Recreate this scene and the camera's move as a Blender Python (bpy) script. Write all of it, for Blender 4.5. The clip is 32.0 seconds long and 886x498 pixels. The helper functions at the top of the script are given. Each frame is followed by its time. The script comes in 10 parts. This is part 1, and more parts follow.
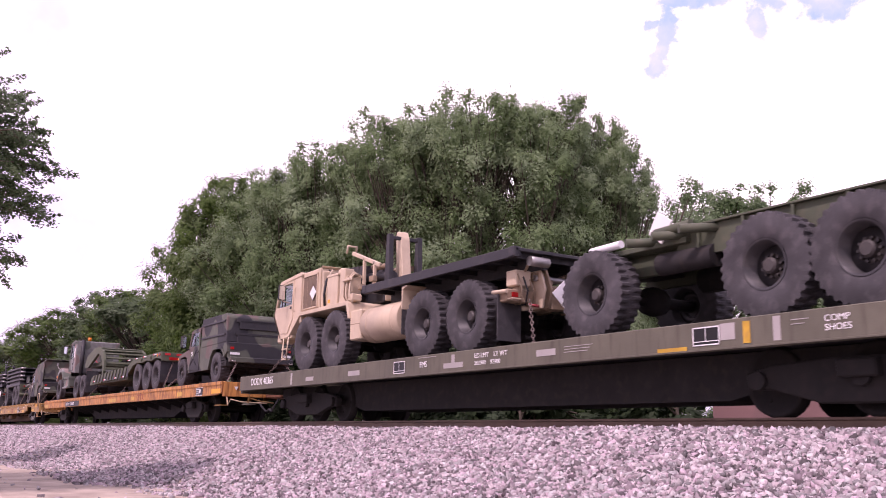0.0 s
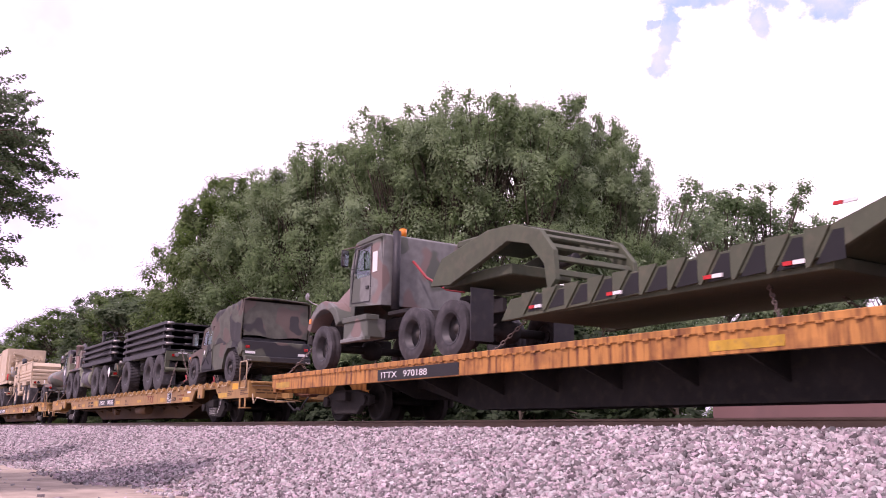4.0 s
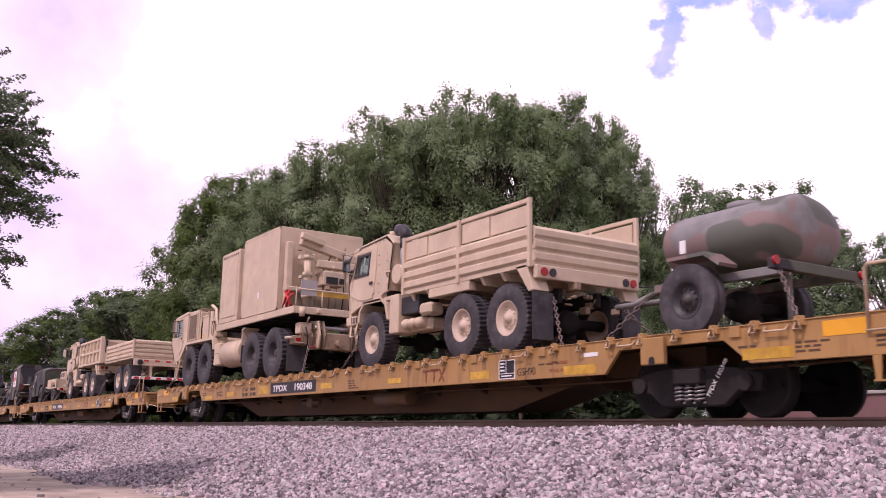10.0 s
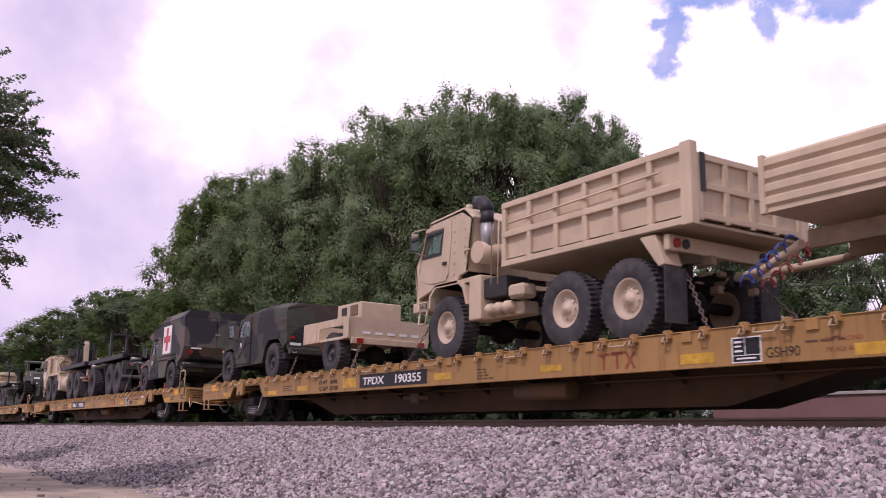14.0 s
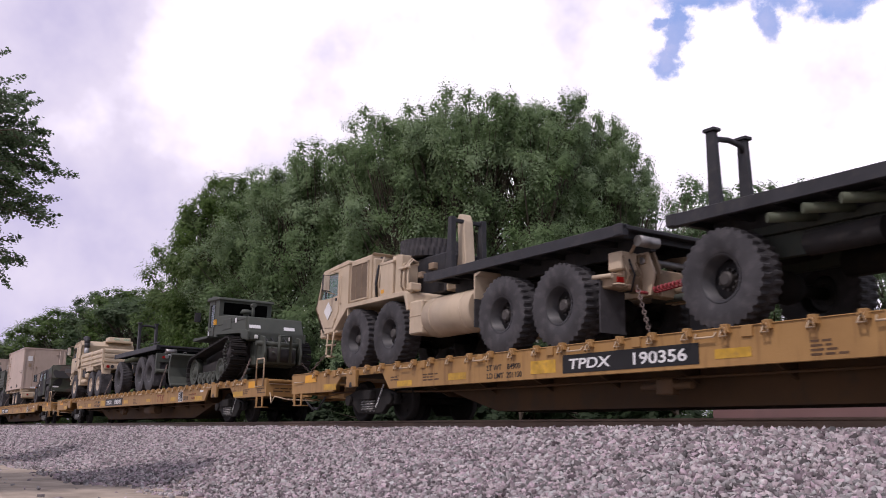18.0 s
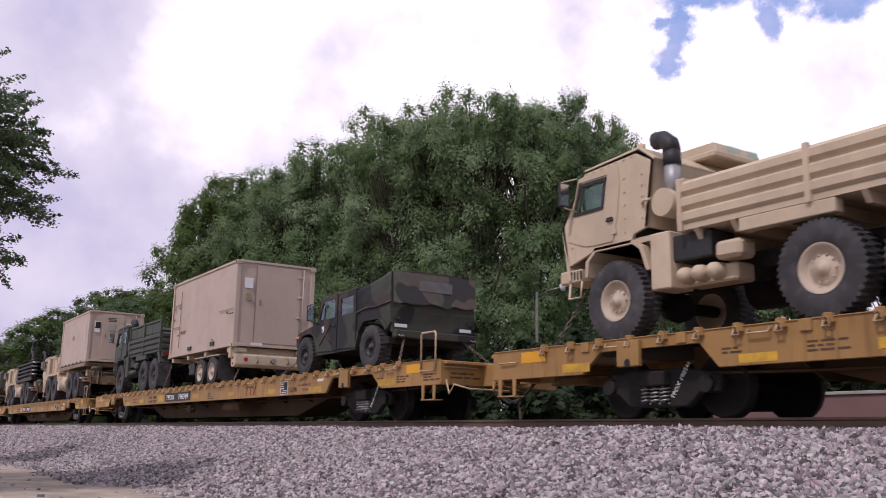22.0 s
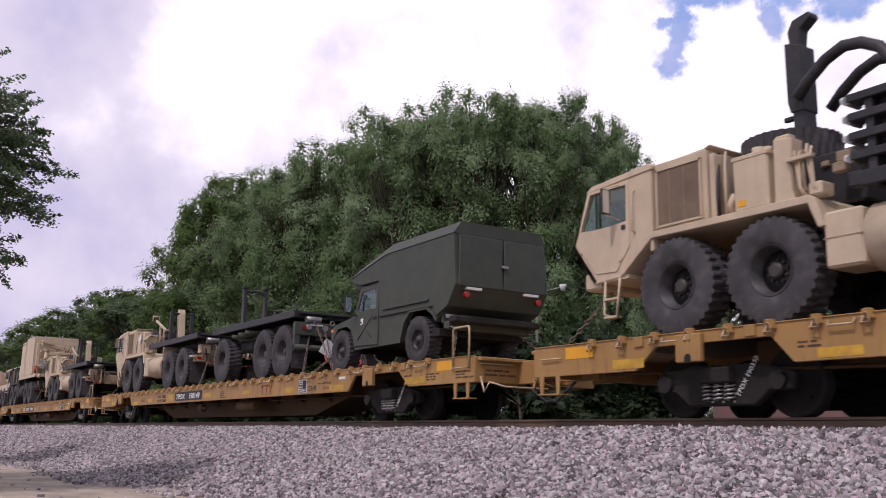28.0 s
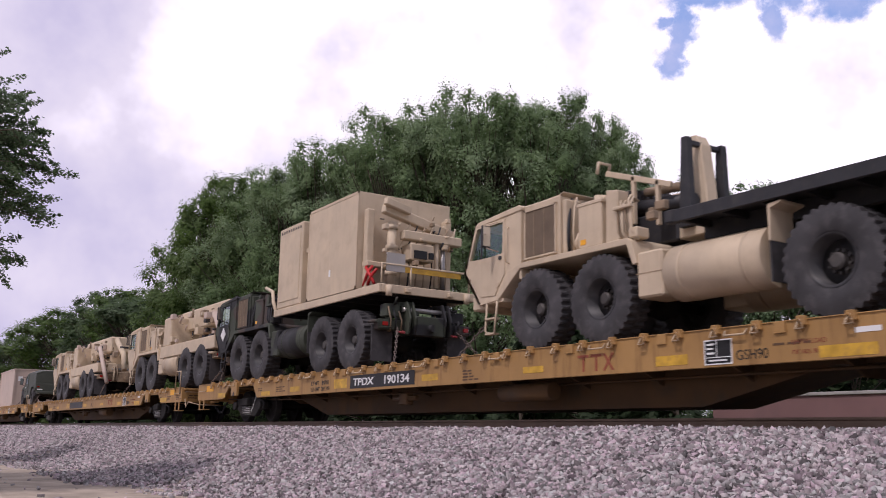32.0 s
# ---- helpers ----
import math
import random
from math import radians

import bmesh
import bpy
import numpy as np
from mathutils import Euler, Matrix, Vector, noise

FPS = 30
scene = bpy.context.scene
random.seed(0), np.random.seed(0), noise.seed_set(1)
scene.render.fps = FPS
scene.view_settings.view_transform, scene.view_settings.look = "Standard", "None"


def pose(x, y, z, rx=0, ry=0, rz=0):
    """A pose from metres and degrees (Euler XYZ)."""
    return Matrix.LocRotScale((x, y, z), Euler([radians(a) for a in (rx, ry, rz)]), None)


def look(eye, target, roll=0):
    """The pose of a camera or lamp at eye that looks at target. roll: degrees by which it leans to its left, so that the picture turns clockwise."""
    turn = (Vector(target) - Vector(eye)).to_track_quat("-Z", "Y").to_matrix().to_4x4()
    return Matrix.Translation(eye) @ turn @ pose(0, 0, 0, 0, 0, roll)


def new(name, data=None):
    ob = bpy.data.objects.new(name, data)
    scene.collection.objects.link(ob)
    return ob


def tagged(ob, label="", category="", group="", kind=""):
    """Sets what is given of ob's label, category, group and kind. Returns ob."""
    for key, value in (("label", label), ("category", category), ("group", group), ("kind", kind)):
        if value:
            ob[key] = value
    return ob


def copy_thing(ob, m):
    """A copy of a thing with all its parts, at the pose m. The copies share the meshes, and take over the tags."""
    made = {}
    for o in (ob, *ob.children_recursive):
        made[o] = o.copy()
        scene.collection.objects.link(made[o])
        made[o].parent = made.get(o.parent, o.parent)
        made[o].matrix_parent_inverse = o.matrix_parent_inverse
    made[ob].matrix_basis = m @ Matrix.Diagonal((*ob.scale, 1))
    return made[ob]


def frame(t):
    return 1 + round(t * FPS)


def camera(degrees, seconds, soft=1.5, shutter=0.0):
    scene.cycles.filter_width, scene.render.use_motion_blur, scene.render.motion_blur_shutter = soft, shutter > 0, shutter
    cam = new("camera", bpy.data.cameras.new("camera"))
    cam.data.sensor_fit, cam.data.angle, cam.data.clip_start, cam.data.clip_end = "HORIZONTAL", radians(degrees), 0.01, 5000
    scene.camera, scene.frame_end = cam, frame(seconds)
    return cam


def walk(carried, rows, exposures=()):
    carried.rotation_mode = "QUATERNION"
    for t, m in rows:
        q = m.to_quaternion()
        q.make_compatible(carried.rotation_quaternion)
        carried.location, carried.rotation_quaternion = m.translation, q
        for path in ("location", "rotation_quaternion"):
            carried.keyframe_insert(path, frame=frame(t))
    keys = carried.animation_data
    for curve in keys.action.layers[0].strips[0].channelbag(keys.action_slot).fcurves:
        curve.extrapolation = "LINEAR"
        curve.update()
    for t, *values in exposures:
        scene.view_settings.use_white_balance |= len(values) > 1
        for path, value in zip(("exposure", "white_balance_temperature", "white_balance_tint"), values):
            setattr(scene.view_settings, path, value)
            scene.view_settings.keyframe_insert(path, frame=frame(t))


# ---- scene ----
# ---- camera: stands still on a low tripod beside the line ----
cam = camera(51.8, 32.0, soft=0.95, shutter=0.12)
EYE = Vector((0.0, 0.0, 0.75))
YAW, PITCH, ROLL = radians(-57.107), radians(11.580), 1.017
WAY = Vector((math.sin(YAW) * math.cos(PITCH), math.cos(YAW) * math.cos(PITCH), math.sin(PITCH)))
CAM_POSE = look(EYE, EYE + WAY * 10, ROLL)
EXPOSURES = [(0, 0.44, 6580, 53), (6, 0.38, 6600, 51), (9, 0.20, 6680, 48), (11, -0.07, 6640, 46), (14, -0.28, 6470, 39), (17, -0.34, 6310, 25), (23, -0.38, 6310, 25), (32, -0.37, 6310, 25)]
walk(cam, [(0.0, CAM_POSE), (32.0, CAM_POSE)], EXPOSURES)

# way of the train along the track, metres, second by second
TRAVEL = [0.0, 7.515, 15.086, 22.734, 30.444, 38.183, 45.903, 53.603, 61.328, 69.141, 77.12, 85.273, 93.538, 101.86, 110.219, 118.695, 127.336,
          136.126, 145.032, 154.009, 163.06, 172.236, 181.543, 190.939, 200.413, 209.983, 219.651, 229.425, 239.32, 249.342, 259.474, 269.67, 279.89]

# ---- world and sun ----
SUN_DIR = Vector((0.19, -0.55, 0.81)).normalized()
world = bpy.data.worlds.new("sky")
scene.world = world
world.use_nodes = True
wn, wl = world.node_tree.nodes, world.node_tree.links
wn.clear()
w_out, w_bg = wn.new("ShaderNodeOutputWorld"), wn.new("ShaderNodeBackground")
w_sky = wn.new("ShaderNodeTexSky")
w_sky.sky_type, w_sky.sun_disc = "NISHITA", False
w_sky.sun_elevation = math.asin(SUN_DIR.z)
w_sky.sun_rotation = math.atan2(SUN_DIR.x, SUN_DIR.y)
w_tc, w_noise, w_ramp = wn.new("ShaderNodeTexCoord"), wn.new("ShaderNodeTexNoise"), wn.new("ShaderNodeValToRGB")
w_noise.inputs["Scale"].default_value, w_noise.inputs["Detail"].default_value = 2.2, 6
w_ramp.color_ramp.elements[0].position, w_ramp.color_ramp.elements[1].position = 0.36, 0.52
w_mix = wn.new("ShaderNodeMixRGB")
w_mix.inputs[2].default_value = (8.6, 8.7, 9.3, 1)
wl.new(w_tc.outputs["Generated"], w_noise.inputs["Vector"])
wl.new(w_noise.outputs["Fac"], w_ramp.inputs["Fac"])
wl.new(w_ramp.outputs["Color"], w_mix.inputs[0])
wl.new(w_sky.outputs["Color"], w_mix.inputs[1])
wl.new(w_mix.outputs["Color"], w_bg.inputs["Color"])
w_bg.inputs["Strength"].default_value = 0.10
wl.new(w_bg.outputs["Background"], w_out.inputs["Surface"])

sun_data = bpy.data.lights.new("sun", "SUN")
sun_data.energy, sun_data.angle, sun_data.color = 2.3, radians(2.0), (1.0, 0.95, 0.88)
sun = new("sun", sun_data)
sun.matrix_world = look(SUN_DIR * 50, (0, 0, 0))


# ---- materials ----
def mat(name, col, rough=0.6, metal=0.0, var=0.18, scale=3.0, bump=0.15, fine=40.0, dirt=None, dirt_amount=0.35, spec=0.4):
    """Painted, worn or bare surface with large stains and fine grain."""
    m = bpy.data.materials.new(name)
    m.use_nodes = True
    n, l = m.node_tree.nodes, m.node_tree.links
    b = n["Principled BSDF"]
    b.inputs["Roughness"].default_value, b.inputs["Metallic"].default_value = rough, metal
    b.inputs["Specular IOR Level"].default_value = spec
    tc, n1, n2 = n.new("ShaderNodeTexCoord"), n.new("ShaderNodeTexNoise"), n.new("ShaderNodeTexNoise")
    n1.inputs["Scale"].default_value, n1.inputs["Detail"].default_value = scale, 5
    n2.inputs["Scale"].default_value, n2.inputs["Detail"].default_value = fine, 3
    l.new(tc.outputs["Object"], n1.inputs["Vector"])
    l.new(tc.outputs["Object"], n2.inputs["Vector"])
    info, hsv = n.new("ShaderNodeObjectInfo"), n.new("ShaderNodeHueSaturation")
    ramp = n.new("ShaderNodeValToRGB")
    e = ramp.color_ramp.elements
    e[0].position, e[1].position = 0.3, 0.72
    e[0].color = tuple(c * (1 - var) for c in col) + (1,)
    e[1].color = tuple(min(1, c * (1 + var)) for c in col) + (1,)
    l.new(n1.outputs["Fac"], ramp.inputs["Fac"])
    src = ramp.outputs["Color"]
    if dirt:
        mask, mix = n.new("ShaderNodeMapRange"), n.new("ShaderNodeMixRGB")
        n3 = n.new("ShaderNodeTexNoise")
        n3.inputs["Scale"].default_value, n3.inputs["Detail"].default_value = scale * 2.3, 8
        l.new(tc.outputs["Object"], n3.inputs["Vector"])
        mask.inputs["From Min"].default_value, mask.inputs["From Max"].default_value = 0.5, 0.75
        mask.inputs["To Max"].default_value = dirt_amount
        l.new(n3.outputs["Fac"], mask.inputs["Value"])
        l.new(mask.outputs["Result"], mix.inputs[0])
        l.new(src, mix.inputs[1])
        mix.inputs[2].default_value = (*dirt, 1)
        src = mix.outputs["Color"]
    vr = n.new("ShaderNodeMapRange")
    vr.inputs["To Min"].default_value, vr.inputs["To Max"].default_value = 1 - var * 0.4, 1 + var * 0.4
    l.new(info.outputs["Random"], vr.inputs["Value"])
    l.new(vr.outputs["Result"], hsv.inputs["Value"])
    l.new(src, hsv.inputs["Color"])
    l.new(hsv.outputs["Color"], b.inputs["Base Color"])
    rr = n.new("ShaderNodeMapRange")
    rr.inputs["To Min"].default_value, rr.inputs["To Max"].default_value = max(0.05, rough - 0.12), min(1, rough + 0.12)
    l.new(n1.outputs["Fac"], rr.inputs["Value"])
    l.new(rr.outputs["Result"], b.inputs["Roughness"])
    if bump:
        bp = n.new("ShaderNodeBump")
        bp.inputs["Strength"].default_value, bp.inputs["Distance"].default_value = bump, 0.01
        l.new(n2.outputs["Fac"], bp.inputs["Height"])
        l.new(bp.outputs["Normal"], b.inputs["Normal"])
    return m


def camo(name, cols, scale=0.9, rough=0.7):
    """Three-colour disruptive pattern with soft-edged patches and dust."""
    m = mat(name, cols[0], rough=rough, var=0.2, scale=5)
    n, l = m.node_tree.nodes, m.node_tree.links
    b = n["Principled BSDF"]
    src = b.inputs["Base Color"].links[0].from_socket
    tc = n.new("ShaderNodeTexCoord")
    for i, c in enumerate(cols[1:]):
        mp, ns, rp, mx = n.new("ShaderNodeMapping"), n.new("ShaderNodeTexNoise"), n.new("ShaderNodeValToRGB"), n.new("ShaderNodeMixRGB")
        mp.inputs["Location"].default_value = (3.7 * (i + 1), 1.3, 5.1 * i)
        ns.inputs["Scale"].default_value, ns.inputs["Detail"].default_value = scale, 1.2
        rp.color_ramp.elements[0].position, rp.color_ramp.elements[1].position = 0.52, 0.545
        l.new(tc.outputs["Object"], mp.inputs["Vector"])
        l.new(mp.outputs["Vector"], ns.inputs["Vector"])
        l.new(ns.outputs["Fac"], rp.inputs["Fac"])
        l.new(rp.outputs["Color"], mx.inputs[0])
        l.new(src, mx.inputs[1])
        mx.inputs[2].default_value = (*c, 1)
        src = mx.outputs["Color"]
    l.new(src, b.inputs["Base Color"])
    return m


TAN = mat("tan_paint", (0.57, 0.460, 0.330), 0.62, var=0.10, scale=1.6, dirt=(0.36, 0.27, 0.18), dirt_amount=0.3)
# shadow is put into this darker tan; also used for seams and hoses
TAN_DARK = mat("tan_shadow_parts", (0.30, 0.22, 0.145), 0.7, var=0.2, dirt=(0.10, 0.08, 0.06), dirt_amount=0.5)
GLASS_DULL = mat("scratched_plastic_window", (0.16, 0.16, 0.165), 0.35, var=0.25, scale=6)
TAN_BOX = mat("tan_container_paint", (0.52, 0.412, 0.345), 0.6, var=0.07, scale=0.9, dirt=(0.30, 0.22, 0.15), dirt_amount=0.22)
GRILLE = mat("tan_grille", (0.165, 0.120, 0.082), 0.8, var=0.2, fine=90, bump=0.5)
CAMO = camo("woodland_camouflage", [(0.096, 0.104, 0.081), (0.130, 0.097, 0.085), (0.030, 0.030, 0.034)], 1.05)
CAMO_CLOTH = camo("camouflage_canvas", [(0.105, 0.11, 0.092), (0.125, 0.10, 0.088), (0.05, 0.05, 0.053)], 1.3, 0.9)
CAMO_PALE = camo("faded_camouflage", [(0.205, 0.210, 0.200), (0.215, 0.160, 0.142), (0.105, 0.118, 0.098)], 1.2)
CAMO_GREY = camo("weathered_camouflage", [(0.225, 0.240, 0.178), (0.200, 0.150, 0.138), (0.112, 0.108, 0.122)], 0.9)
CAMO_BROWN = mat("faded_red_brown_paint", (0.27, 0.165, 0.140), 0.6, var=0.14)

OLIVE = mat("olive_paint", (0.075, 0.088, 0.055), 0.68, var=0.15, dirt=(0.16, 0.13, 0.09), dirt_amount=0.3)
GREEN = mat("dark_green_paint", (0.064, 0.073, 0.060), 0.68, var=0.14, dirt=(0.12, 0.10, 0.07), dirt_amount=0.2)
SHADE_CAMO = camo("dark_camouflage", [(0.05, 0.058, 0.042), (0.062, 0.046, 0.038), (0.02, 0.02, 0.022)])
BLACK = mat("black_steel", (0.028, 0.028, 0.032), 0.55, var=0.25, dirt=(0.10, 0.085, 0.07), dirt_amount=0.25)
# grimy chassis black; its near-black also carries shade below vehicles
CHASSIS = mat("chassis_grime_and_shade", (0.022, 0.020, 0.020), 0.85, var=0.35, dirt=(0.07, 0.055, 0.04), dirt_amount=0.35)
RUBBER = mat("tyre_rubber", (0.050, 0.048, 0.051), 0.78, var=0.35, scale=2.6, dirt=(0.14, 0.13, 0.13), dirt_amount=0.45)
RIM_BLACK = mat("dark_rim", (0.032, 0.031, 0.033), 0.5, var=0.3, dirt=(0.10, 0.085, 0.07), dirt_amount=0.25)
RIM_TAN = mat("tan_rim", (0.53, 0.43, 0.33), 0.6, var=0.12, dirt=(0.28, 0.2, 0.13))
HUB = mat("hub_metal", (0.055, 0.050, 0.047), 0.55, metal=0.2, var=0.35, dirt=(0.14, 0.12, 0.10), dirt_amount=0.3)
STEEL = mat("worn_steel", (0.32, 0.31, 0.30), 0.45, metal=0.8, var=0.2)
CHAIN = mat("galvanised_chain", (0.20, 0.155, 0.135), 0.55, metal=0.3, var=0.3)
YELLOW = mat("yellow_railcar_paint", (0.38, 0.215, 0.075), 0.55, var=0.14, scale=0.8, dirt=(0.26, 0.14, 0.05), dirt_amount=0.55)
YELLOW_NEW = mat("bright_yellow_patch", (0.78, 0.37, 0.02), 0.5, var=0.08)
YELLOW_DULL = mat("reflective_yellow_band", (0.56, 0.325, 0.035), 0.5, var=0.25, scale=5, dirt=(0.36, 0.20, 0.06), dirt_amount=0.7)
# car yellow darkened to carry the shade beneath the deck, plus grime
UNDER_SHADED = mat("shaded_yellow_underframe", (0.105, 0.055, 0.022), 0.75, var=0.25, scale=1.2, dirt=(0.06, 0.045, 0.03), dirt_amount=0.7)
ORANGE = mat("orange_rusty_railcar_paint", (0.53, 0.235, 0.06), 0.62, var=0.2, scale=1.4, dirt=(0.20, 0.075, 0.03), dirt_amount=0.85)
DODX = mat("olive_railcar_paint", (0.115, 0.108, 0.078), 0.65, var=0.15, scale=1.2, dirt=(0.07, 0.06, 0.045), dirt_amount=0.4)
RUST = mat("rusty_iron", (0.16, 0.065, 0.035), 0.8, var=0.3, scale=5, dirt=(0.06, 0.03, 0.02), dirt_amount=0.6)
BOGIE = mat("bogie_iron", (0.017, 0.015, 0.014), 0.85, var=0.35, dirt=(0.045, 0.033, 0.027), dirt_amount=0.3)
WHITE = mat("white_paint", (0.78, 0.78, 0.77), 0.55, var=0.06)
SIGN_BLACK = mat("black_panel_paint", (0.012, 0.012, 0.013), 0.5, var=0.2)
RED = mat("red_paint", (0.55, 0.03, 0.03), 0.45, var=0.1)
LOGO_RED = mat("faded_red_lettering", (0.27, 0.07, 0.035), 0.6, var=0.2)
STENCIL = mat("dark_brown_stencil_paint", (0.10, 0.055, 0.028), 0.6, var=0.2)
LAMP_RED = mat("red_lamp_lens", (0.35, 0.015, 0.012), 0.2, var=0.05, bump=0)
LAMP_AMBER = mat("amber_lamp_lens", (0.75, 0.22, 0.02), 0.2, var=0.05, bump=0)
LAMP_CLEAR = mat("clear_lamp_lens", (0.75, 0.75, 0.72), 0.15, var=0.05, bump=0)
BLUE = mat("blue_hose", (0.03, 0.08, 0.35), 0.4, var=0.1)
STRAP_RED = mat("red_binder", (0.34, 0.05, 0.055), 0.5, var=0.2)
STONE = mat("ballast_stone", (0.315, 0.276, 0.272), 0.9, var=0.3, scale=14, fine=120, bump=0.4)
BED = mat("ballast_bed", (0.195, 0.172, 0.170), 0.95, var=0.5, scale=26, fine=60, bump=1.0, dirt=(0.12, 0.10, 0.09), dirt_amount=0.8)
RAIL = mat("rail_steel", (0.17, 0.115, 0.085), 0.6, metal=0.4, var=0.25)
WOOD_TIE = mat("creosoted_timber", (0.05, 0.04, 0.033), 0.9, var=0.4, scale=8, bump=0.6)
BARK = mat("grey_bark", (0.11, 0.09, 0.07), 0.95, var=0.35, scale=8, bump=0.8)
POLE_WOOD = mat("weathered_pole", (0.115, 0.125, 0.10), 0.9, var=0.25, scale=6)
MAROON = mat("maroon_wall_cladding", (0.20, 0.11, 0.105), 0.75, var=0.12, scale=0.6, dirt=(0.12, 0.08, 0.08))
CONCRETE = mat("weathered_concrete", (0.36, 0.34, 0.32), 0.9, var=0.15, scale=1.5)


def island_tint(m, amount):
    """Pieces of one joined mesh differ a little from each other."""
    n, l = m.node_tree.nodes, m.node_tree.links
    b = n["Principled BSDF"]
    src = b.inputs["Base Color"].links[0].from_socket
    geo, mr, hsv = n.new("ShaderNodeNewGeometry"), n.new("ShaderNodeMapRange"), n.new("ShaderNodeHueSaturation")
    mr.inputs["To Min"].default_value, mr.inputs["To Max"].default_value = 1 - amount, 1 + amount
    l.new(geo.outputs["Random Per Island"], mr.inputs["Value"])
    l.new(mr.outputs["Result"], hsv.inputs["Value"])
    # a second, unrelated draw per piece shifts it between grey, reddish and violet
    wide, fr, hue, sat = n.new("ShaderNodeMath"), n.new("ShaderNodeMath"), n.new("ShaderNodeMapRange"), n.new("ShaderNodeMapRange")
    wide.operation, fr.operation = "MULTIPLY", "FRACT"
    wide.inputs[1].default_value = 37.0
    l.new(geo.outputs["Random Per Island"], wide.inputs[0])
    l.new(wide.outputs[0], fr.inputs[0])
    hue.inputs["To Min"].default_value, hue.inputs["To Max"].default_value = 0.42, 0.54
    sat.inputs["To Min"].default_value, sat.inputs["To Max"].default_value = 1.7, 0.3
    for node, socket in ((hue, "Hue"), (sat, "Saturation")):
        l.new(fr.outputs[0], node.inputs["Value"])
        l.new(node.outputs["Result"], hsv.inputs[socket])
    l.new(src, hsv.inputs["Color"])
    l.new(hsv.outputs["Color"], b.inputs["Base Color"])
    return m


island_tint(STONE, 0.75)


def streaked(m, col, amount, lo=0.52, hi=0.70):
    """Rust and grime that has run down the paint in narrow vertical streaks."""
    n, l = m.node_tree.nodes, m.node_tree.links
    b = n["Principled BSDF"]
    src = b.inputs["Base Color"].links[0].from_socket
    tc, mp, ns, mr, mix = (n.new(k) for k in ("ShaderNodeTexCoord", "ShaderNodeMapping", "ShaderNodeTexNoise", "ShaderNodeMapRange", "ShaderNodeMixRGB"))
    mp.inputs["Scale"].default_value = (7.0, 7.0, 0.9)
    ns.inputs["Scale"].default_value, ns.inputs["Detail"].default_value = 1.3, 6
    l.new(tc.outputs["Object"], mp.inputs["Vector"])
    l.new(mp.outputs["Vector"], ns.inputs["Vector"])
    mr.inputs["From Min"].default_value, mr.inputs["From Max"].default_value = lo, hi
    mr.inputs["To Max"].default_value = amount
    l.new(ns.outputs["Fac"], mr.inputs["Value"])
    l.new(mr.outputs["Result"], mix.inputs[0])
    l.new(src, mix.inputs[1])
    mix.inputs[2].default_value = (*col, 1)
    l.new(mix.outputs["Color"], b.inputs["Base Color"])


streaked(ORANGE, (0.12, 0.036, 0.017), 0.9, 0.47, 0.66)
streaked(YELLOW, (0.17, 0.085, 0.03), 0.6, 0.54, 0.74)
streaked(TAN, (0.34, 0.26, 0.18), 0.20, 0.54, 0.76)
streaked(TAN_BOX, (0.34, 0.25, 0.19), 0.16, 0.56, 0.76)
streaked(DODX, (0.05, 0.042, 0.032), 0.5)
RAIL_PALE = mat("worn_pale_rail_paint", (0.36, 0.36, 0.31), 0.5, var=0.2)
RING = mat("worn_bright_ring", (0.52, 0.40, 0.27), 0.5, metal=0.3, var=0.2)
PIPE_GREY = mat("grey_metal_pipe", (0.36, 0.36, 0.37), 0.45, metal=0.35, var=0.15)


def sand_at_foot(m):
    """Sandy dirt washed over the foot of the stone bank, in ragged tongues."""
    n, l = m.node_tree.nodes, m.node_tree.links
    b = n["Principled BSDF"]
    src = b.inputs["Base Color"].links[0].from_socket
    tc, sep, ns, add, mr, mix, grain, rp = (n.new(k) for k in ("ShaderNodeTexCoord", "ShaderNodeSeparateXYZ", "ShaderNodeTexNoise", "ShaderNodeMath", "ShaderNodeMapRange", "ShaderNodeMixRGB", "ShaderNodeTexNoise", "ShaderNodeValToRGB"))
    ns.inputs["Scale"].default_value, ns.inputs["Detail"].default_value = 0.55, 6
    grain.inputs["Scale"].default_value, grain.inputs["Detail"].default_value = 9.0, 8
    rp.color_ramp.elements[0].color, rp.color_ramp.elements[1].color = (0.25, 0.20, 0.155, 1), (0.47, 0.39, 0.31, 1)
    rp.color_ramp.elements[0].position, rp.color_ramp.elements[1].position = 0.35, 0.65
    l.new(tc.outputs["Object"], sep.inputs[0])
    l.new(tc.outputs["Object"], ns.inputs["Vector"])
    l.new(tc.outputs["Object"], grain.inputs["Vector"])
    l.new(grain.outputs["Fac"], rp.inputs["Fac"])
    add.operation = "MULTIPLY_ADD"
    l.new(ns.outputs["Fac"], add.inputs[0])
    add.inputs[1].default_value = 3.4
    l.new(sep.outputs["Y"], add.inputs[2])
    mr.inputs["From Min"].default_value, mr.inputs["From Max"].default_value = 6.3, 6.9
    mr.inputs["To Min"].default_value, mr.inputs["To Max"].default_value = 1, 0
    l.new(add.outputs[0], mr.inputs["Value"])
    l.new(mr.outputs["Result"], mix.inputs[0])
    l.new(src, mix.inputs[1])
    l.new(rp.outputs["Color"], mix.inputs[2])
    l.new(mix.outputs["Color"], b.inputs["Base Color"])


sand_at_foot(BED)


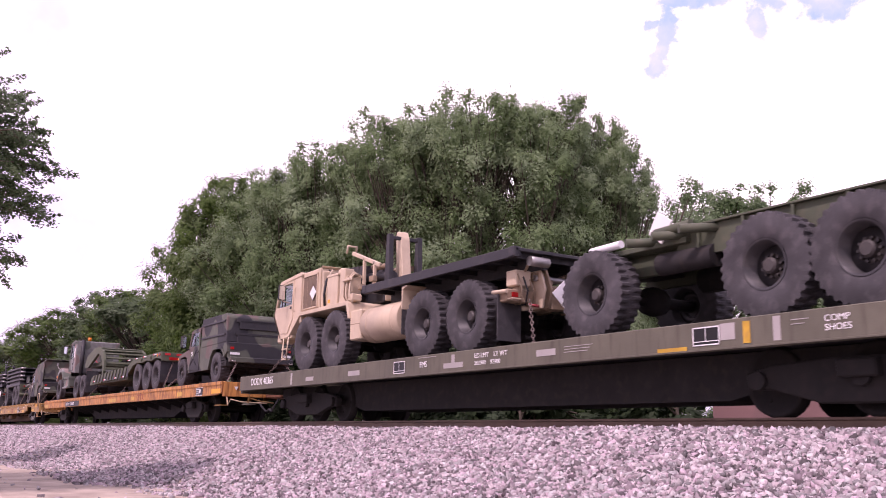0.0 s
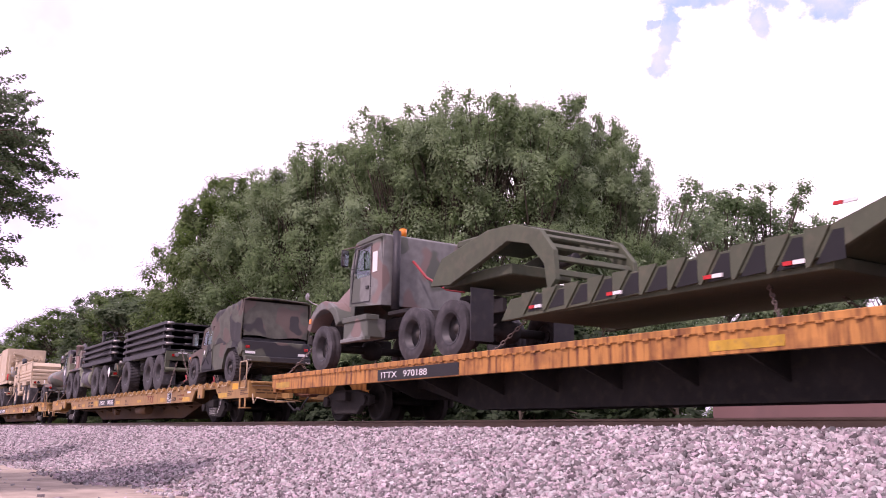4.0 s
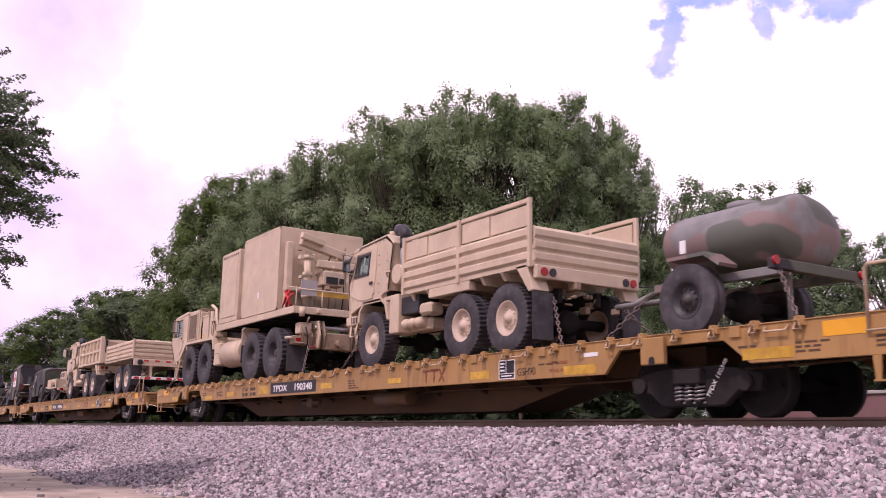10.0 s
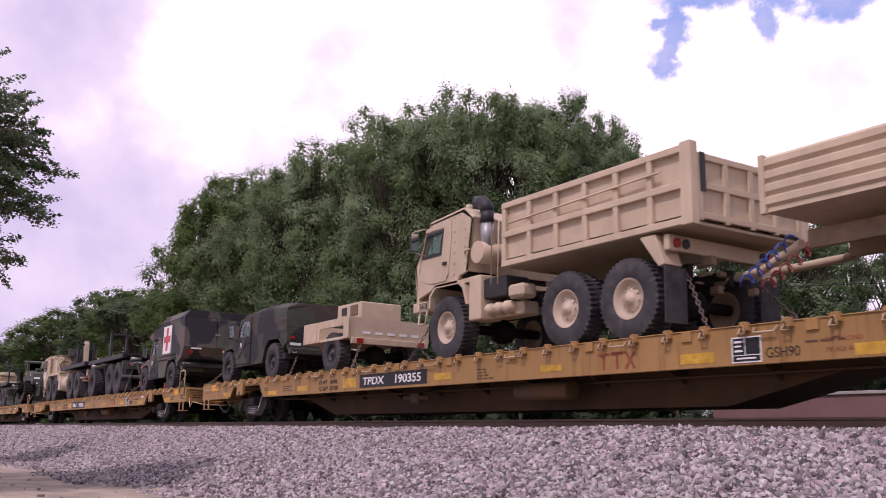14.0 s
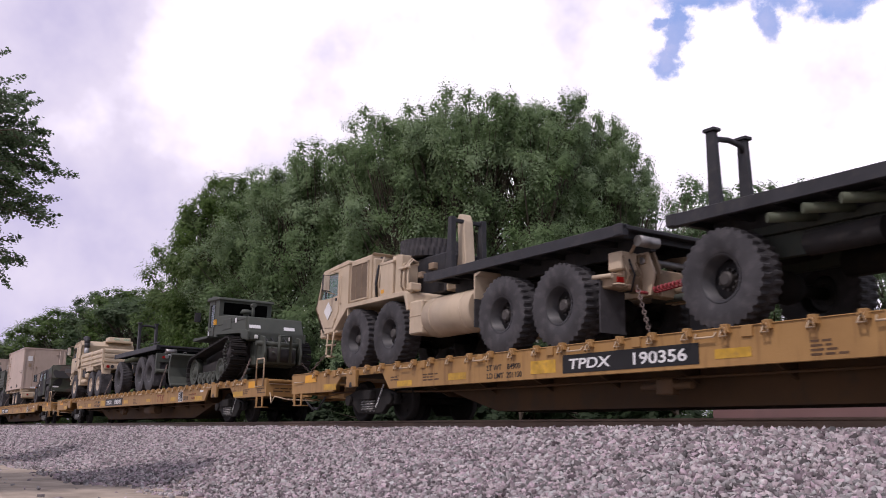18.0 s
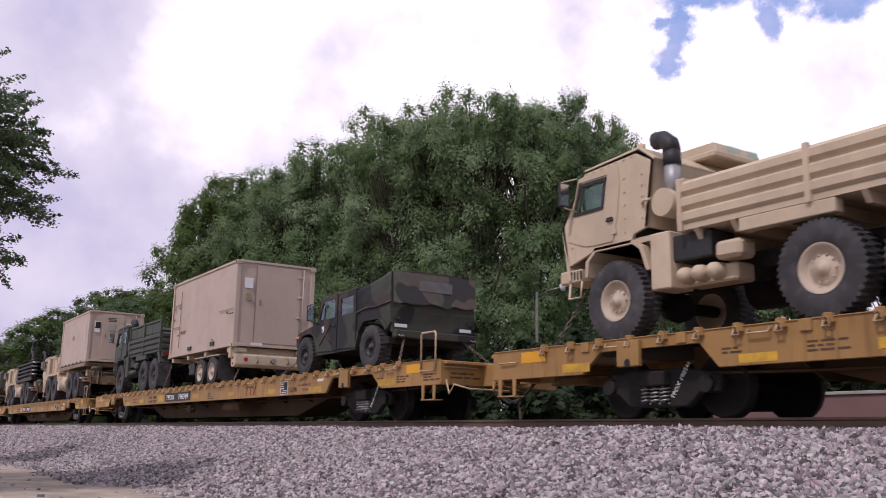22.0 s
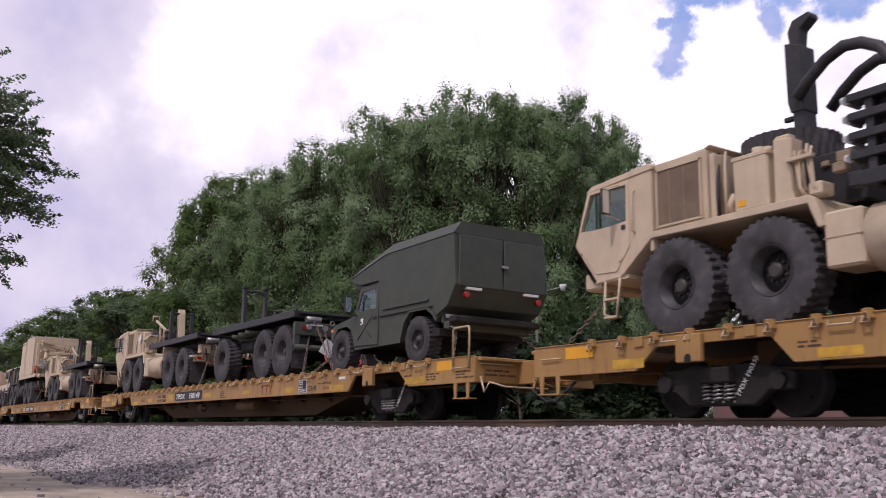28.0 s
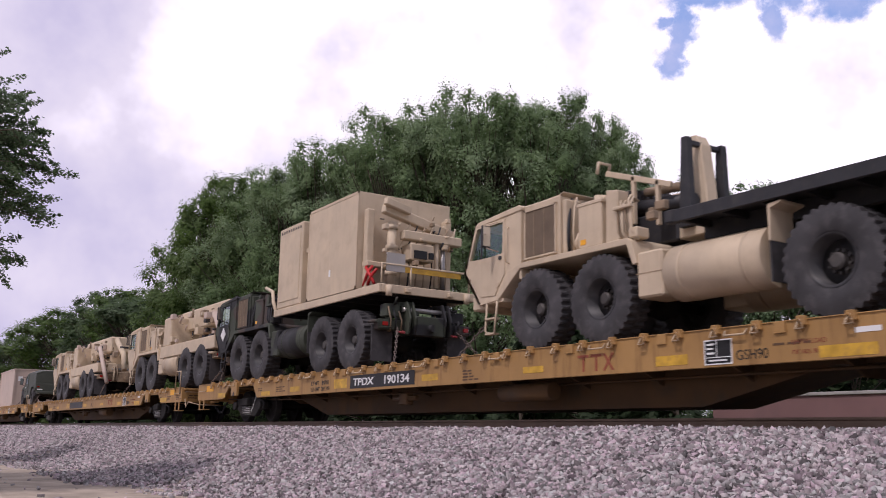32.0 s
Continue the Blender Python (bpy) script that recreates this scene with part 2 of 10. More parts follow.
def leaf_mat(name, dark, light):
    m = bpy.data.materials.new(name)
    m.use_nodes = True
    n, l = m.node_tree.nodes, m.node_tree.links
    b, out = n["Principled BSDF"], n["Material Output"]
    geo, ramp = n.new("ShaderNodeNewGeometry"), n.new("ShaderNodeValToRGB")
    e = ramp.color_ramp.elements
    e[0].color, e[1].color = (*dark, 1), (*light, 1)
    l.new(geo.outputs["Random Per Island"], ramp.inputs["Fac"])
    b.inputs["Roughness"].default_value = 0.6
    b.inputs["Specular IOR Level"].default_value = 0.15
    tr, mix = n.new("ShaderNodeBsdfTranslucent"), n.new("ShaderNodeMixShader")
    mix.inputs[0].default_value = 0.50
    # boughs differ in shade and hue from one another
    tc, ns, mr, hsv = n.new("ShaderNodeTexCoord"), n.new("ShaderNodeTexNoise"), n.new("ShaderNodeMapRange"), n.new("ShaderNodeHueSaturation")
    ns.inputs["Scale"].default_value, ns.inputs["Detail"].default_value = 0.5, 3
    l.new(tc.outputs["Object"], ns.inputs["Vector"])
    mr.inputs["From Min"].default_value, mr.inputs["From Max"].default_value = 0.36, 0.64
    mr.inputs["To Min"].default_value, mr.inputs["To Max"].default_value = 0.78, 1.22
    l.new(ns.outputs["Fac"], mr.inputs["Value"])
    l.new(mr.outputs["Result"], hsv.inputs["Value"])
    sat = n.new("ShaderNodeMapRange")
    sat.inputs["From Min"].default_value, sat.inputs["From Max"].default_value = 0.36, 0.64
    sat.inputs["To Min"].default_value, sat.inputs["To Max"].default_value = 1.12, 0.80
    l.new(ns.outputs["Fac"], sat.inputs["Value"])
    l.new(sat.outputs["Result"], hsv.inputs["Saturation"])
    l.new(ramp.outputs["Color"], hsv.inputs["Color"])
    l.new(hsv.outputs["Color"], b.inputs["Base Color"])
    l.new(hsv.outputs["Color"], tr.inputs["Color"])
    l.new(b.outputs["BSDF"], mix.inputs[1])
    l.new(tr.outputs["BSDF"], mix.inputs[2])
    l.new(mix.outputs["Shader"], out.inputs["Surface"])
    return m


LEAF_GREY = leaf_mat("grey_green_leaves", (0.190, 0.280, 0.132), (0.262, 0.362, 0.180))
LEAF_BRIGHT = leaf_mat("fresh_green_leaves", (0.100, 0.170, 0.050), (0.180, 0.265, 0.088))
# leaf colour deepened to stand for the shade of the tall trees
LEAF_SHADE = leaf_mat("shaded_green_undergrowth", (0.026, 0.046, 0.022), (0.060, 0.092, 0.044))
LEAF_OPEN = leaf_mat("hazy_green_leaves", (0.148, 0.226, 0.108), (0.245, 0.345, 0.180))
LEAF_DARK = leaf_mat("dark_green_leaves", (0.092, 0.145, 0.070), (0.150, 0.215, 0.110))


def glass_mat(name, tint, alpha):
    m = bpy.data.materials.new(name)
    m.use_nodes = True
    n, l = m.node_tree.nodes, m.node_tree.links
    out = n["Material Output"]
    n.remove(n["Principled BSDF"])
    tr, gl, mix, fr = n.new("ShaderNodeBsdfTransparent"), n.new("ShaderNodeBsdfGlossy"), n.new("ShaderNodeMixShader"), n.new("ShaderNodeFresnel")
    tr.inputs["Color"].default_value = (*tint, 1)
    gl.inputs["Roughness"].default_value = 0.05
    fr.inputs["IOR"].default_value = alpha
    cap = n.new("ShaderNodeMath")
    cap.operation = "MINIMUM"
    cap.inputs[1].default_value = 0.16
    l.new(fr.outputs["Fac"], cap.inputs[0])
    l.new(cap.outputs[0], mix.inputs[0])
    l.new(tr.outputs["BSDF"], mix.inputs[1])
    l.new(gl.outputs["BSDF"], mix.inputs[2])
    l.new(mix.outputs["Shader"], out.inputs["Surface"])
    return m


MIRROR = mat("mirror_glass", (0.72, 0.76, 0.80), 0.06, metal=1.0, var=0.03, bump=0)
GLASS = glass_mat("vehicle_glass", (0.86, 0.975, 0.965), 1.5)
# near-black tint stands for the unlit cab interior behind the pane
CAB_DARK_GLASS = glass_mat("shaded_cab_window_glass", (0.02, 0.022, 0.026), 0.90)


# ---- mesh kit ----
def B():
    return bmesh.new()


def box(bm, x0, x1, y0, y1, z0, z1, bev=0.0):
    v = [bm.verts.new((x, y, z)) for x in (x0, x1) for y in (y0, y1) for z in (z0, z1)]
    fs = [bm.faces.new([v[i] for i in q]) for q in ((0, 1, 3, 2), (4, 6, 7, 5), (0, 4, 5, 1), (2, 3, 7, 6), (0, 2, 6, 4), (1, 5, 7, 3))]
    if bev:
        es = list({e for f in fs for e in f.edges})
        bmesh.ops.bevel(bm, geom=es, offset=bev, segments=1, affect="EDGES", profile=0.5)
    return bm


def prism(bm, pts, a0, a1, axis="y", bev=0.0):
    """A polygon in the two other axes, drawn out along one axis."""
    def at(p, a):
        return {"y": (p[0], a, p[1]), "x": (a, p[0], p[1]), "z": (p[0], p[1], a)}[axis]
    lo, hi = [bm.verts.new(at(p, a0)) for p in pts], [bm.verts.new(at(p, a1)) for p in pts]
    n = len(pts)
    fs = [bm.faces.new(lo), bm.faces.new(hi[::-1])]
    fs += [bm.faces.new((lo[i], hi[i], hi[(i + 1) % n], lo[(i + 1) % n])) for i in range(n)]
    bmesh.ops.recalc_face_normals(bm, faces=fs)
    if bev:
        es = list({e for f in fs for e in f.edges})
        bmesh.ops.bevel(bm, geom=es, offset=bev, segments=1, affect="EDGES", profile=0.5)
    return bm


def basis(d):
    d = Vector(d).normalized()
    a = d.orthogonal().normalized()
    return a, d.cross(a)


def cyl(bm, p0, p1, r, seg=12, r2=None, caps=True):
    p0, p1 = Vector(p0), Vector(p1)
    a, b = basis(p1 - p0)
    r2 = r if r2 is None else r2
    ring = lambda p, q: [bm.verts.new(p + (a * math.cos(t) + b * math.sin(t)) * q) for t in (2 * math.pi * i / seg for i in range(seg))]
    lo, hi = ring(p0, r), ring(p1, r2)
    fs = [bm.faces.new((lo[i], lo[(i + 1) % seg], hi[(i + 1) % seg], hi[i])) for i in range(seg)]
    for f in fs:
        f.smooth = True
    if caps:
        fs += [bm.faces.new(lo[::-1]), bm.faces.new(hi)]
    return bm


def tube(bm, pts, r, seg=6):
    """A bent round bar through the points."""
    pts = [Vector(p) for p in pts]
    rings = []
    up = None
    for i, p in enumerate(pts):
        d = (pts[min(i + 1, len(pts) - 1)] - pts[max(i - 1, 0)]).normalized()
        a = d.orthogonal().normalized() if up is None else (up - d * up.dot(d)).normalized()
        up = a
        b = d.cross(a)
        rings.append([bm.verts.new(p + (a * math.cos(t) + b * math.sin(t)) * r) for t in (2 * math.pi * k / seg for k in range(seg))])
    for lo, hi in zip(rings, rings[1:]):
        for k in range(seg):
            bm.faces.new((lo[k], lo[(k + 1) % seg], hi[(k + 1) % seg], hi[k])).smooth = True
    bm.faces.new(rings[0][::-1])
    bm.faces.new(rings[-1])
    return bm


def lathe(bm, prof, c=(0, 0, 0), seg=24, smooth=True):
    """A profile of (radius, offset along y) turned round the y axis through c; closes on itself."""
    rings = []
    for k in range(seg):
        t = 2 * math.pi * k / seg
        rings.append([bm.verts.new((c[0] + r * math.cos(t), c[1] + y, c[2] + r * math.sin(t))) for r, y in prof])
    n = len(prof)
    for k in range(seg):
        lo, hi = rings[k], rings[(k + 1) % seg]
        for i in range(n - 1):
            try:
                f = bm.faces.new((lo[i], lo[i + 1], hi[i + 1], hi[i]))
                f.smooth = smooth
            except ValueError:
                pass
    return bm


def ring_panel(bm, outer, inner, thick):
    """A panel with an opening: two loops of 3D points of equal count, given a thickness vector."""
    t = Vector(thick)
    n = len(outer)
    o, i = [bm.verts.new(p) for p in outer], [bm.verts.new(p) for p in inner]
    o2, i2 = [bm.verts.new(Vector(p) + t) for p in outer], [bm.verts.new(Vector(p) + t) for p in inner]
    fs = []
    for k in range(n):
        j = (k + 1) % n
        for q in ((o[k], o[j], i[j], i[k]), (o2[k], i2[k], i2[j], o2[j]), (o[k], o2[k], o2[j], o[j]), (i[k], i[j], i2[j], i2[k])):
            fs.append(bm.faces.new(q))
    bmesh.ops.recalc_face_normals(bm, faces=fs)
    return bm


def sheet(bm, pts, thick):
    """A flat plate from a loop of 3D points, given a thickness vector."""
    t = Vector(thick)
    lo, hi = [bm.verts.new(p) for p in pts], [bm.verts.new(Vector(p) + t) for p in pts]
    n = len(pts)
    fs = [bm.faces.new(lo), bm.faces.new(hi[::-1])] + [bm.faces.new((lo[k], hi[k], hi[(k + 1) % n], lo[(k + 1) % n])) for k in range(n)]
    bmesh.ops.recalc_face_normals(bm, faces=fs)
    return bm


def mesh_of(name, bm, material):
    me = bpy.data.meshes.new(name)
    bm.to_mesh(me)
    bm.free()
    me.materials.append(material)
    return me


def part(name, bm, material, parent, label="", at=None):
    """One mesh object under a thing or a part; bm may be a ready mesh."""
    me = bm if isinstance(bm, bpy.types.Mesh) else mesh_of(name, bm, material)
    ob = new(name, me)
    ob.parent = parent
    if at is not None:
        ob.location = at
    if label:
        ob["label"] = label
    return ob


def thing(name, label, category, group="", kind=""):
    return tagged(new(name), label, category, group, kind)


def lettering(name, words, size, material, parent, at, squeeze=1.0, slant=0.0, thick=0.004, bold=0.0):
    """Painted letters that stand upright and face the near side."""
    cu = bpy.data.curves.new(name, "FONT")
    cu.body, cu.size, cu.extrude, cu.shear, cu.offset = words, size, thick / 2, slant, bold
    tmp = bpy.data.objects.new(name, cu)
    scene.collection.objects.link(tmp)
    dg = bpy.context.evaluated_depsgraph_get()
    me = bpy.data.meshes.new_from_object(tmp.evaluated_get(dg))
    bpy.data.objects.remove(tmp)
    me.transform(Matrix.Diagonal((squeeze, 1, 1, 1)))
    me.transform(Matrix.Rotation(radians(90), 4, "X"))
    me.materials.clear()
    me.materials.append(material)
    ob = new(name, me)
    ob.parent, ob.location = parent, at
    return ob


RAIL_Z = 1.04           # top of rail
TRACK_Y = 10.36         # middle of the track
DECK_Z = 2.12           # top of the yellow flat cars' decks
PITCH_CAR = 28.35       # from car to car
MOVERS = []             # (thing, x at the start, y, z)
SPINNERS = []           # (wheelset, place in its bogie)


def ride(ob, x, z, y=TRACK_Y):
    ob.location = (x, y, z)
    MOVERS.append((ob, x, y, z))
    return ob


def corrugated(bm, xa, xb, y, out, z0, z1, n, depth=0.035):
    """One board with n rounded ribs, along x, standing at y and bulging toward out (-1 or 1)."""
    h = (z1 - z0) / n
    face = []
    for k in range(n):
        z = z0 + k * h
        face += [(y, z + 0.02 * h), (y + out * depth, z + 0.22 * h), (y + out * depth, z + 0.70 * h), (y, z + 0.90 * h)]
    return prism(bm, face + [(y - out * 0.02, z1), (y - out * 0.02, z0)], xa, xb, "x")


# ---- ground, ballast, track ----
def ground_material():
    m = mat("dirt_and_grass", (0.36, 0.295, 0.235), 0.95, var=0.35, scale=1.6, fine=22, bump=0.9, dirt=(0.22, 0.19, 0.14), dirt_amount=0.7)
    n, l = m.node_tree.nodes, m.node_tree.links
    b = n["Principled BSDF"]
    src = b.inputs["Base Color"].links[0].from_socket
    tc, sep, mr, mix, ns, rp = (n.new(k) for k in ("ShaderNodeTexCoord", "ShaderNodeSeparateXYZ", "ShaderNodeMapRange", "ShaderNodeMixRGB", "ShaderNodeTexNoise", "ShaderNodeValToRGB"))
    ns.inputs["Scale"].default_value, ns.inputs["Detail"].default_value = 1.7, 8
    rp.color_ramp.elements[0].color, rp.color_ramp.elements[1].color = (0.045, 0.065, 0.02, 1), (0.12, 0.13, 0.05, 1)
    l.new(tc.outputs["Object"], sep.inputs[0])
    l.new(tc.outputs["Object"], ns.inputs["Vector"])
    l.new(ns.outputs["Fac"], rp.inputs["Fac"])
    mr.inputs["From Min"].default_value, mr.inputs["From Max"].default_value = 13.0, 15.0
    l.new(sep.outputs["Y"], mr.inputs["Value"])
    l.new(mr.outputs["Result"], mix.inputs[0])
    l.new(src, mix.inputs[1])
    l.new(rp.outputs["Color"], mix.inputs[2])
    l.new(mix.outputs["Color"], b.inputs["Base Color"])
    return m


def build_ground():
    xs = np.concatenate([[-3000, -900, -300], np.arange(-120, 61, 3.0), [300, 900, 3000]])
    ys = np.concatenate([[-3000, -600, -120], np.arange(-30, 61, 2.5), [150, 600, 3000]])
    vs = [(float(x), float(y), 0.03 * noise.noise((x * 0.3, y * 0.3, 0)) if abs(x) < 130 and abs(y) < 70 else 0.0) for x in xs for y in ys]
    n = len(ys)
    fs = [(i * n + j, (i + 1) * n + j, (i + 1) * n + j + 1, i * n + j + 1) for i in range(len(xs) - 1) for j in range(n - 1)]
    me = bpy.data.meshes.new("ground")
    me.from_pydata(vs, [], fs)
    me.materials.append(ground_material())
    tagged(new("ground", me), "sandy dirt beside the line, rough grass beyond", "ground", kind="structure")


def bank(y):
    """Height of the ballast bank over the ground."""
    if y < 3.9:
        return -0.02
    if y < 7.7:
        t = (y - 3.9) / 3.8
        return 0.86 * (0.85 * t + 0.15 * t * t * (3 - 2 * t)) - 0.02
    if y < 13.0:
        return 0.845
    return max(-0.02, 0.845 - (y - 13.0) * 0.35)


def build_ballast():
    xs, ys = np.arange(-420, 41, 1.0), [3.3, 3.9, 4.4, 5.0, 5.6, 6.2, 6.8, 7.3, 7.6, 7.8, 8.2, 9.0, 10.4, 12.0, 13.0, 14.0, 15.4]
    vs = [(float(x), y, bank(y) + 0.035 * noise.noise((x * 0.45, y * 0.8, 3.0)) - (0.09 if y < 4.5 else 0) * (4.6 - y) + (0.10 * noise.noise((x * 0.33, 7.0, 1.0)) + 0.05 * noise.noise((x * 0.9, y, 4.0)) if y < 4.6 else 0)) for x in xs for y in ys]
    n = len(ys)
    fs = [(i * n + j, (i + 1) * n + j, (i + 1) * n + j + 1, i * n + j + 1) for i in range(len(xs) - 1) for j in range(n - 1)]
    me = bpy.data.meshes.new("ballast_bank")
    me.from_pydata(vs, [], fs)
    me.materials.append(BED)
    tagged(new("ballast_bank", me), "long bank of crushed stone under the track", "ballast", kind="structure")
    # loose stones on the near slope
    rng = np.random.default_rng(5)
    cx, cy = [], []
    for x0, x1, per_m2 in ((0, 14, 110), (-13, 0, 860), (-24, -13, 560), (-44, -24, 220), (-80, -44, 70)):
        k = int((x1 - x0) * 5.0 * per_m2)
        px, py = rng.uniform(x0, x1, k), rng.uniform(2.9, 7.95, k)
        ok = (py > 2.9 + 2.9 * rng.random(k) ** 1.7 + 0.55 * np.sin(px * 0.7) * np.sin(px * 0.23 + 1) + 0.25 * np.sin(px * 2.3))
        cx.append(px[ok])
        cy.append(py[ok])
    # strays on the dirt
    px, py = rng.uniform(-30, -5, 3000), rng.uniform(1.0, 5.0, 3000)
    ok = rng.random(3000) < 0.10 + 0.5 * np.clip((py - 2.6) / 2, 0, 1)
    cx.append(px[ok])
    cy.append(py[ok])
    cx, cy = np.concatenate(cx), np.concatenate(cy)
    far = np.clip(-cx / 30, 0.7, 2.2)
    k = len(cx)
    cz = np.array([bank(y) + 0.035 * noise.noise((x * 0.45, y * 0.8, 3.0)) for x, y in zip(cx, cy)])
    lump = 0.68 * np.array([(a, b, c) for a in (-1, 1) for b in (-1, 1) for c in (-1, 1)], float)
    v = lump[None] * (1 + rng.uniform(-0.3, 0.25, (k, 8, 1))) + rng.uniform(-0.26, 0.26, (k, 8, 3))
    size = (0.0145 + 0.021 * rng.random((k, 1, 1)) ** 1.6) * np.concatenate([rng.uniform(1.0, 1.75, (k, 1, 1)), rng.uniform(0.8, 1.2, (k, 1, 1)), rng.uniform(0.55, 0.95, (k, 1, 1))], 2)
    v *= size * (0.75 + 0.5 * far[:, None, None])
    q = rng.normal(size=(k, 4))
    q /= np.linalg.norm(q, axis=1)[:, None]
    w, x, y, z = q.T
    R = np.stack([np.stack([1 - 2 * (y * y + z * z), 2 * (x * y - w * z), 2 * (x * z + w * y)], 1),
                  np.stack([2 * (x * y + w * z), 1 - 2 * (x * x + z * z), 2 * (y * z - w * x)], 1),
                  np.stack([2 * (x * z - w * y), 2 * (y * z + w * x), 1 - 2 * (x * x + y * y)], 1)], 1)
    v = np.einsum("kij,kvj->kvi", R, v) + np.stack([cx, cy, cz + 0.012], 1)[:, None]
    quads = np.array([(0, 1, 3, 2), (4, 6, 7, 5), (0, 4, 5, 1), (2, 3, 7, 6), (0, 2, 6, 4), (1, 5, 7, 3)])
    f = (quads[None] + 8 * np.arange(k)[:, None, None]).reshape(-1, 4)
    me = bpy.data.meshes.new("ballast_stones")
    me.vertices.add(8 * k)
    me.vertices.foreach_set("co", v.astype(np.float32).ravel())
    me.loops.add(len(f) * 4)
    me.loops.foreach_set("vertex_index", f.astype(np.int32).ravel())
    me.polygons.add(len(f))
    me.polygons.foreach_set("loop_start", np.arange(0, len(f) * 4, 4, dtype=np.int32))
    me.update(calc_edges=True)
    me.materials.append(STONE)
    tagged(new("ballast_stones", me), "loose grey and pinkish crushed stones", "gravel", kind="stuff")


def build_track():
    track = thing("railway_track", "railway track of steel rails on dark timber sleepers", "railway track", kind="structure")
    prof = [(-0.075, 0.0), (0.075, 0.0), (0.075, 0.015), (0.012, 0.04), (0.012, 0.13), (0.036, 0.14), (0.036, 0.17), (-0.036, 0.17), (-0.036, 0.14), (-0.012, 0.13), (-0.012, 0.04), (-0.075, 0.015)]
    for s in (-1, 1):
        bm = prism(B(), [(TRACK_Y + s * 0.7535 + a, RAIL_Z - 0.17 + b) for a, b in prof], -420, 60, "x")
        part("rail", bm, RAIL, track)
    tie = mesh_of("sleeper", box(B(), -0.115, 0.115, -1.28, 1.28, -0.14, 0.03, 0.01), WOOD_TIE)
    for i in range(120):
        part("sleeper", tie, None, track, at=(-58 + 0.53 * i, TRACK_Y, RAIL_Z - 0.2))
    bm = B()
    for i in range(500):
        x = -58.53 - 0.53 * i
        box(bm, x - 0.115, x + 0.115, TRACK_Y - 1.28, TRACK_Y + 1.28, RAIL_Z - 0.34, RAIL_Z - 0.17)
    tagged(part("far_sleepers", bm, WOOD_TIE, track), kind="stuff")


# ---- sky with drifting clouds, far behind everything ----
def build_sky():
    m = bpy.data.materials.new("cloudy_sky")
    m.use_nodes = True
    n, l = m.node_tree.nodes, m.node_tree.links
    n.remove(n["Principled BSDF"])
    tc, em = n.new("ShaderNodeTexCoord"), n.new("ShaderNodeEmission")

    def noise_tex(scale, detail, vec, rough=0.55):
        t = n.new("ShaderNodeTexNoise")
        t.inputs["Scale"].default_value, t.inputs["Detail"].default_value, t.inputs["Roughness"].default_value = scale, detail, rough
        l.new(vec, t.inputs["Vector"])
        return t
    obj = tc.outputs["Object"]
    warp = noise_tex(0.03, 7, obj, 0.65)
    sub, scl, add = (n.new("ShaderNodeVectorMath") for _ in range(3))
    sub.operation, scl.operation, add.operation = "SUBTRACT", "SCALE", "ADD"
    sub.inputs[1].default_value = (0.5, 0.5, 0.5)
    scl.inputs["Scale"].default_value = 34
    l.new(warp.outputs["Color"], sub.inputs[0])
    l.new(sub.outputs[0], scl.inputs[0])
    l.new(scl.outputs[0], add.inputs[0])
    l.new(obj, add.inputs[1])

    def nearest(spots, vec):
        """Smallest scaled distance to any of the soft spots (x, height, half width, half height)."""
        best = None
        for cx, cz, rx, rz in spots:
            mp, ln = n.new("ShaderNodeMapping"), n.new("ShaderNodeVectorMath")
            ln.operation = "LENGTH"
            mp.vector_type = "TEXTURE"
            mp.inputs["Location"].default_value = (cx, 0, cz)
            mp.inputs["Scale"].default_value = (rx, 20000, rz)
            l.new(vec, mp.inputs["Vector"])
            l.new(mp.outputs["Vector"], ln.inputs[0])
            if best is None:
                best = ln.outputs["Value"]
            else:
                mn = n.new("ShaderNodeMath")
                mn.operation = "MINIMUM"
                l.new(best, mn.inputs[0])
                l.new(ln.outputs["Value"], mn.inputs[1])
                best = mn.outputs[0]
        return best
    # gaps of blue between the clouds
    best = nearest(((354, 622, 24, 28), (370, 655, 16, 27), (380, 697, 22, 47), (348, 697, 23, 11), (432, 742, 80, 26), (532, 724, 42, 40), (516, 688, 20, 36), (622, 707, 56, 40)), add.outputs[0])
    shade = nearest(((-560, 370, 170, 80), (-640, 640, 120, 90)), add.outputs[0])
    # ragged, billowing edges
    puff, mad = noise_tex(0.020, 9, obj, 0.62), n.new("ShaderNodeMath")
    mad.operation = "MULTIPLY_ADD"
    l.new(puff.outputs["Fac"], mad.inputs[0])
    mad.inputs[1].default_value = 2.6
    off = n.new("ShaderNodeMath")
    off.operation = "SUBTRACT"
    l.new(best, off.inputs[0])
    off.inputs[1].default_value = 1.35
    l.new(off.outputs[0], mad.inputs[2])
    best = mad.outputs[0]
    edge = n.new("ShaderNodeMapRange")
    edge.interpolation_type = "SMOOTHSTEP"
    edge.inputs["From Min"].default_value, edge.inputs["From Max"].default_value = 0.45, 1.30
    edge.inputs["To Min"].default_value, edge.inputs["To Max"].default_value = 1, 0
    l.new(best, edge.inputs["Value"])
    # soft lavender bellies of the clouds
    big, sep = noise_tex(0.0032, 5, obj), n.new("ShaderNodeSeparateXYZ")
    l.new(obj, sep.inputs[0])
    low = n.new("ShaderNodeMapRange")
    low.inputs["From Min"].default_value, low.inputs["From Max"].default_value = 450, 60
    low.inputs["To Min"].default_value, low.inputs["To Max"].default_value = -0.04, 0.12
    l.new(sep.outputs["Z"], low.inputs["Value"])
    lef = n.new("ShaderNodeMapRange")
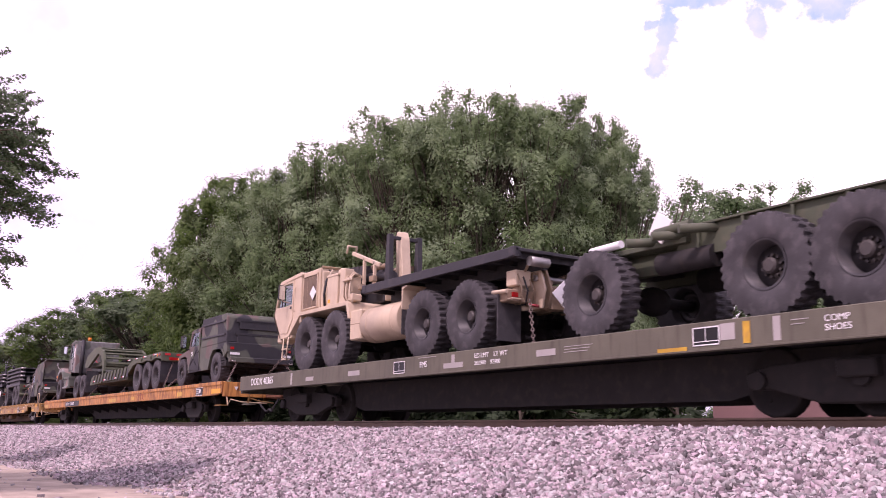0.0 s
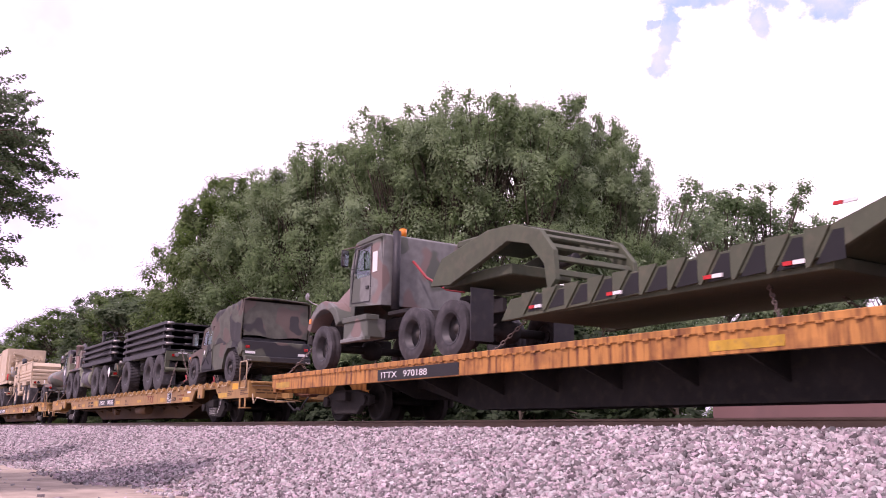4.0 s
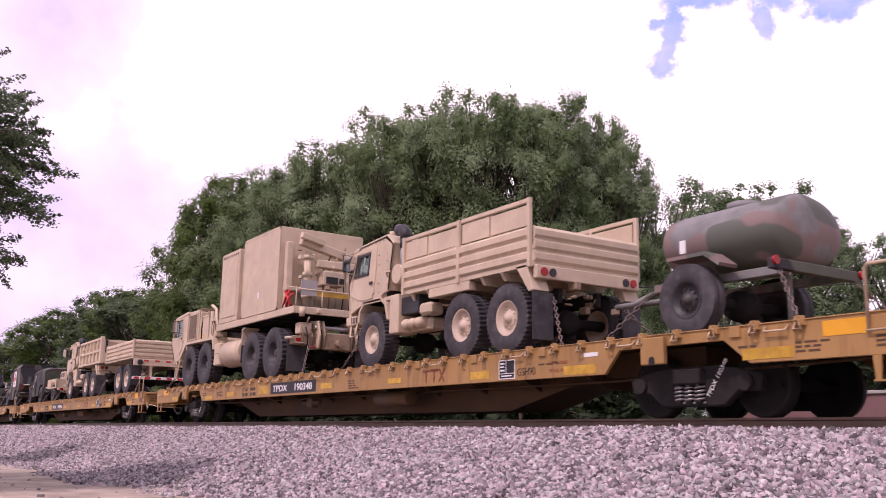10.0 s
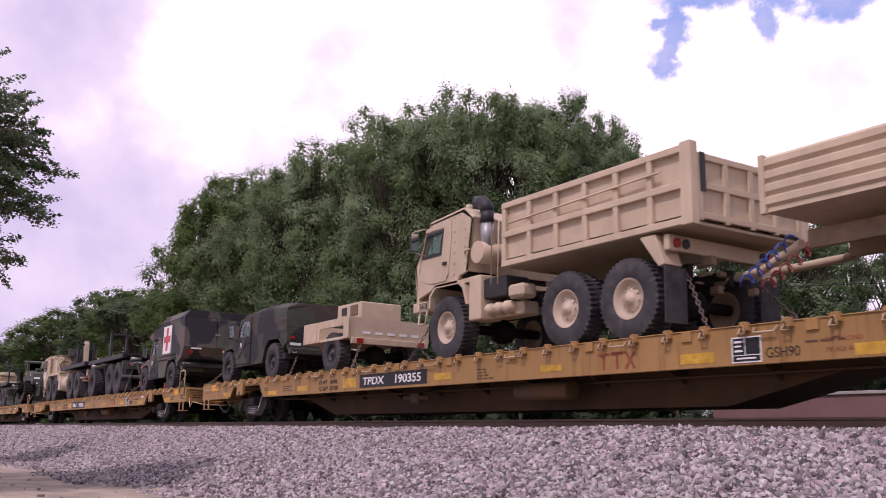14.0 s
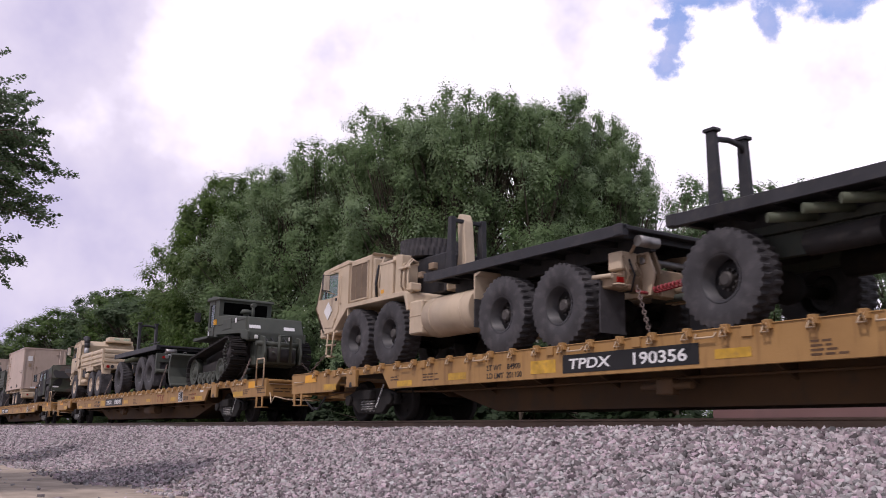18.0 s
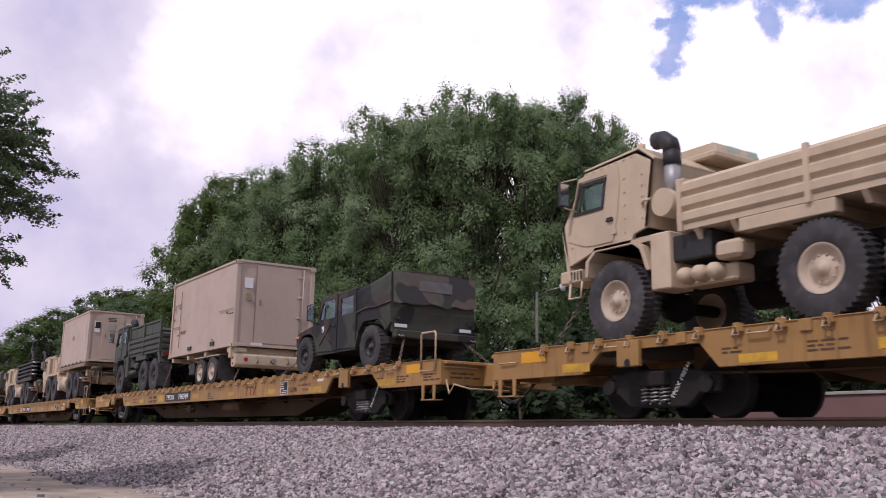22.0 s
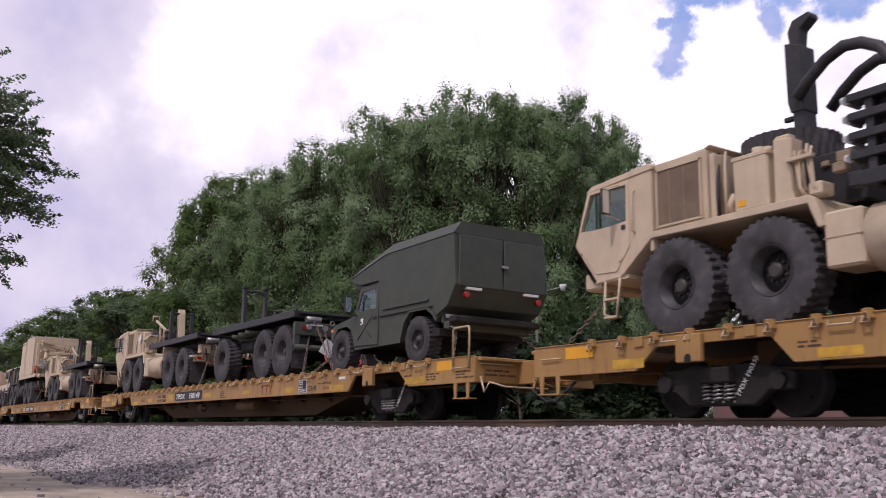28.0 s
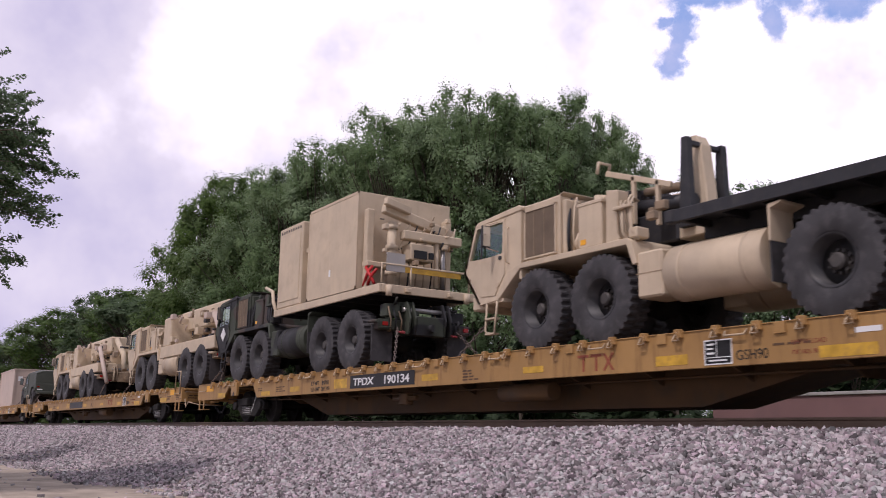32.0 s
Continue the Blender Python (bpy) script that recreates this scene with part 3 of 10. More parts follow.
    lef.inputs["From Min"].default_value, lef.inputs["From Max"].default_value = -250, -620
    lef.inputs["To Min"].default_value, lef.inputs["To Max"].default_value = -0.04, 0.10
    l.new(sep.outputs["X"], lef.inputs["Value"])
    a1, a2 = n.new("ShaderNodeMath"), n.new("ShaderNodeMath")
    l.new(big.outputs["Fac"], a1.inputs[0])
    l.new(low.outputs["Result"], a1.inputs[1])
    l.new(a1.outputs[0], a2.inputs[0])
    l.new(lef.outputs["Result"], a2.inputs[1])
    soft, a3 = n.new("ShaderNodeMapRange"), n.new("ShaderNodeMath")
    soft.interpolation_type = "SMOOTHSTEP"
    soft.inputs["From Min"].default_value, soft.inputs["From Max"].default_value = 0.25, 1.5
    soft.inputs["To Min"].default_value, soft.inputs["To Max"].default_value = 0.09, 0.0
    l.new(shade, soft.inputs["Value"])
    l.new(a2.outputs[0], a3.inputs[0])
    l.new(soft.outputs["Result"], a3.inputs[1])
    ramp = n.new("ShaderNodeValToRGB")
    e = ramp.color_ramp.elements
    e[0].position, e[0].color = 0.42, (1.60, 1.56, 1.62, 1)
    e[1].position, e[1].color = 0.84, (0.68, 0.67, 0.90, 1)
    mid = e.new(0.60)
    mid.color = (1.00, 0.97, 1.08, 1)
    l.new(a3.outputs[0], ramp.inputs["Fac"])
    mix = n.new("ShaderNodeMixRGB")
    # thin veils of haze lie across the blue
    veil, blue = noise_tex(0.011, 5, add.outputs[0]), n.new("ShaderNodeValToRGB")
    blue.color_ramp.elements[0].position, blue.color_ramp.elements[0].color = 0.36, (0.36, 0.54, 0.95, 1)
    blue.color_ramp.elements[1].position, blue.color_ramp.elements[1].color = 0.68, (0.63, 0.72, 1.03, 1)
    l.new(veil.outputs["Fac"], blue.inputs["Fac"])
    l.new(blue.outputs["Color"], mix.inputs[2])
    l.new(edge.outputs["Result"], mix.inputs[0])
    l.new(ramp.outputs["Color"], mix.inputs[1])
    l.new(mix.outputs["Color"], em.inputs["Color"])
    l.new(em.outputs["Emission"], n["Material Output"].inputs["Surface"])
    bm = B()
    segs = 24
    # a wide curved screen, 1500 m off, in its own axes: x to the right, y away, z up
    lo, hi = [], []
    for i in range(segs + 1):
        a = radians(-62 + 124 * i / segs)
        lo.append(bm.verts.new((1500 * math.sin(a), 1500 * math.cos(a) - 1500, -60)))
        hi.append(bm.verts.new((1500 * math.sin(a), 1500 * math.cos(a) - 1500, 1300)))
    for i in range(segs):
        bm.faces.new((lo[i], lo[i + 1], hi[i + 1], hi[i]))
    sky = tagged(new("backdrop", mesh_of("backdrop", bm, m)), "bright white and lavender summer clouds with blue gaps", "sky", kind="structure")
    turn = -YAW
    base = Matrix.Rotation(turn, 4, "Z") @ Matrix.Translation((0, 1500, 0))
    return sky, base


# ---- trees ----
def leaf_mesh(name, v, leaves):
    count = len(v)
    v[:, :, 2] = np.maximum(v[:, :, 2], 0.05)
    me = bpy.data.meshes.new(name)
    me.vertices.add(4 * count)
    me.vertices.foreach_set("co", v.astype(np.float32).ravel())
    me.loops.add(4 * count)
    me.loops.foreach_set("vertex_index", np.arange(4 * count, dtype=np.int32))
    me.polygons.add(count)
    me.polygons.foreach_set("loop_start", np.arange(0, 4 * count, 4, dtype=np.int32))
    me.update(calc_edges=True)
    me.materials.append(leaves)
    return me


def unit(a):
    return a / (np.linalg.norm(a, axis=1)[:, None] + 1e-9)


def leaf_quads(rng, p, nrm, ln):
    """Lance-shaped leaves at p, facing nrm, of half length ln."""
    ax = unit(np.cross(nrm, rng.normal(size=p.shape)))
    ay = np.cross(nrm, ax)
    ln = ln[:, None]
    return np.stack([p + ax * ln, p + ay * ln * 0.58, p - ax * ln, p - ay * ln * 0.58], 1)


def tree_meshes(seed, h, r, leaf, count, bark, leaves, low=0.10, clusters=60, upward=0.95, top=0.12):
    """Trunk with limbs, and a crown of leafy sprays on boughs that fill an uneven, ragged egg."""
    rng = np.random.default_rng(seed)
    ctr = []
    phase = rng.uniform(0, 6.28, 3)
    while len(ctr) < clusters:
        u, ang = (len(ctr) + 0.5) / clusters, rng.uniform(0, 6.28)
        z = low + (0.90 - low) * u
        wide = min(1.0, (z - low + 0.10) / 0.22) ** 0.6 * math.sqrt(max(0.03, 1 - max(0.0, (z - 0.5) / (0.5 + 0.12)) ** 2.2))
        wide *= 1 + 0.16 * math.sin(2 * ang + phase[0] + 5 * z) + 0.12 * math.sin(3 * ang + phase[1] - 9 * z)
        rad = rng.uniform(0.0, 0.86) ** 0.5 * wide * r * (0.45 if u > 0.93 else 1)
        size = r * rng.uniform(0.15, 0.31) * (1 - top * max(0.0, z - 0.6) / 0.4)
        if any((rad * math.cos(ang) - c[0]) ** 2 + (rad * math.sin(ang) - c[1]) ** 2 + (z * h - c[2]) ** 2 < (0.55 * size) ** 2 for c in ctr):
            size *= 0.92
        ctr.append((rad * math.cos(ang), rad * math.sin(ang), z * h, size))
    # small leading shoots along the top
    for k in range(clusters // 3):
        ang, z = rng.uniform(0, 6.28), rng.uniform(0.74, 0.955)
        rad = 0.92 * r * math.sqrt(max(0.01, 1 - max(0.0, (z - 0.5) / 0.56) ** 2.2)) * rng.uniform(0.2, 1.0) ** 0.5
        ctr.append((rad * math.cos(ang), rad * math.sin(ang), z * h, r * rng.uniform(0.10, 0.19)))
    clusters = len(ctr)
    ctr = np.array(ctr)
    bm = B()
    lean = rng.uniform(-0.25, 0.25, 2)
    spine = [(0, 0, 0), (lean[0] * 0.2, lean[1] * 0.2, h * 0.25), (lean[0] * 0.7, lean[1] * 0.7, h * 0.5), (lean[0], lean[1], h * 0.85)]
    rad0 = h * 0.012 + 0.04
    for (p, q), (r1, r2) in zip(zip(spine, spine[1:]), ((1, 0.72), (0.72, 0.45), (0.45, 0.12))):
        cyl(bm, p, q, rad0 * r1, 9, rad0 * r2, False)
    for c in ctr:
        z0 = min(h * 0.76, max(h * 0.10, c[2] * 0.66))
        t = z0 / (h * 0.85)
        s, e = Vector((lean[0] * t, lean[1] * t, z0)), Vector(c[:3])
        mdl = (s + e) / 2 + Vector((0, 0, -0.03 * h * rng.random()))
        cyl(bm, s, mdl, rad0 * 0.28, 5, rad0 * 0.18, False)
        cyl(bm, mdl, e, rad0 * 0.18, 5, rad0 * 0.05, False)
    trunk = mesh_of("trunk", bm, bark)
    # outer leaves sit along short sprays that leave each bough's end
    sprays = 22
    out = unit(ctr[:, None, :3].repeat(sprays, 1).reshape(-1, 3) * np.array([1, 1, 0]) + 1e-6)
    sdir = unit(rng.normal(size=(clusters * sprays, 3)) + 0.45 * out + np.array([0, 0, upward]))
    slen = rng.uniform(0.6, 1.30, clusters * sprays)
    share = ctr[:, 3] ** 2
    n1 = int(count * 0.90)
    which = rng.choice(clusters, n1, p=share / share.sum())
    sp = which * sprays + rng.integers(0, sprays, n1)
    along = 0.30 + 0.80 * rng.random(n1) ** 0.8
    d = unit(sdir[sp] + rng.normal(size=(n1, 3)) * 0.20)
    p = ctr[which, :3] + d * (ctr[which, 3] * along * slen[sp])[:, None]
    nrm = unit(d * 0.55 + 0.35 * out[sp] + rng.normal(size=(n1, 3)) * 0.12 + np.array([0, 0, 0.42]))
    v1 = leaf_quads(rng, p, nrm, leaf * rng.uniform(0.6, 1.35, n1))
    # larger, closer leaves inside each bough keep the crown dense
    n2 = count - n1
    which = rng.choice(clusters, n2, p=share / share.sum())
    d = unit(rng.normal(size=(n2, 3)))
    p = ctr[which, :3] + d * (ctr[which, 3] * 0.72 * rng.random(n2) ** 0.5)[:, None]
    v2 = leaf_quads(rng, p, unit(d + rng.normal(size=(n2, 3)) * 0.4 + np.array([0, 0, 0.5])), leaf * rng.uniform(1.2, 2.1, n2))
    return trunk, leaf_mesh("crown", np.concatenate([v1, v2]), leaves)


def drooping_tree(seed, h, reach, boughs, twigs, per_twig, leaf, z0, z1):
    """Small-leaved tree whose boughs reach out and hang at their feathery ends."""
    rng = np.random.default_rng(seed)
    bm = B()
    cyl(bm, (0, 0, 0), (0.05, 0.1, h * 0.5), 0.17, 10, 0.13, False)
    cyl(bm, (0.05, 0.1, h * 0.5), (0.0, 0.0, h * 0.92), 0.13, 9, 0.03, False)
    pts, nrms = [], []
    for b in range(boughs):
        zt = z0 + (z1 - z0) * ((b + 0.5) / boughs) + rng.uniform(-0.1, 0.1)
        ang = rng.uniform(0, 6.28)
        f = (zt - z0) / (z1 - z0)
        out = reach * (0.80 + 0.28 * math.sin(f * 2.6 + 0.35)) * rng.uniform(0.80, 1.02)
        way = np.array([math.cos(ang), math.sin(ang), 0.0])
        start = np.array([0.03, 0.05, max(h * 0.32, zt - 0.5 - 0.9 * f)])
        end = way * out + np.array([0, 0, zt])
        lift = rng.uniform(0.30, 0.55) * (1 if f < 0.8 else 0.3)
        curve = lambda t: start * (1 - t) + end * t + np.array([0, 0, lift * math.sin(math.pi * min(1, t * 1.05))])
        steps = [Vector(curve(t)) for t in (0, 0.3, 0.6, 0.85, 1.0)]
        for i in range(4):
            cyl(bm, steps[i], steps[i + 1], 0.042 - 0.009 * i, 5, 0.033 - 0.009 * i, False)
        for k in range(twigs):
            t = 0.28 + 0.72 * (k + rng.random()) / twigs
            o = curve(t)
            side = np.cross(way, (0, 0, 1)) * rng.choice((-1, 1))
            td = way * rng.uniform(0.5, 1.1) + side * rng.uniform(0.0, 1.0) + np.array([0, 0, rng.uniform(-1.1, 0.7)])
            td /= np.linalg.norm(td)
            ln = rng.uniform(0.34, 0.86) * (1.15 - 0.35 * t)
            tip = o + td * ln - np.array([0, 0, 0.10 * ln])
            cyl(bm, Vector(o), Vector(tip), 0.006, 3, 0.002, False)
            q = rng.random(per_twig) ** 0.8
            c = o + (tip - o) * q[:, None] + rng.normal(size=(per_twig, 3)) * (0.024 + 0.034 * (1 - q))[:, None]
            pts.append(c)
            nrms.append(np.tile([0.2, 0.1, 1.0], (per_twig, 1)) + rng.normal(size=(per_twig, 3)) * 0.55)
    p = np.concatenate(pts)
    v = leaf_quads(rng, p, unit(np.concatenate(nrms)), leaf * rng.uniform(0.6, 1.3, len(p)))
    return mesh_of("trunk", bm, BARK), leaf_mesh("crown", v, LEAF_DARK)


def tree_thing(name, label, meshes, m, group):
    t = thing(name, label, "tree" if "shrub" not in name else "shrub", group)
    part("trunk", meshes[0], None, t)
    part("crown", meshes[1], None, t)
    t.matrix_basis = m
    return t


def build_trees():
    grey = [tree_meshes(k, 15, 3.6, 0.052, 120000, BARK, LEAF_GREY, clusters=135) for k in (1, 2, 3)]
    green = [tree_meshes(k, 15, 3.6, 0.078, 70000, BARK, LEAF_BRIGHT, clusters=130) for k in (11, 12)]
    dark = [tree_meshes(k, 15, 3.5, 0.098, 34000, BARK, LEAF_DARK, clusters=110) for k in (21, 22)]
    airy = [tree_meshes(k, 15, 3.5, 0.066, 30000, BARK, LEAF_OPEN, low=0.26, clusters=62) for k in (51, 52)]
    hazy = [tree_meshes(k, 3.4, 1.9, 0.075, 5500, BARK, LEAF_OPEN, low=0.02, clusters=30) for k in (61, 62)]
    # these bushes take leaves with the shade already in their colour
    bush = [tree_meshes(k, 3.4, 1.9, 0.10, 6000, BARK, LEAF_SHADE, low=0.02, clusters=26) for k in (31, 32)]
    rng = random.Random(4)
    rows = (("dark", -114.0, 15.4, 10.0, 1.2), ("dark", -103.8, 16.1, 10.6, 1.2), ("green", -96.3, 18.1, 12.2, 1.2), ("dark", -85.9, 19.1, 13.2, 0.9),
            ("green", -77.6, 19.3, 12.5, 0.9), ("dark", -70.0, 18.6, 11.2, 1.0), ("green", -57.5, 18.0, 11.2, 0.66), ("green", -51.0, 16.9, 12.7, 0.64), ("green", -46.9, 16.2, 14.2, 0.58), ("green", -46.6, 16.9, 14.3, 0.72),
            ("grey", -44.4, 17.6, 14.0, 0.72), ("grey", -42.2, 17.7, 14.2, 0.72), ("grey", -39.8, 18.6, 14.8, 0.72), ("grey", -38.0, 19.9, 14.9, 0.72), ("grey", -34.8, 19.9, 15.6, 0.72),
            ("grey", -33.0, 21.2, 15.8, 0.72), ("grey", -31.1, 22.2, 15.6, 0.72), ("grey", -29.9, 23.9, 15.7, 0.72), ("grey", -29.4, 25.7, 15.6, 0.62), ("grey", -29.2, 27.1, 15.0, 0.52),
            ("grey", -28.7, 28.1, 13.4, 0.58), ("airy", -29.2, 30.9, 12.9, 0.72), ("airy", -38.4, 46.1, 17.6, 1.15), ("airy", -35.9, 47.8, 17.2, 1.1), ("airy", -36.1, 50.4, 16.0, 1.0),
            ("airy", -36.8, 53.6, 15.0, 0.8), ("airy", -35.1, 54.7, 14.4, 0.8), ("airy", -33.0, 55.8, 14.0, 0.9), ("airy", -30.0, 56.5, 13.6, 0.9), ("airy", -43.0, 44.0, 15.0, 0.9))
    names = {"grey": "grey-green leafy trackside tree with pale undersides", "green": "fresh green broadleaf tree behind the track", "dark": "dark green broadleaf tree in the woods beyond the track", "airy": "slender dark green tree with open boughs and bare lower trunk"}
    for i, (k, x, y, h, w) in enumerate(rows):
        pool = {"grey": grey, "green": green, "dark": dark, "airy": airy}[k]
        s = h / 14.75
        m = pose(x, y, -0.05, rz=rng.uniform(0, 360)) @ Matrix.Diagonal((w * rng.uniform(1.2, 1.5), w * rng.uniform(1.2, 1.5), s, 1))
        tree_thing("tree", names[k], pool[i % len(pool)], m, "trees behind the track")
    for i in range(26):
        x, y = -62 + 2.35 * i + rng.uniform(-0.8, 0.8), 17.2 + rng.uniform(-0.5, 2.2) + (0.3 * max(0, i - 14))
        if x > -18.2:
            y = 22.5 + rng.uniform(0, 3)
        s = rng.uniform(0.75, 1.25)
        tree_thing("shrub", "low undergrowth shrub beyond the track, leaves darkened for tree shade", bush[i % 2], pose(x, y, -0.05, rz=rng.uniform(0, 360)) @ Matrix.Diagonal((s * 1.2, s * 1.2, s, 1)), "undergrowth shrubs")
    for i in range(12):
        x, y, s = -34 + 2.9 * i + rng.uniform(-0.6, 0.6), 28 + rng.uniform(-1.5, 3.0), rng.uniform(0.8, 1.25)
        tree_thing("shrub", "tall hazy green shrub in the woods beyond the track", hazy[i % 2], pose(x, y, -0.05, rz=rng.uniform(0, 360)) @ Matrix.Diagonal((s * 1.25, s * 1.25, s, 1)), "undergrowth shrubs")
    near = drooping_tree(41, 6.8, 2.50, 135, 11, 105, 0.031, 3.20, 5.62)
    tree_thing("tree", "dark leafy tree with drooping twigs beside the dirt strip", near, pose(-14.2, -0.45, -0.05, rz=40), "")
    tree_thing("tree", "dark leafy tree with drooping twigs beside the dirt strip", near, pose(-24.0, -0.6, -0.05, rz=160) @ Matrix.Diagonal((0.9, 0.9, 1.25, 1)), "")


# ---- lamp post and low wall beyond the track ----
def build_beyond():
    lamp = thing("street_lamp", "street lamp on a slender dark pole beyond the track", "street lamp")
    part("pole", cyl(B(), (0, 0, -0.1), (0, 0, 5.75), 0.065, 10, 0.05), POLE_WOOD, lamp)
    part("arm", tube(B(), [(0, 0, 5.55), (0.45, 0.1, 5.75), (1.0, 0.25, 5.83)], 0.025), STEEL, lamp)
    bm = B()
    lathe(bm, [(0.0, -0.10), (0.07, -0.09), (0.10, 0.02), (0.13, 0.10), (0.12, 0.12), (0.0, 0.14)], seg=12)
    bmesh.ops.rotate(bm, verts=bm.verts, matrix=Matrix.Rotation(radians(90), 3, "X"), cent=(0, 0, 0))
    part("lamp_head", bm, WHITE, lamp, "white lamp head", at=(1.08, 0.27, 5.79))
    lamp.location = (-24.8, 20.0, 0)
    wire = thing("overhead_wire", "thin black overhead wire from the lamp post", "wire")
    part("cable", tube(B(), [(-23.7, 20.25, 5.8), (-18, 24, 5.5), (-11, 29, 5.45), (-2, 35.6, 5.7)], 0.012, 5), BLACK, wire)
    wall = tagged(new("low_wall"), "long low maroon clad wall with a pale cap", "wall", kind="structure")
    part("wall_panel", box(B(), -17.2, 14, 20.0, 20.3, 1.25, 1.88, 0.01), MAROON, wall)
    part("wall_base", box(B(), -17.15, 14, 20.02, 20.32, -0.1, 1.25), RUST, wall)
    part("wall_cap", box(B(), -17.3, 14, 19.95, 20.35, 1.88, 1.96, 0.01), CONCRETE, wall)


# ---- flat cars ----
WHEELSET = None


def wheelset_mesh():
    global WHEELSET
    if WHEELSET is None:
        bm = B()
        for s in (-1, 1):
            y = s * 0.72
            lathe(bm, [(0.0, y + s * 0.03), (0.09, y + s * 0.05), (0.13, y + s * 0.02), (0.33, y + s * 0.0), (0.36, y + s * 0.05), (0.42, y + s * 0.055), (0.425, y - s * 0.04), (0.45, y - s * 0.06), (0.45, y - s * 0.085), (0.36, y - s * 0.085), (0.32, y - s * 0.03), (0.12, y - s * 0.06), (0.0, y - s * 0.08)], seg=28)
            for k in range(3):
                t = 2 * math.pi * k / 3
                cyl(bm, (0.24 * math.cos(t), y + s * 0.0, 0.24 * math.sin(t)), (0.24 * math.cos(t), y + s * 0.028, 0.24 * math.sin(t)), 0.03, 8)
        cyl(bm, (0, -1.0, 0), (0, 1.0, 0), 0.075, 10)
        WHEELSET = mesh_of("wheelset", bm, BOGIE)
    return WHEELSET


def bogie(parent, u, axles=(-0.89, 0.89), spring=True):
    """Cast side frames, bolster and springs; the turning wheelsets hang on it. Stands on the rail."""
    ob = B()
    half = max(axles)
    for s in (-1, 1):
        y0, y1 = s * 0.93, s * 1.06
        prism(ob, [(-half - 0.22, 0.52), (-half - 0.18, 0.32), (-half + 0.14, 0.32), (-0.52, 0.14), (0.52, 0.14), (half - 0.14, 0.32), (half + 0.18, 0.32), (half + 0.22, 0.52), (half - 0.1, 0.60), (0.45, 0.66), (-0.45, 0.66), (-half + 0.1, 0.60)], min(y0, y1), max(y0, y1), bev=0.02)
        for a in axles:
            cyl(ob, (a, s * 1.05, 0.43), (a, s * 1.13, 0.43), 0.11, 12)
    box(ob, -0.24, 0.24, -1.2, 1.2, 0.42, 0.62, 0.02)
    base = part("bogie", ob, BOGIE, parent, at=(u, 0, 0))
    for s in (-1, 1):
        if spring:
            for dx in (-0.17, 0.0, 0.17):
                bm = B()
                tube(bm, [(dx + 0.065 * math.cos(t * 1.05), s * 1.09 + 0.065 * math.sin(t * 1.05), 0.19 + 0.0084 * t) for t in range(28)], 0.016, 5)
                part("spring", bm, STEEL if s < 0 else BOGIE, base)
    for a in axles:
        w = part("wheelset", wheelset_mesh(), None, base, at=(a, 0, 0.42))
        SPINNERS.append((w, Vector((a, 0, 0.42))))
    return base


def coupler(parent, x, d):
    bm = B()
    box(bm, min(x, x + d * 0.55), max(x, x + d * 0.55), -0.10, 0.10, 0.70, 0.88, 0.02)
    box(bm, min(x + d * 0.5, x + d * 0.9), max(x + d * 0.5, x + d * 0.9), -0.17, 0.14, 0.66, 0.94, 0.04)
    part("coupler", bm, RUST, parent, "rusty knuckle coupler")
    hose = [(x + d * 0.1, -0.35, 0.62), (x + d * 0.35, -0.36, 0.45), (x + d * 0.62, -0.33, 0.30), (x + d * 0.88, -0.3, 0.36)]
    part("air_hose", tube(B(), hose, 0.025, 6), BLACK, parent, "black rubber air hose")
    lever = [(x - d * 0.05, -1.25, 0.72), (x + d * 0.06, -1.25, 0.45), (x + d * 0.14, -1.2, 0.62), (x + d * 0.2, -0.9, 0.55), (x + d * 0.6, -0.3, 0.52)]
    part("cut_lever", tube(B(), lever, 0.017, 6), RING if d > 0 else YELLOW, parent, "thin bent uncoupling rod")


def side_loop():
    """Lower outline of the side sill of a yellow car, along the car and upward from the rail."""
    return [(-23.71, 1.07), (2.93, 1.07), (2.93, 0.62), (0.78, 0.62), (0.40, 0.92), (-1.42, 0.92), (-1.72, 0.60), (-19.06, 0.60), (-19.36, 0.92), (-21.18, 0.92), (-21.56, 0.62), (-23.71, 0.62)]


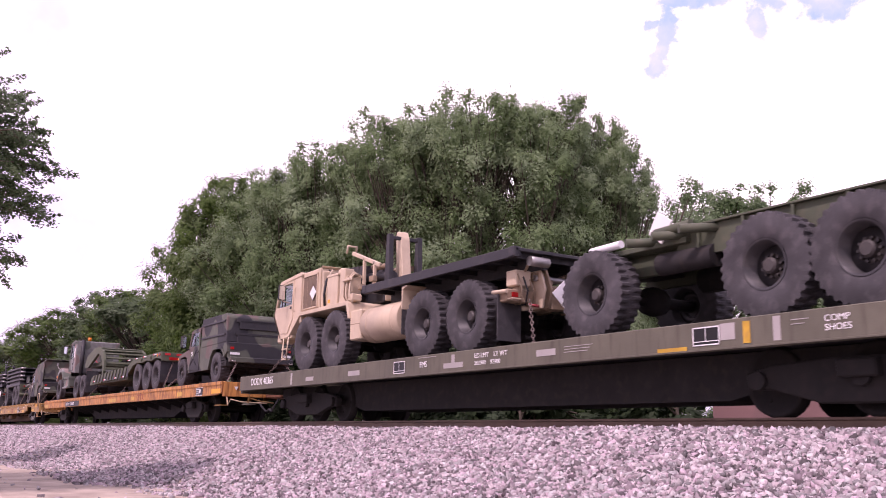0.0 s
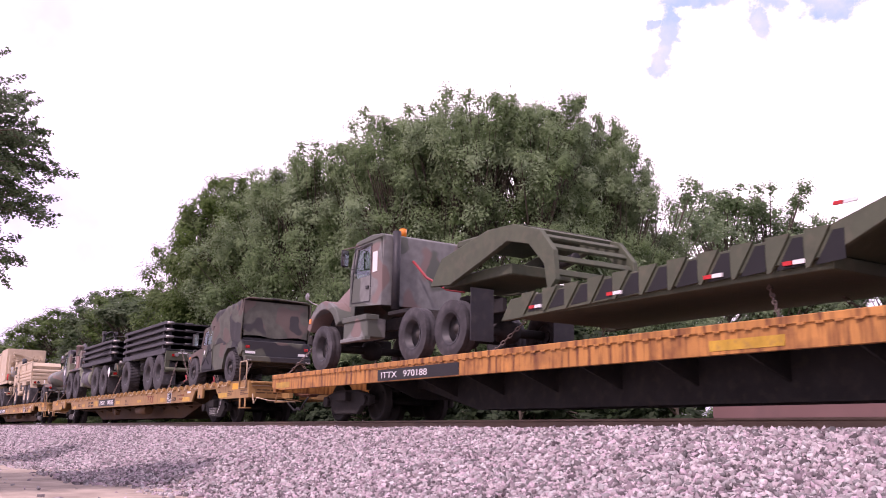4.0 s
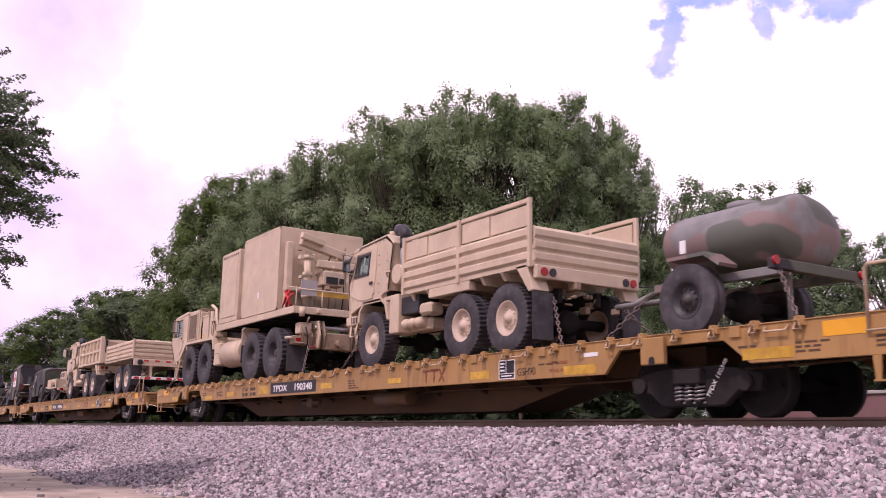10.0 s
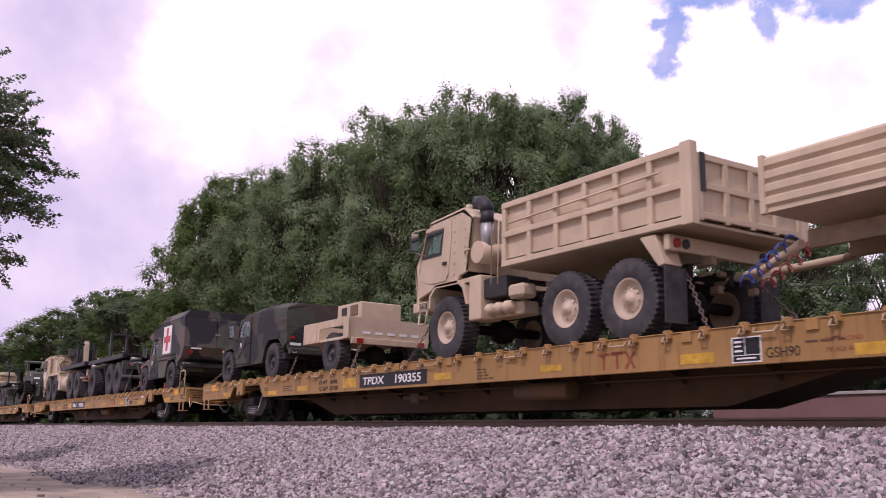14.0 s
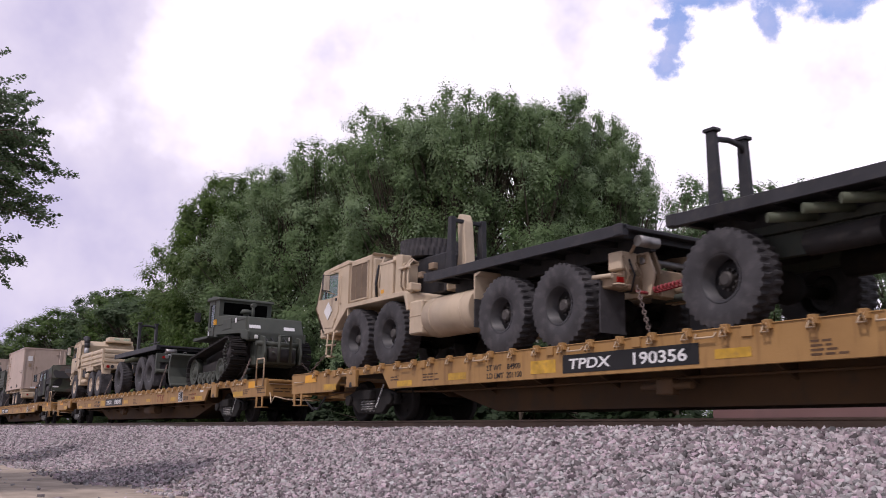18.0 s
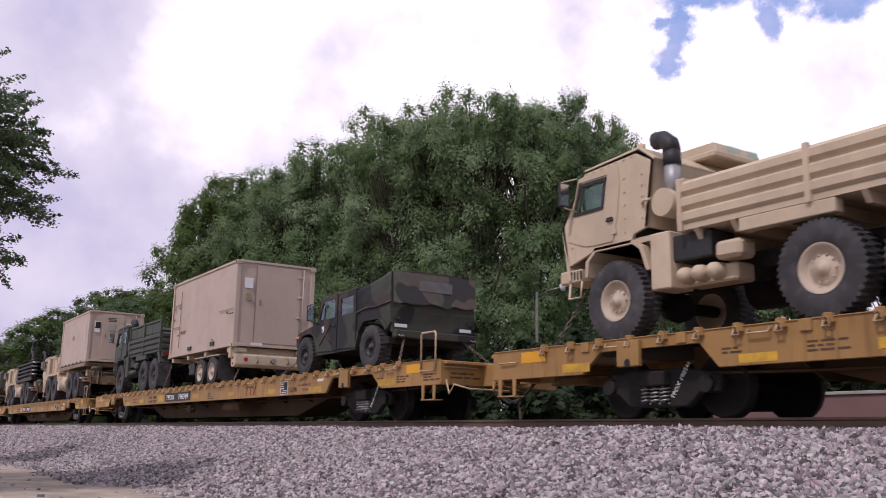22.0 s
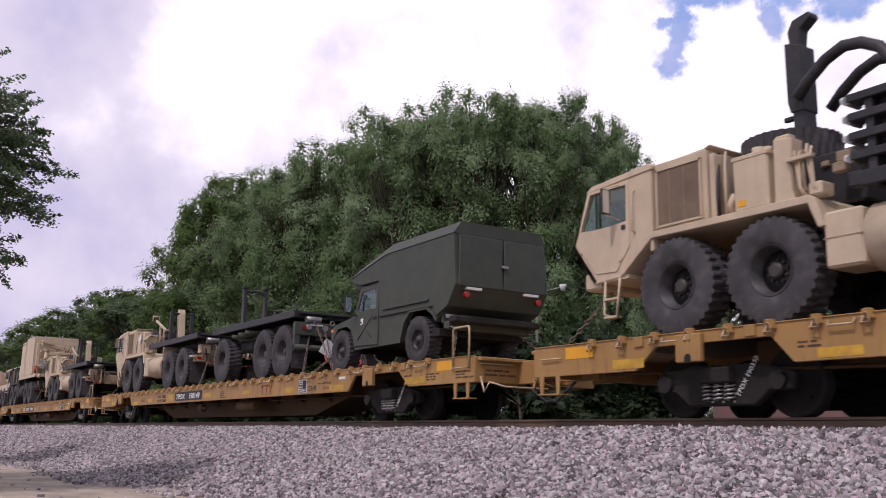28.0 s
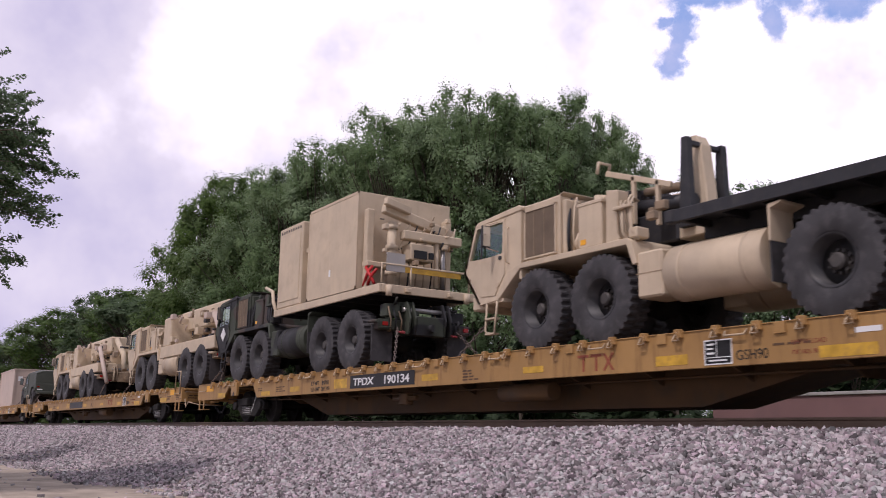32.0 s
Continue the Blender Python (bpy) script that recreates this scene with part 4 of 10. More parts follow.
def yellow_flat_car():
    car = thing("flat_car", "long yellow steel flat railcar with chain tie-down brackets", "railcar", "flat cars of the train")
    part("deck", box(B(), -22.3, 1.5, -1.30, 1.30, 1.0, 1.066), UNDER_SHADED, car, "worn steel deck")
    for s in (-1, 1):
        bm = prism(B(), side_loop(), s * 1.36 if s > 0 else -1.36, s * 1.30 if s > 0 else -1.30, bev=0.006)
        part("side_sill", bm, YELLOW, car)
        bm = box(B(), -23.71, 2.93, *sorted((s * 1.30, s * 1.375)), 1.066, 1.082, 0.004)
        part("top_flange", bm, YELLOW, car)
    # end platforms
    for x0, x1 in ((1.5, 3.1), (-23.9, -22.3)):
        bm = box(B(), x0, x1, -1.30, 1.30, 0.99, 1.05, 0.01)
        part("end_platform", bm, YELLOW, car)
    for x, d in ((2.93, 1), (-23.71, -1)):
        for s in (-1, 1):
            part("end_sill", box(B(), *sorted((x - d * 0.02, x + d * 0.05)), *sorted((s * 1.36, s * 0.42)), 0.62, 1.06, 0.01), YELLOW, car)
            part("draft_sill", box(B(), *sorted((x - d * 0.4, x + d * 0.55)), *sorted((s * 0.42, s * 0.30)), 0.62, 1.02, 0.01), YELLOW, car)
        part("draft_cover", box(B(), *sorted((x - d * 0.4, x + d * 0.5)), -0.30, 0.30, 0.96, 1.018, 0.01), YELLOW, car)
        for y0, y1, z in ((-1.12, -1.0, 0.815), (-0.97, -0.76, 0.815), (-0.73, -0.62, 0.815), (-1.15, -0.88, 0.74), (-0.84, -0.70, 0.74), (-0.66, -0.48, 0.74)):
            part("end_stencil", box(B(), *sorted((x + d * 0.05, x + d * 0.054)), y0, y1, z, z + 0.032), STENCIL, car)
        part("end_grab_iron", tube(B(), [(x + d * 0.05, -1.26, 0.94), (x + d * 0.10, -1.25, 0.94), (x + d * 0.10, -0.58, 0.94), (x + d * 0.05, -0.57, 0.94)], 0.013, 5), RING, car)
        coupler(car, x + d * 0.12, d)
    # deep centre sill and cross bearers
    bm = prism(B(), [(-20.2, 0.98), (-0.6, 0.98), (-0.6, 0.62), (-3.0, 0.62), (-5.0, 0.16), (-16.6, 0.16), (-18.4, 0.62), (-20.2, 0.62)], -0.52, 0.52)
    part("centre_sill", bm, UNDER_SHADED, car)
    bearer = mesh_of("cross_bearer", prism(B(), [(-1.3, 0.98), (1.3, 0.98), (1.3, 0.82), (0.5, 0.45), (-0.5, 0.45), (-1.3, 0.82)], -0.02, 0.02, "x"), UNDER_SHADED)
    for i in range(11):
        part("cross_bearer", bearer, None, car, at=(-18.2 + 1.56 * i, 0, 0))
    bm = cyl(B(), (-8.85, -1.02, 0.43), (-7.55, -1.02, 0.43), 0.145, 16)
    part("air_reservoir", bm, UNDER_SHADED, car, "yellow air reservoir tank")
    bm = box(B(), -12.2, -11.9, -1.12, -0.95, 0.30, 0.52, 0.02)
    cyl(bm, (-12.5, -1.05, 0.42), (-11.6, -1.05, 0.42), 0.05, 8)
    part("brake_valve", bm, UNDER_SHADED, car)
    part("train_pipe", tube(B(), [(-22.8, -0.75, 0.66), (-18, -0.75, 0.55), (-2.2, -0.75, 0.55), (2.2, -0.75, 0.66)], 0.022), UNDER_SHADED, car)
    # jacking pads with lifting holes
    for u in (-0.73, -20.56):
        bm = box(B(), u - 0.21, u + 0.21, -1.44, -1.36, 0.68, 1.04, 0.012)
        pad = part("jacking_pad", bm, YELLOW, car)
        part("lifting_hole", prism(B(), [(u - 0.055, 0.679), (u + 0.055, 0.679), (u + 0.055, 0.745), (u + 0.03, 0.782), (u - 0.03, 0.782), (u - 0.055, 0.745)], -1.443, -1.43), SIGN_BLACK, pad)
    # tie-down brackets
    bm = prism(B(), [(-0.055, 0.0), (0.055, 0.0), (0.035, 0.085), (-0.035, 0.085)], -0.035, 0.03, bev=0.006)
    tube(bm, [(-0.03, -0.045, -0.05), (-0.035, -0.05, 0.02), (0.0, -0.055, 0.055), (0.035, -0.05, 0.02), (0.03, -0.045, -0.05)], 0.009, 5)
    bracket = mesh_of("tie_down_bracket", bm, YELLOW)
    bm = tube(B(), [(-0.16, 0, 0.05), (-0.15, -0.04, -0.01), (0.15, -0.04, -0.01), (0.16, 0, 0.05)], 0.014, 5)
    bar = mesh_of("lashing_bar", bm, RING)
    ring = mesh_of("lashing_ring", tube(B(), [(-0.012, 0, 0.10), (-0.05, -0.012, 0.0), (0.05, -0.012, 0.0), (0.012, 0, 0.10), (-0.012, 0, 0.10)], 0.013, 5), RING)
    bm = prism(B(), [(-0.08, -0.03), (0.08, -0.03), (0.08, 0.11), (-0.08, 0.11)], -0.012, 0.02, bev=0.005)
    pocket = mesh_of("stake_pocket", bm, YELLOW)
    for i in range(40):
        u = -22.4 + 0.613 * i
        part("tie_down_bracket", bracket, None, car, at=(u, -1.378, 1.0)).scale = (1.35, 1.25, 1.35)
        part("lashing_ring", ring, None, car, at=(u, -1.43, 0.965))
        if i % 4 == 2:
            part("lashing_bar", bar, None, car, at=(u + 0.3, -1.378, 0.98))
        if i % 3 == 1:
            part("stake_pocket", pocket, None, car, at=(u + 0.31, -1.375, 0.97))
    # end ladder rail, grab irons and stirrup steps
    for x, d in ((2.84, -1), (-23.62, 1)):
        if d < 0:
            part("end_handrail", tube(B(), [(x - 0.5, -1.385, 0.86), (x - 0.5, -1.385, 1.55), (x - 0.47, -1.385, 1.59), (x - 0.03, -1.385, 1.59), (x, -1.385, 1.55), (x, -1.385, 0.86)], 0.019, 6), RING, car, "pale tubular end handrail")
        part("grab_iron", tube(B(), [(x + d * 0.08, -1.362, 0.88), (x + d * 0.09, -1.40, 0.88), (x + d * 0.52, -1.40, 0.88), (x + d * 0.53, -1.362, 0.88)], 0.013, 5), RING, car)
        bm = B()
        for a in (0.06, 0.44):
            prism(bm, [(x + d * a - 0.05, 0.62), (x + d * a + 0.05, 0.62), (x + d * a + 0.03, 0.36), (x + d * a - 0.03, 0.36)], -1.37, -1.35)
        box(bm, min(x + d * 0.02, x + d * 0.48), max(x + d * 0.02, x + d * 0.48), -1.39, -1.20, 0.345, 0.365)
        part("stirrup_step", bm, YELLOW, car)
    # painted marks
    for u0, u1, z0, z1 in ((1.78, 2.34, 0.86, 1.03), (-23.0, -22.4, 0.86, 1.03)):
        part("paint_patch", box(B(), u0, u1, -1.364, -1.358, z0, z1), YELLOW_NEW, car, "bright yellow-orange paint patch")
    for u0, u1, z0, z1 in ((0.68, 1.4, 0.66, 0.79), (-22.0, -21.4, 0.66, 0.79), (-2.6, -1.9, 0.63, 0.76), (-5.05, -4.5, 0.66, 0.79), (-10.95, -10.4, 0.70, 0.82), (-7.9, -7.4, 0.7, 0.8), (-14.6, -14.0, 0.68, 0.88), (-16.95, -16.4, 0.68, 0.80), (-18.75, -18.2, 0.63, 0.74)):
        part("reflective_band", box(B(), u0, u1, -1.3645, -1.358, z0, z1), YELLOW_DULL, car, "dull yellow reflective band")
    part("number_panel", box(B(), -13.83, -11.2, -1.366, -1.358, 0.655, 0.925), SIGN_BLACK, car, "black number panel")
    # worn red mark made of plain bars
    bm = B()
    for x in (-6.60, -6.33):
        box(bm, x, x + 0.24, -1.366, -1.358, 0.86, 0.90)
        box(bm, x + 0.10, x + 0.145, -1.366, -1.358, 0.66, 0.86)
    prism(bm, [(-6.07, 0.66), (-6.02, 0.66), (-5.84, 0.90), (-5.89, 0.90)], -1.366, -1.358)
    prism(bm, [(-6.07, 0.90), (-6.02, 0.90), (-5.84, 0.66), (-5.89, 0.66)], -1.3655, -1.3585)
    part("red_mark", bm, LOGO_RED, car, "worn red painted bars")
    # data box: black field with white lines
    data = part("data_panel", box(B(), -4.21, -3.80, -1.366, -1.358, 0.64, 0.93), SIGN_BLACK, car, "black stencilled data panel")
    bm = B()
    for x0, x1, z0, z1 in ((-4.21, -3.80, 0.925, 0.94), (-4.21, -3.80, 0.63, 0.645), (-4.22, -4.205, 0.63, 0.94), (-3.805, -3.79, 0.63, 0.94), (-4.03, -4.02, 0.72, 0.93), (-4.2, -3.8, 0.715, 0.725), (-4.18, -4.06, 0.87, 0.895), (-4.18, -4.08, 0.82, 0.84), (-4.18, -4.06, 0.76, 0.785), (-4.15, -3.87, 0.672, 0.692)):
        box(bm, x0, x1, -1.369, -1.360, z0, z1)
    part("white_lines", bm, WHITE, data)
    lettering("lettering", "GSH90", 0.17, SIGN_BLACK, car, (-3.74, -1.362, 0.67), 0.95)
    lettering("lettering", "EMPTY LOAD", 0.075, LOGO_RED, car, (-2.95, -1.362, 0.80), 1.0)
    lettering("lettering", "7'8\" ADJ. BLOCK", 0.07, LOGO_RED, car, (-2.95, -1.362, 0.69), 1.0)
    bm = B()
    box(bm, -2.15, -1.85, -1.365, -1.358, 0.87, 0.93)
    part("white_label", bm, WHITE, car)
    rnd = random.Random(8)
    for u, k in ((-9.6, 4), (-17.8, 3), (1.42, 3), (0.62, 1), (-19.0, 2), (-3.2, 1), (2.4, 3)):
        for j in range(k):
            a = u
            for _ in range(rnd.choice((2, 3))):
                b = a + rnd.uniform(0.07, 0.19)
                part("stencil_word", box(B(), a, b, -1.3635, -1.358, 0.82 - 0.05 * j - 0.014, 0.82 - 0.05 * j + 0.012), STENCIL, car)
                a = b + 0.035
    bogie(car, -0.40)
    bogie(car, -20.38)
    return car


def number_car(car, digits, weights, u=-13.72):
    lettering("lettering", "TPDX", 0.21, WHITE, car, (u + 0.02, -1.368, 0.715), 1.62, 0.1, bold=0.004)
    lettering("lettering", digits, 0.225, WHITE, car, (u + 1.30, -1.368, 0.712), 1.52, bold=0.004)
    for ub in (-0.40, -20.38):
        small = lettering("lettering", "TPDX " + digits, 0.085, WHITE, car, (ub + 0.30, -1.075, 0.24), 1.15)
        small.rotation_euler = (0, radians(-56), 0)
    lettering("lettering", "LT WT    " + weights[0], 0.125, SIGN_BLACK, car, (-15.78, -1.362, 0.79), 1.1, bold=0.002)
    lettering("lettering", "LD LMT  " + weights[1], 0.125, SIGN_BLACK, car, (-15.78, -1.362, 0.655), 1.1, bold=0.002)


def orange_flat_car():
    car = thing("flat_car", "old orange flat railcar with rust streaks and a worn deck edge", "railcar", "flat cars of the train")
    z1 = 1.12
    part("deck", box(B(), -23.4, 3.0, -1.30, 1.30, z1 - 0.08, z1 - 0.004), RUST, car, "rusty deck")
    for s in (-1, 1):
        y0, y1 = sorted((s * 1.41, s * 1.33))
        part("side_sill", prism(B(), [(-23.65, z1 - 0.09), (3.15, z1 - 0.09), (3.15, 0.80), (2.6, 0.74), (-23.1, 0.74), (-23.65, 0.80)], y0, y1, bev=0.006), ORANGE, car)
        y0, y1 = sorted((s * 1.43, s * 1.31))
        part("top_flange", box(B(), -23.65, 3.15, y0, y1, z1 - 0.10, z1, 0.01), ORANGE, car)
    lip = mesh_of("lip_segment", box(B(), -0.05, 0.05, -0.006, 0.006, -0.015, 0.015), ORANGE)
    for i in range(110):
        part("lip_segment", lip, None, car, at=(-23.35 + 0.24 * i, -1.43, z1 - 0.10))
    for x, d in ((3.15, 1), (-23.65, -1)):
        part("end_sill", box(B(), *sorted((x - d * 0.1, x + d * 0.04)), -1.36, 1.36, 0.70, z1 - 0.01, 0.01), ORANGE, car)
        part("step", box(B(), *sorted((x - d * 0.6, x - d * 0.1)), -1.38, -1.2, 0.45, 0.47), YELLOW, car)
        coupler(car, x + d * 0.05, d)
        for k in range(4):
            part("hook_plate", prism(B(), [(-0.06, 0.0), (0.06, 0.0), (0, -0.1)], x + d * 0.04, x + d * 0.05, "x"), WHITE, car, at=(0, -1.0 + 0.35 * k, 0.98))
    bm = prism(B(), [(-20.6, 0.9), (0.1, 0.9), (0.1, 0.7), (-2.6, 0.66), (-4.5, 0.2), (-16.2, 0.2), (-18.2, 0.66), (-20.6, 0.7)], -0.4, 0.4)
    part("centre_sill", bm, CHASSIS, car)
    bearer = mesh_of("cross_bearer", prism(B(), [(-1.3, 0.98), (1.3, 0.98), (1.3, 0.78), (0.4, 0.45), (-0.4, 0.45), (-1.3, 0.78)], -0.02, 0.02, "x"), CHASSIS)
    for i in range(12):
        part("cross_bearer", bearer, None, car, at=(-18.4 + 1.5 * i, 0, 0))
    for u0, u1 in ((2.3, 3.05), (-0.95, -0.45), (-6.5, -6.05), (-9.8, -8.7), (-23.4, -22.6)):
        part("paint_patch", box(B(), u0, u1, -1.416, -1.405, 0.79, 0.92), YELLOW_NEW if u0 > 0 else YELLOW_DULL, car, "bright yellow paint patch")
    part("number_panel", box(B(), -18.25, -15.35, -1.417, -1.405, 0.76, 0.98), SIGN_BLACK, car)
    lettering("lettering", "ITTX   970188", 0.17, WHITE, car, (-18.12, -1.419, 0.81), 1.7)
    bm = B()
    for x in (-5.68, -5.36):
        box(bm, x, x + 0.27, -1.417, -1.405, 0.94, 0.98)
        box(bm, x + 0.11, x + 0.16, -1.417, -1.405, 0.77, 0.94)
    prism(bm, [(-5.05, 0.77), (-5.0, 0.77), (-4.80, 0.98), (-4.85, 0.98)], -1.417, -1.405)
    prism(bm, [(-5.05, 0.98), (-5.0, 0.98), (-4.80, 0.77), (-4.85, 0.77)], -1.4165, -1.4055)
    part("red_mark", bm, LOGO_RED, car, "faded red painted bars")
    data = part("data_panel", box(B(), 0.92, 1.52, -1.417, -1.405, 0.77, 0.99), SIGN_BLACK, car, "black stencilled data panel")
    bm = B()
    for x0, x1, z0, z2 in ((0.92, 1.52, 0.985, 1.0), (0.92, 1.52, 0.76, 0.775), (1.2, 1.21, 0.77, 0.99), (0.95, 1.17, 0.93, 0.955), (0.95, 1.17, 0.87, 0.89), (0.95, 1.17, 0.81, 0.83), (1.24, 1.35, 0.84, 0.95)):
        box(bm, x0, x1, -1.42, -1.408, z0, z2)
    part("white_lines", bm, WHITE, data)
    bogie(car, -0.3, spring=False)
    bogie(car, -20.3, spring=False)
    return car


def olive_flat_car():
    car = thing("flat_car", "olive drab heavy flat railcar on three-axle bogies", "railcar", "flat cars of the train")
    z1 = 1.15
    part("deck", box(B(), -23.3, -2.7, -1.46, 1.46, z1 - 0.08, z1 - 0.004), CHASSIS, car)
    for s in (-1, 1):
        y0, y1 = sorted((s * 1.54, s * 1.46))
        part("side_sill", box(B(), -23.44, -2.55, y0, y1, 0.80, z1, 0.012), DODX, car)
        part("bottom_flange", box(B(), -23.44, -2.55, *sorted((s * 1.56, s * 1.40)), 0.785, 0.81, 0.004), DODX, car)
    for x, d in ((-2.55, 1), (-23.44, -1)):
        part("end_sill", box(B(), *sorted((x - d * 0.1, x + d * 0.03)), -1.5, 1.5, 0.72, z1 - 0.01, 0.01), DODX, car)
        part("step", box(B(), *sorted((x - d * 0.6, x - d * 0.1)), -1.5, -1.3, 0.42, 0.45), DODX, car)
        coupler(car, x + d * 0.05, d)
    bm = prism(B(), [(-22.5, 0.82), (-3.5, 0.82), (-3.5, 0.6), (-6.3, 0.6), (-8.0, 0.22), (-18.0, 0.22), (-19.6, 0.6), (-22.5, 0.6)], -0.7, 0.7)
    part("centre_sill", bm, CHASSIS, car)
    lettering("lettering", "DODX 40365", 0.25, WHITE, car, (-22.65, -1.546, 0.90), 1.0)
    lettering("lettering", "FMS", 0.15, WHITE, car, (-14.35, -1.546, 0.93), 1.0)
    lettering("lettering", "LD LMT    LT WT", 0.11, WHITE, car, (-12.6, -1.546, 1.0), 1.1)
    lettering("lettering", "301900    92900", 0.10, WHITE, car, (-12.6, -1.546, 0.88), 1.1)
    lettering("lettering", "COMP\nSHOES", 0.10, WHITE, car, (-6.0, -1.546, 1.0), 1.1)
    bm = B()
    for x0, x1, z0, z2 in ((-20.15, -20.06, 0.83, 1.10), (-13.3, -13.2, 0.88, 1.10), (-6.66, -6.56, 0.84, 1.12), (-13.55, -12.95, 0.87, 0.96), (-17.2, -16.7, 0.90, 1.0), (-19.3, -18.9, 0.88, 0.97), (-10.95, -10.5, 0.92, 1.02), (-7.42, -7.2, 0.90, 1.10), (-10.3, -9.7, 1.02, 1.03), (-10.3, -9.75, 0.98, 0.99), (-10.3, -9.8, 0.94, 0.95), (-14.4, -13.8, 1.10, 1.11), (-6.42, -6.2, 1.05, 1.06), (-6.42, -6.25, 1.0, 1.01)):
        part("pale_mark", box(B(), x0, x1, -1.546, -1.538, z0, z2), CONCRETE, car, "pale worn paint mark")
    for u in (-15.3, -7.85):
        data = part("data_panel", box(B(), u, u + 0.42, -1.546, -1.538, 0.86, 1.08), SIGN_BLACK, car)
        bm = B()
        for x0, x1, z0, z2 in ((0, 0.42, 1.07, 1.085), (0, 0.42, 0.855, 0.87), (0, 0.015, 0.86, 1.08), (0.405, 0.42, 0.86, 1.08), (0.2, 0.21, 0.9, 1.08), (0, 0.42, 0.90, 0.91)):
            box(bm, u + x0, u + x1, -1.549, -1.54, z0, z2)
        part("white_lines", bm, WHITE, data)
    part("yellow_mark", box(B(), -8.45, -7.95, -1.5465, -1.538, 0.80, 0.86), YELLOW_DULL, car)
    part("yellow_mark", box(B(), -7.08, -6.98, -1.5466, -1.538, 0.84, 1.10), YELLOW_DULL, car)
    for u in (-5.9, -20.2):
        bogie(car, u, (-1.35, 0.0, 1.35), False)
    return car


def build_train():
    olive = olive_flat_car()
    ride(olive, 0.0, RAIL_Z)
    orange = orange_flat_car()
    ride(orange, -PITCH_CAR, RAIL_Z)
    numbers = {2: ("190353", ("85000", "201000")), 3: ("190348", ("84600", "201400")), 4: ("190355", ("84700", "201300")), 5: ("190356", ("84900", "201100")), 6: ("190341", ("84800", "201200")),
               7: ("190349", ("84700", "201300")), 8: ("190337", ("85000", "201000")), 9: ("190149", ("84700", "201300")), 10: ("190134", ("84700", "201300"))}
    first = yellow_flat_car()
    cars = [first]
    for k in range(3, 14):
        c = copy_thing(first, Matrix())
        SPINNERS.extend((o, Vector(o.location)) for o in c.children_recursive if o.name.startswith("wheelset"))
        cars.append(c)
    for k, c in zip(range(2, 14), cars):
        if k in numbers:
            number_car(c, *numbers[k])
        ride(c, -PITCH_CAR * k, RAIL_Z)


# ---- vehicle kit: x runs from the front axle to the rear, y across (near side negative), z up from the deck ----
WHEELS = {}


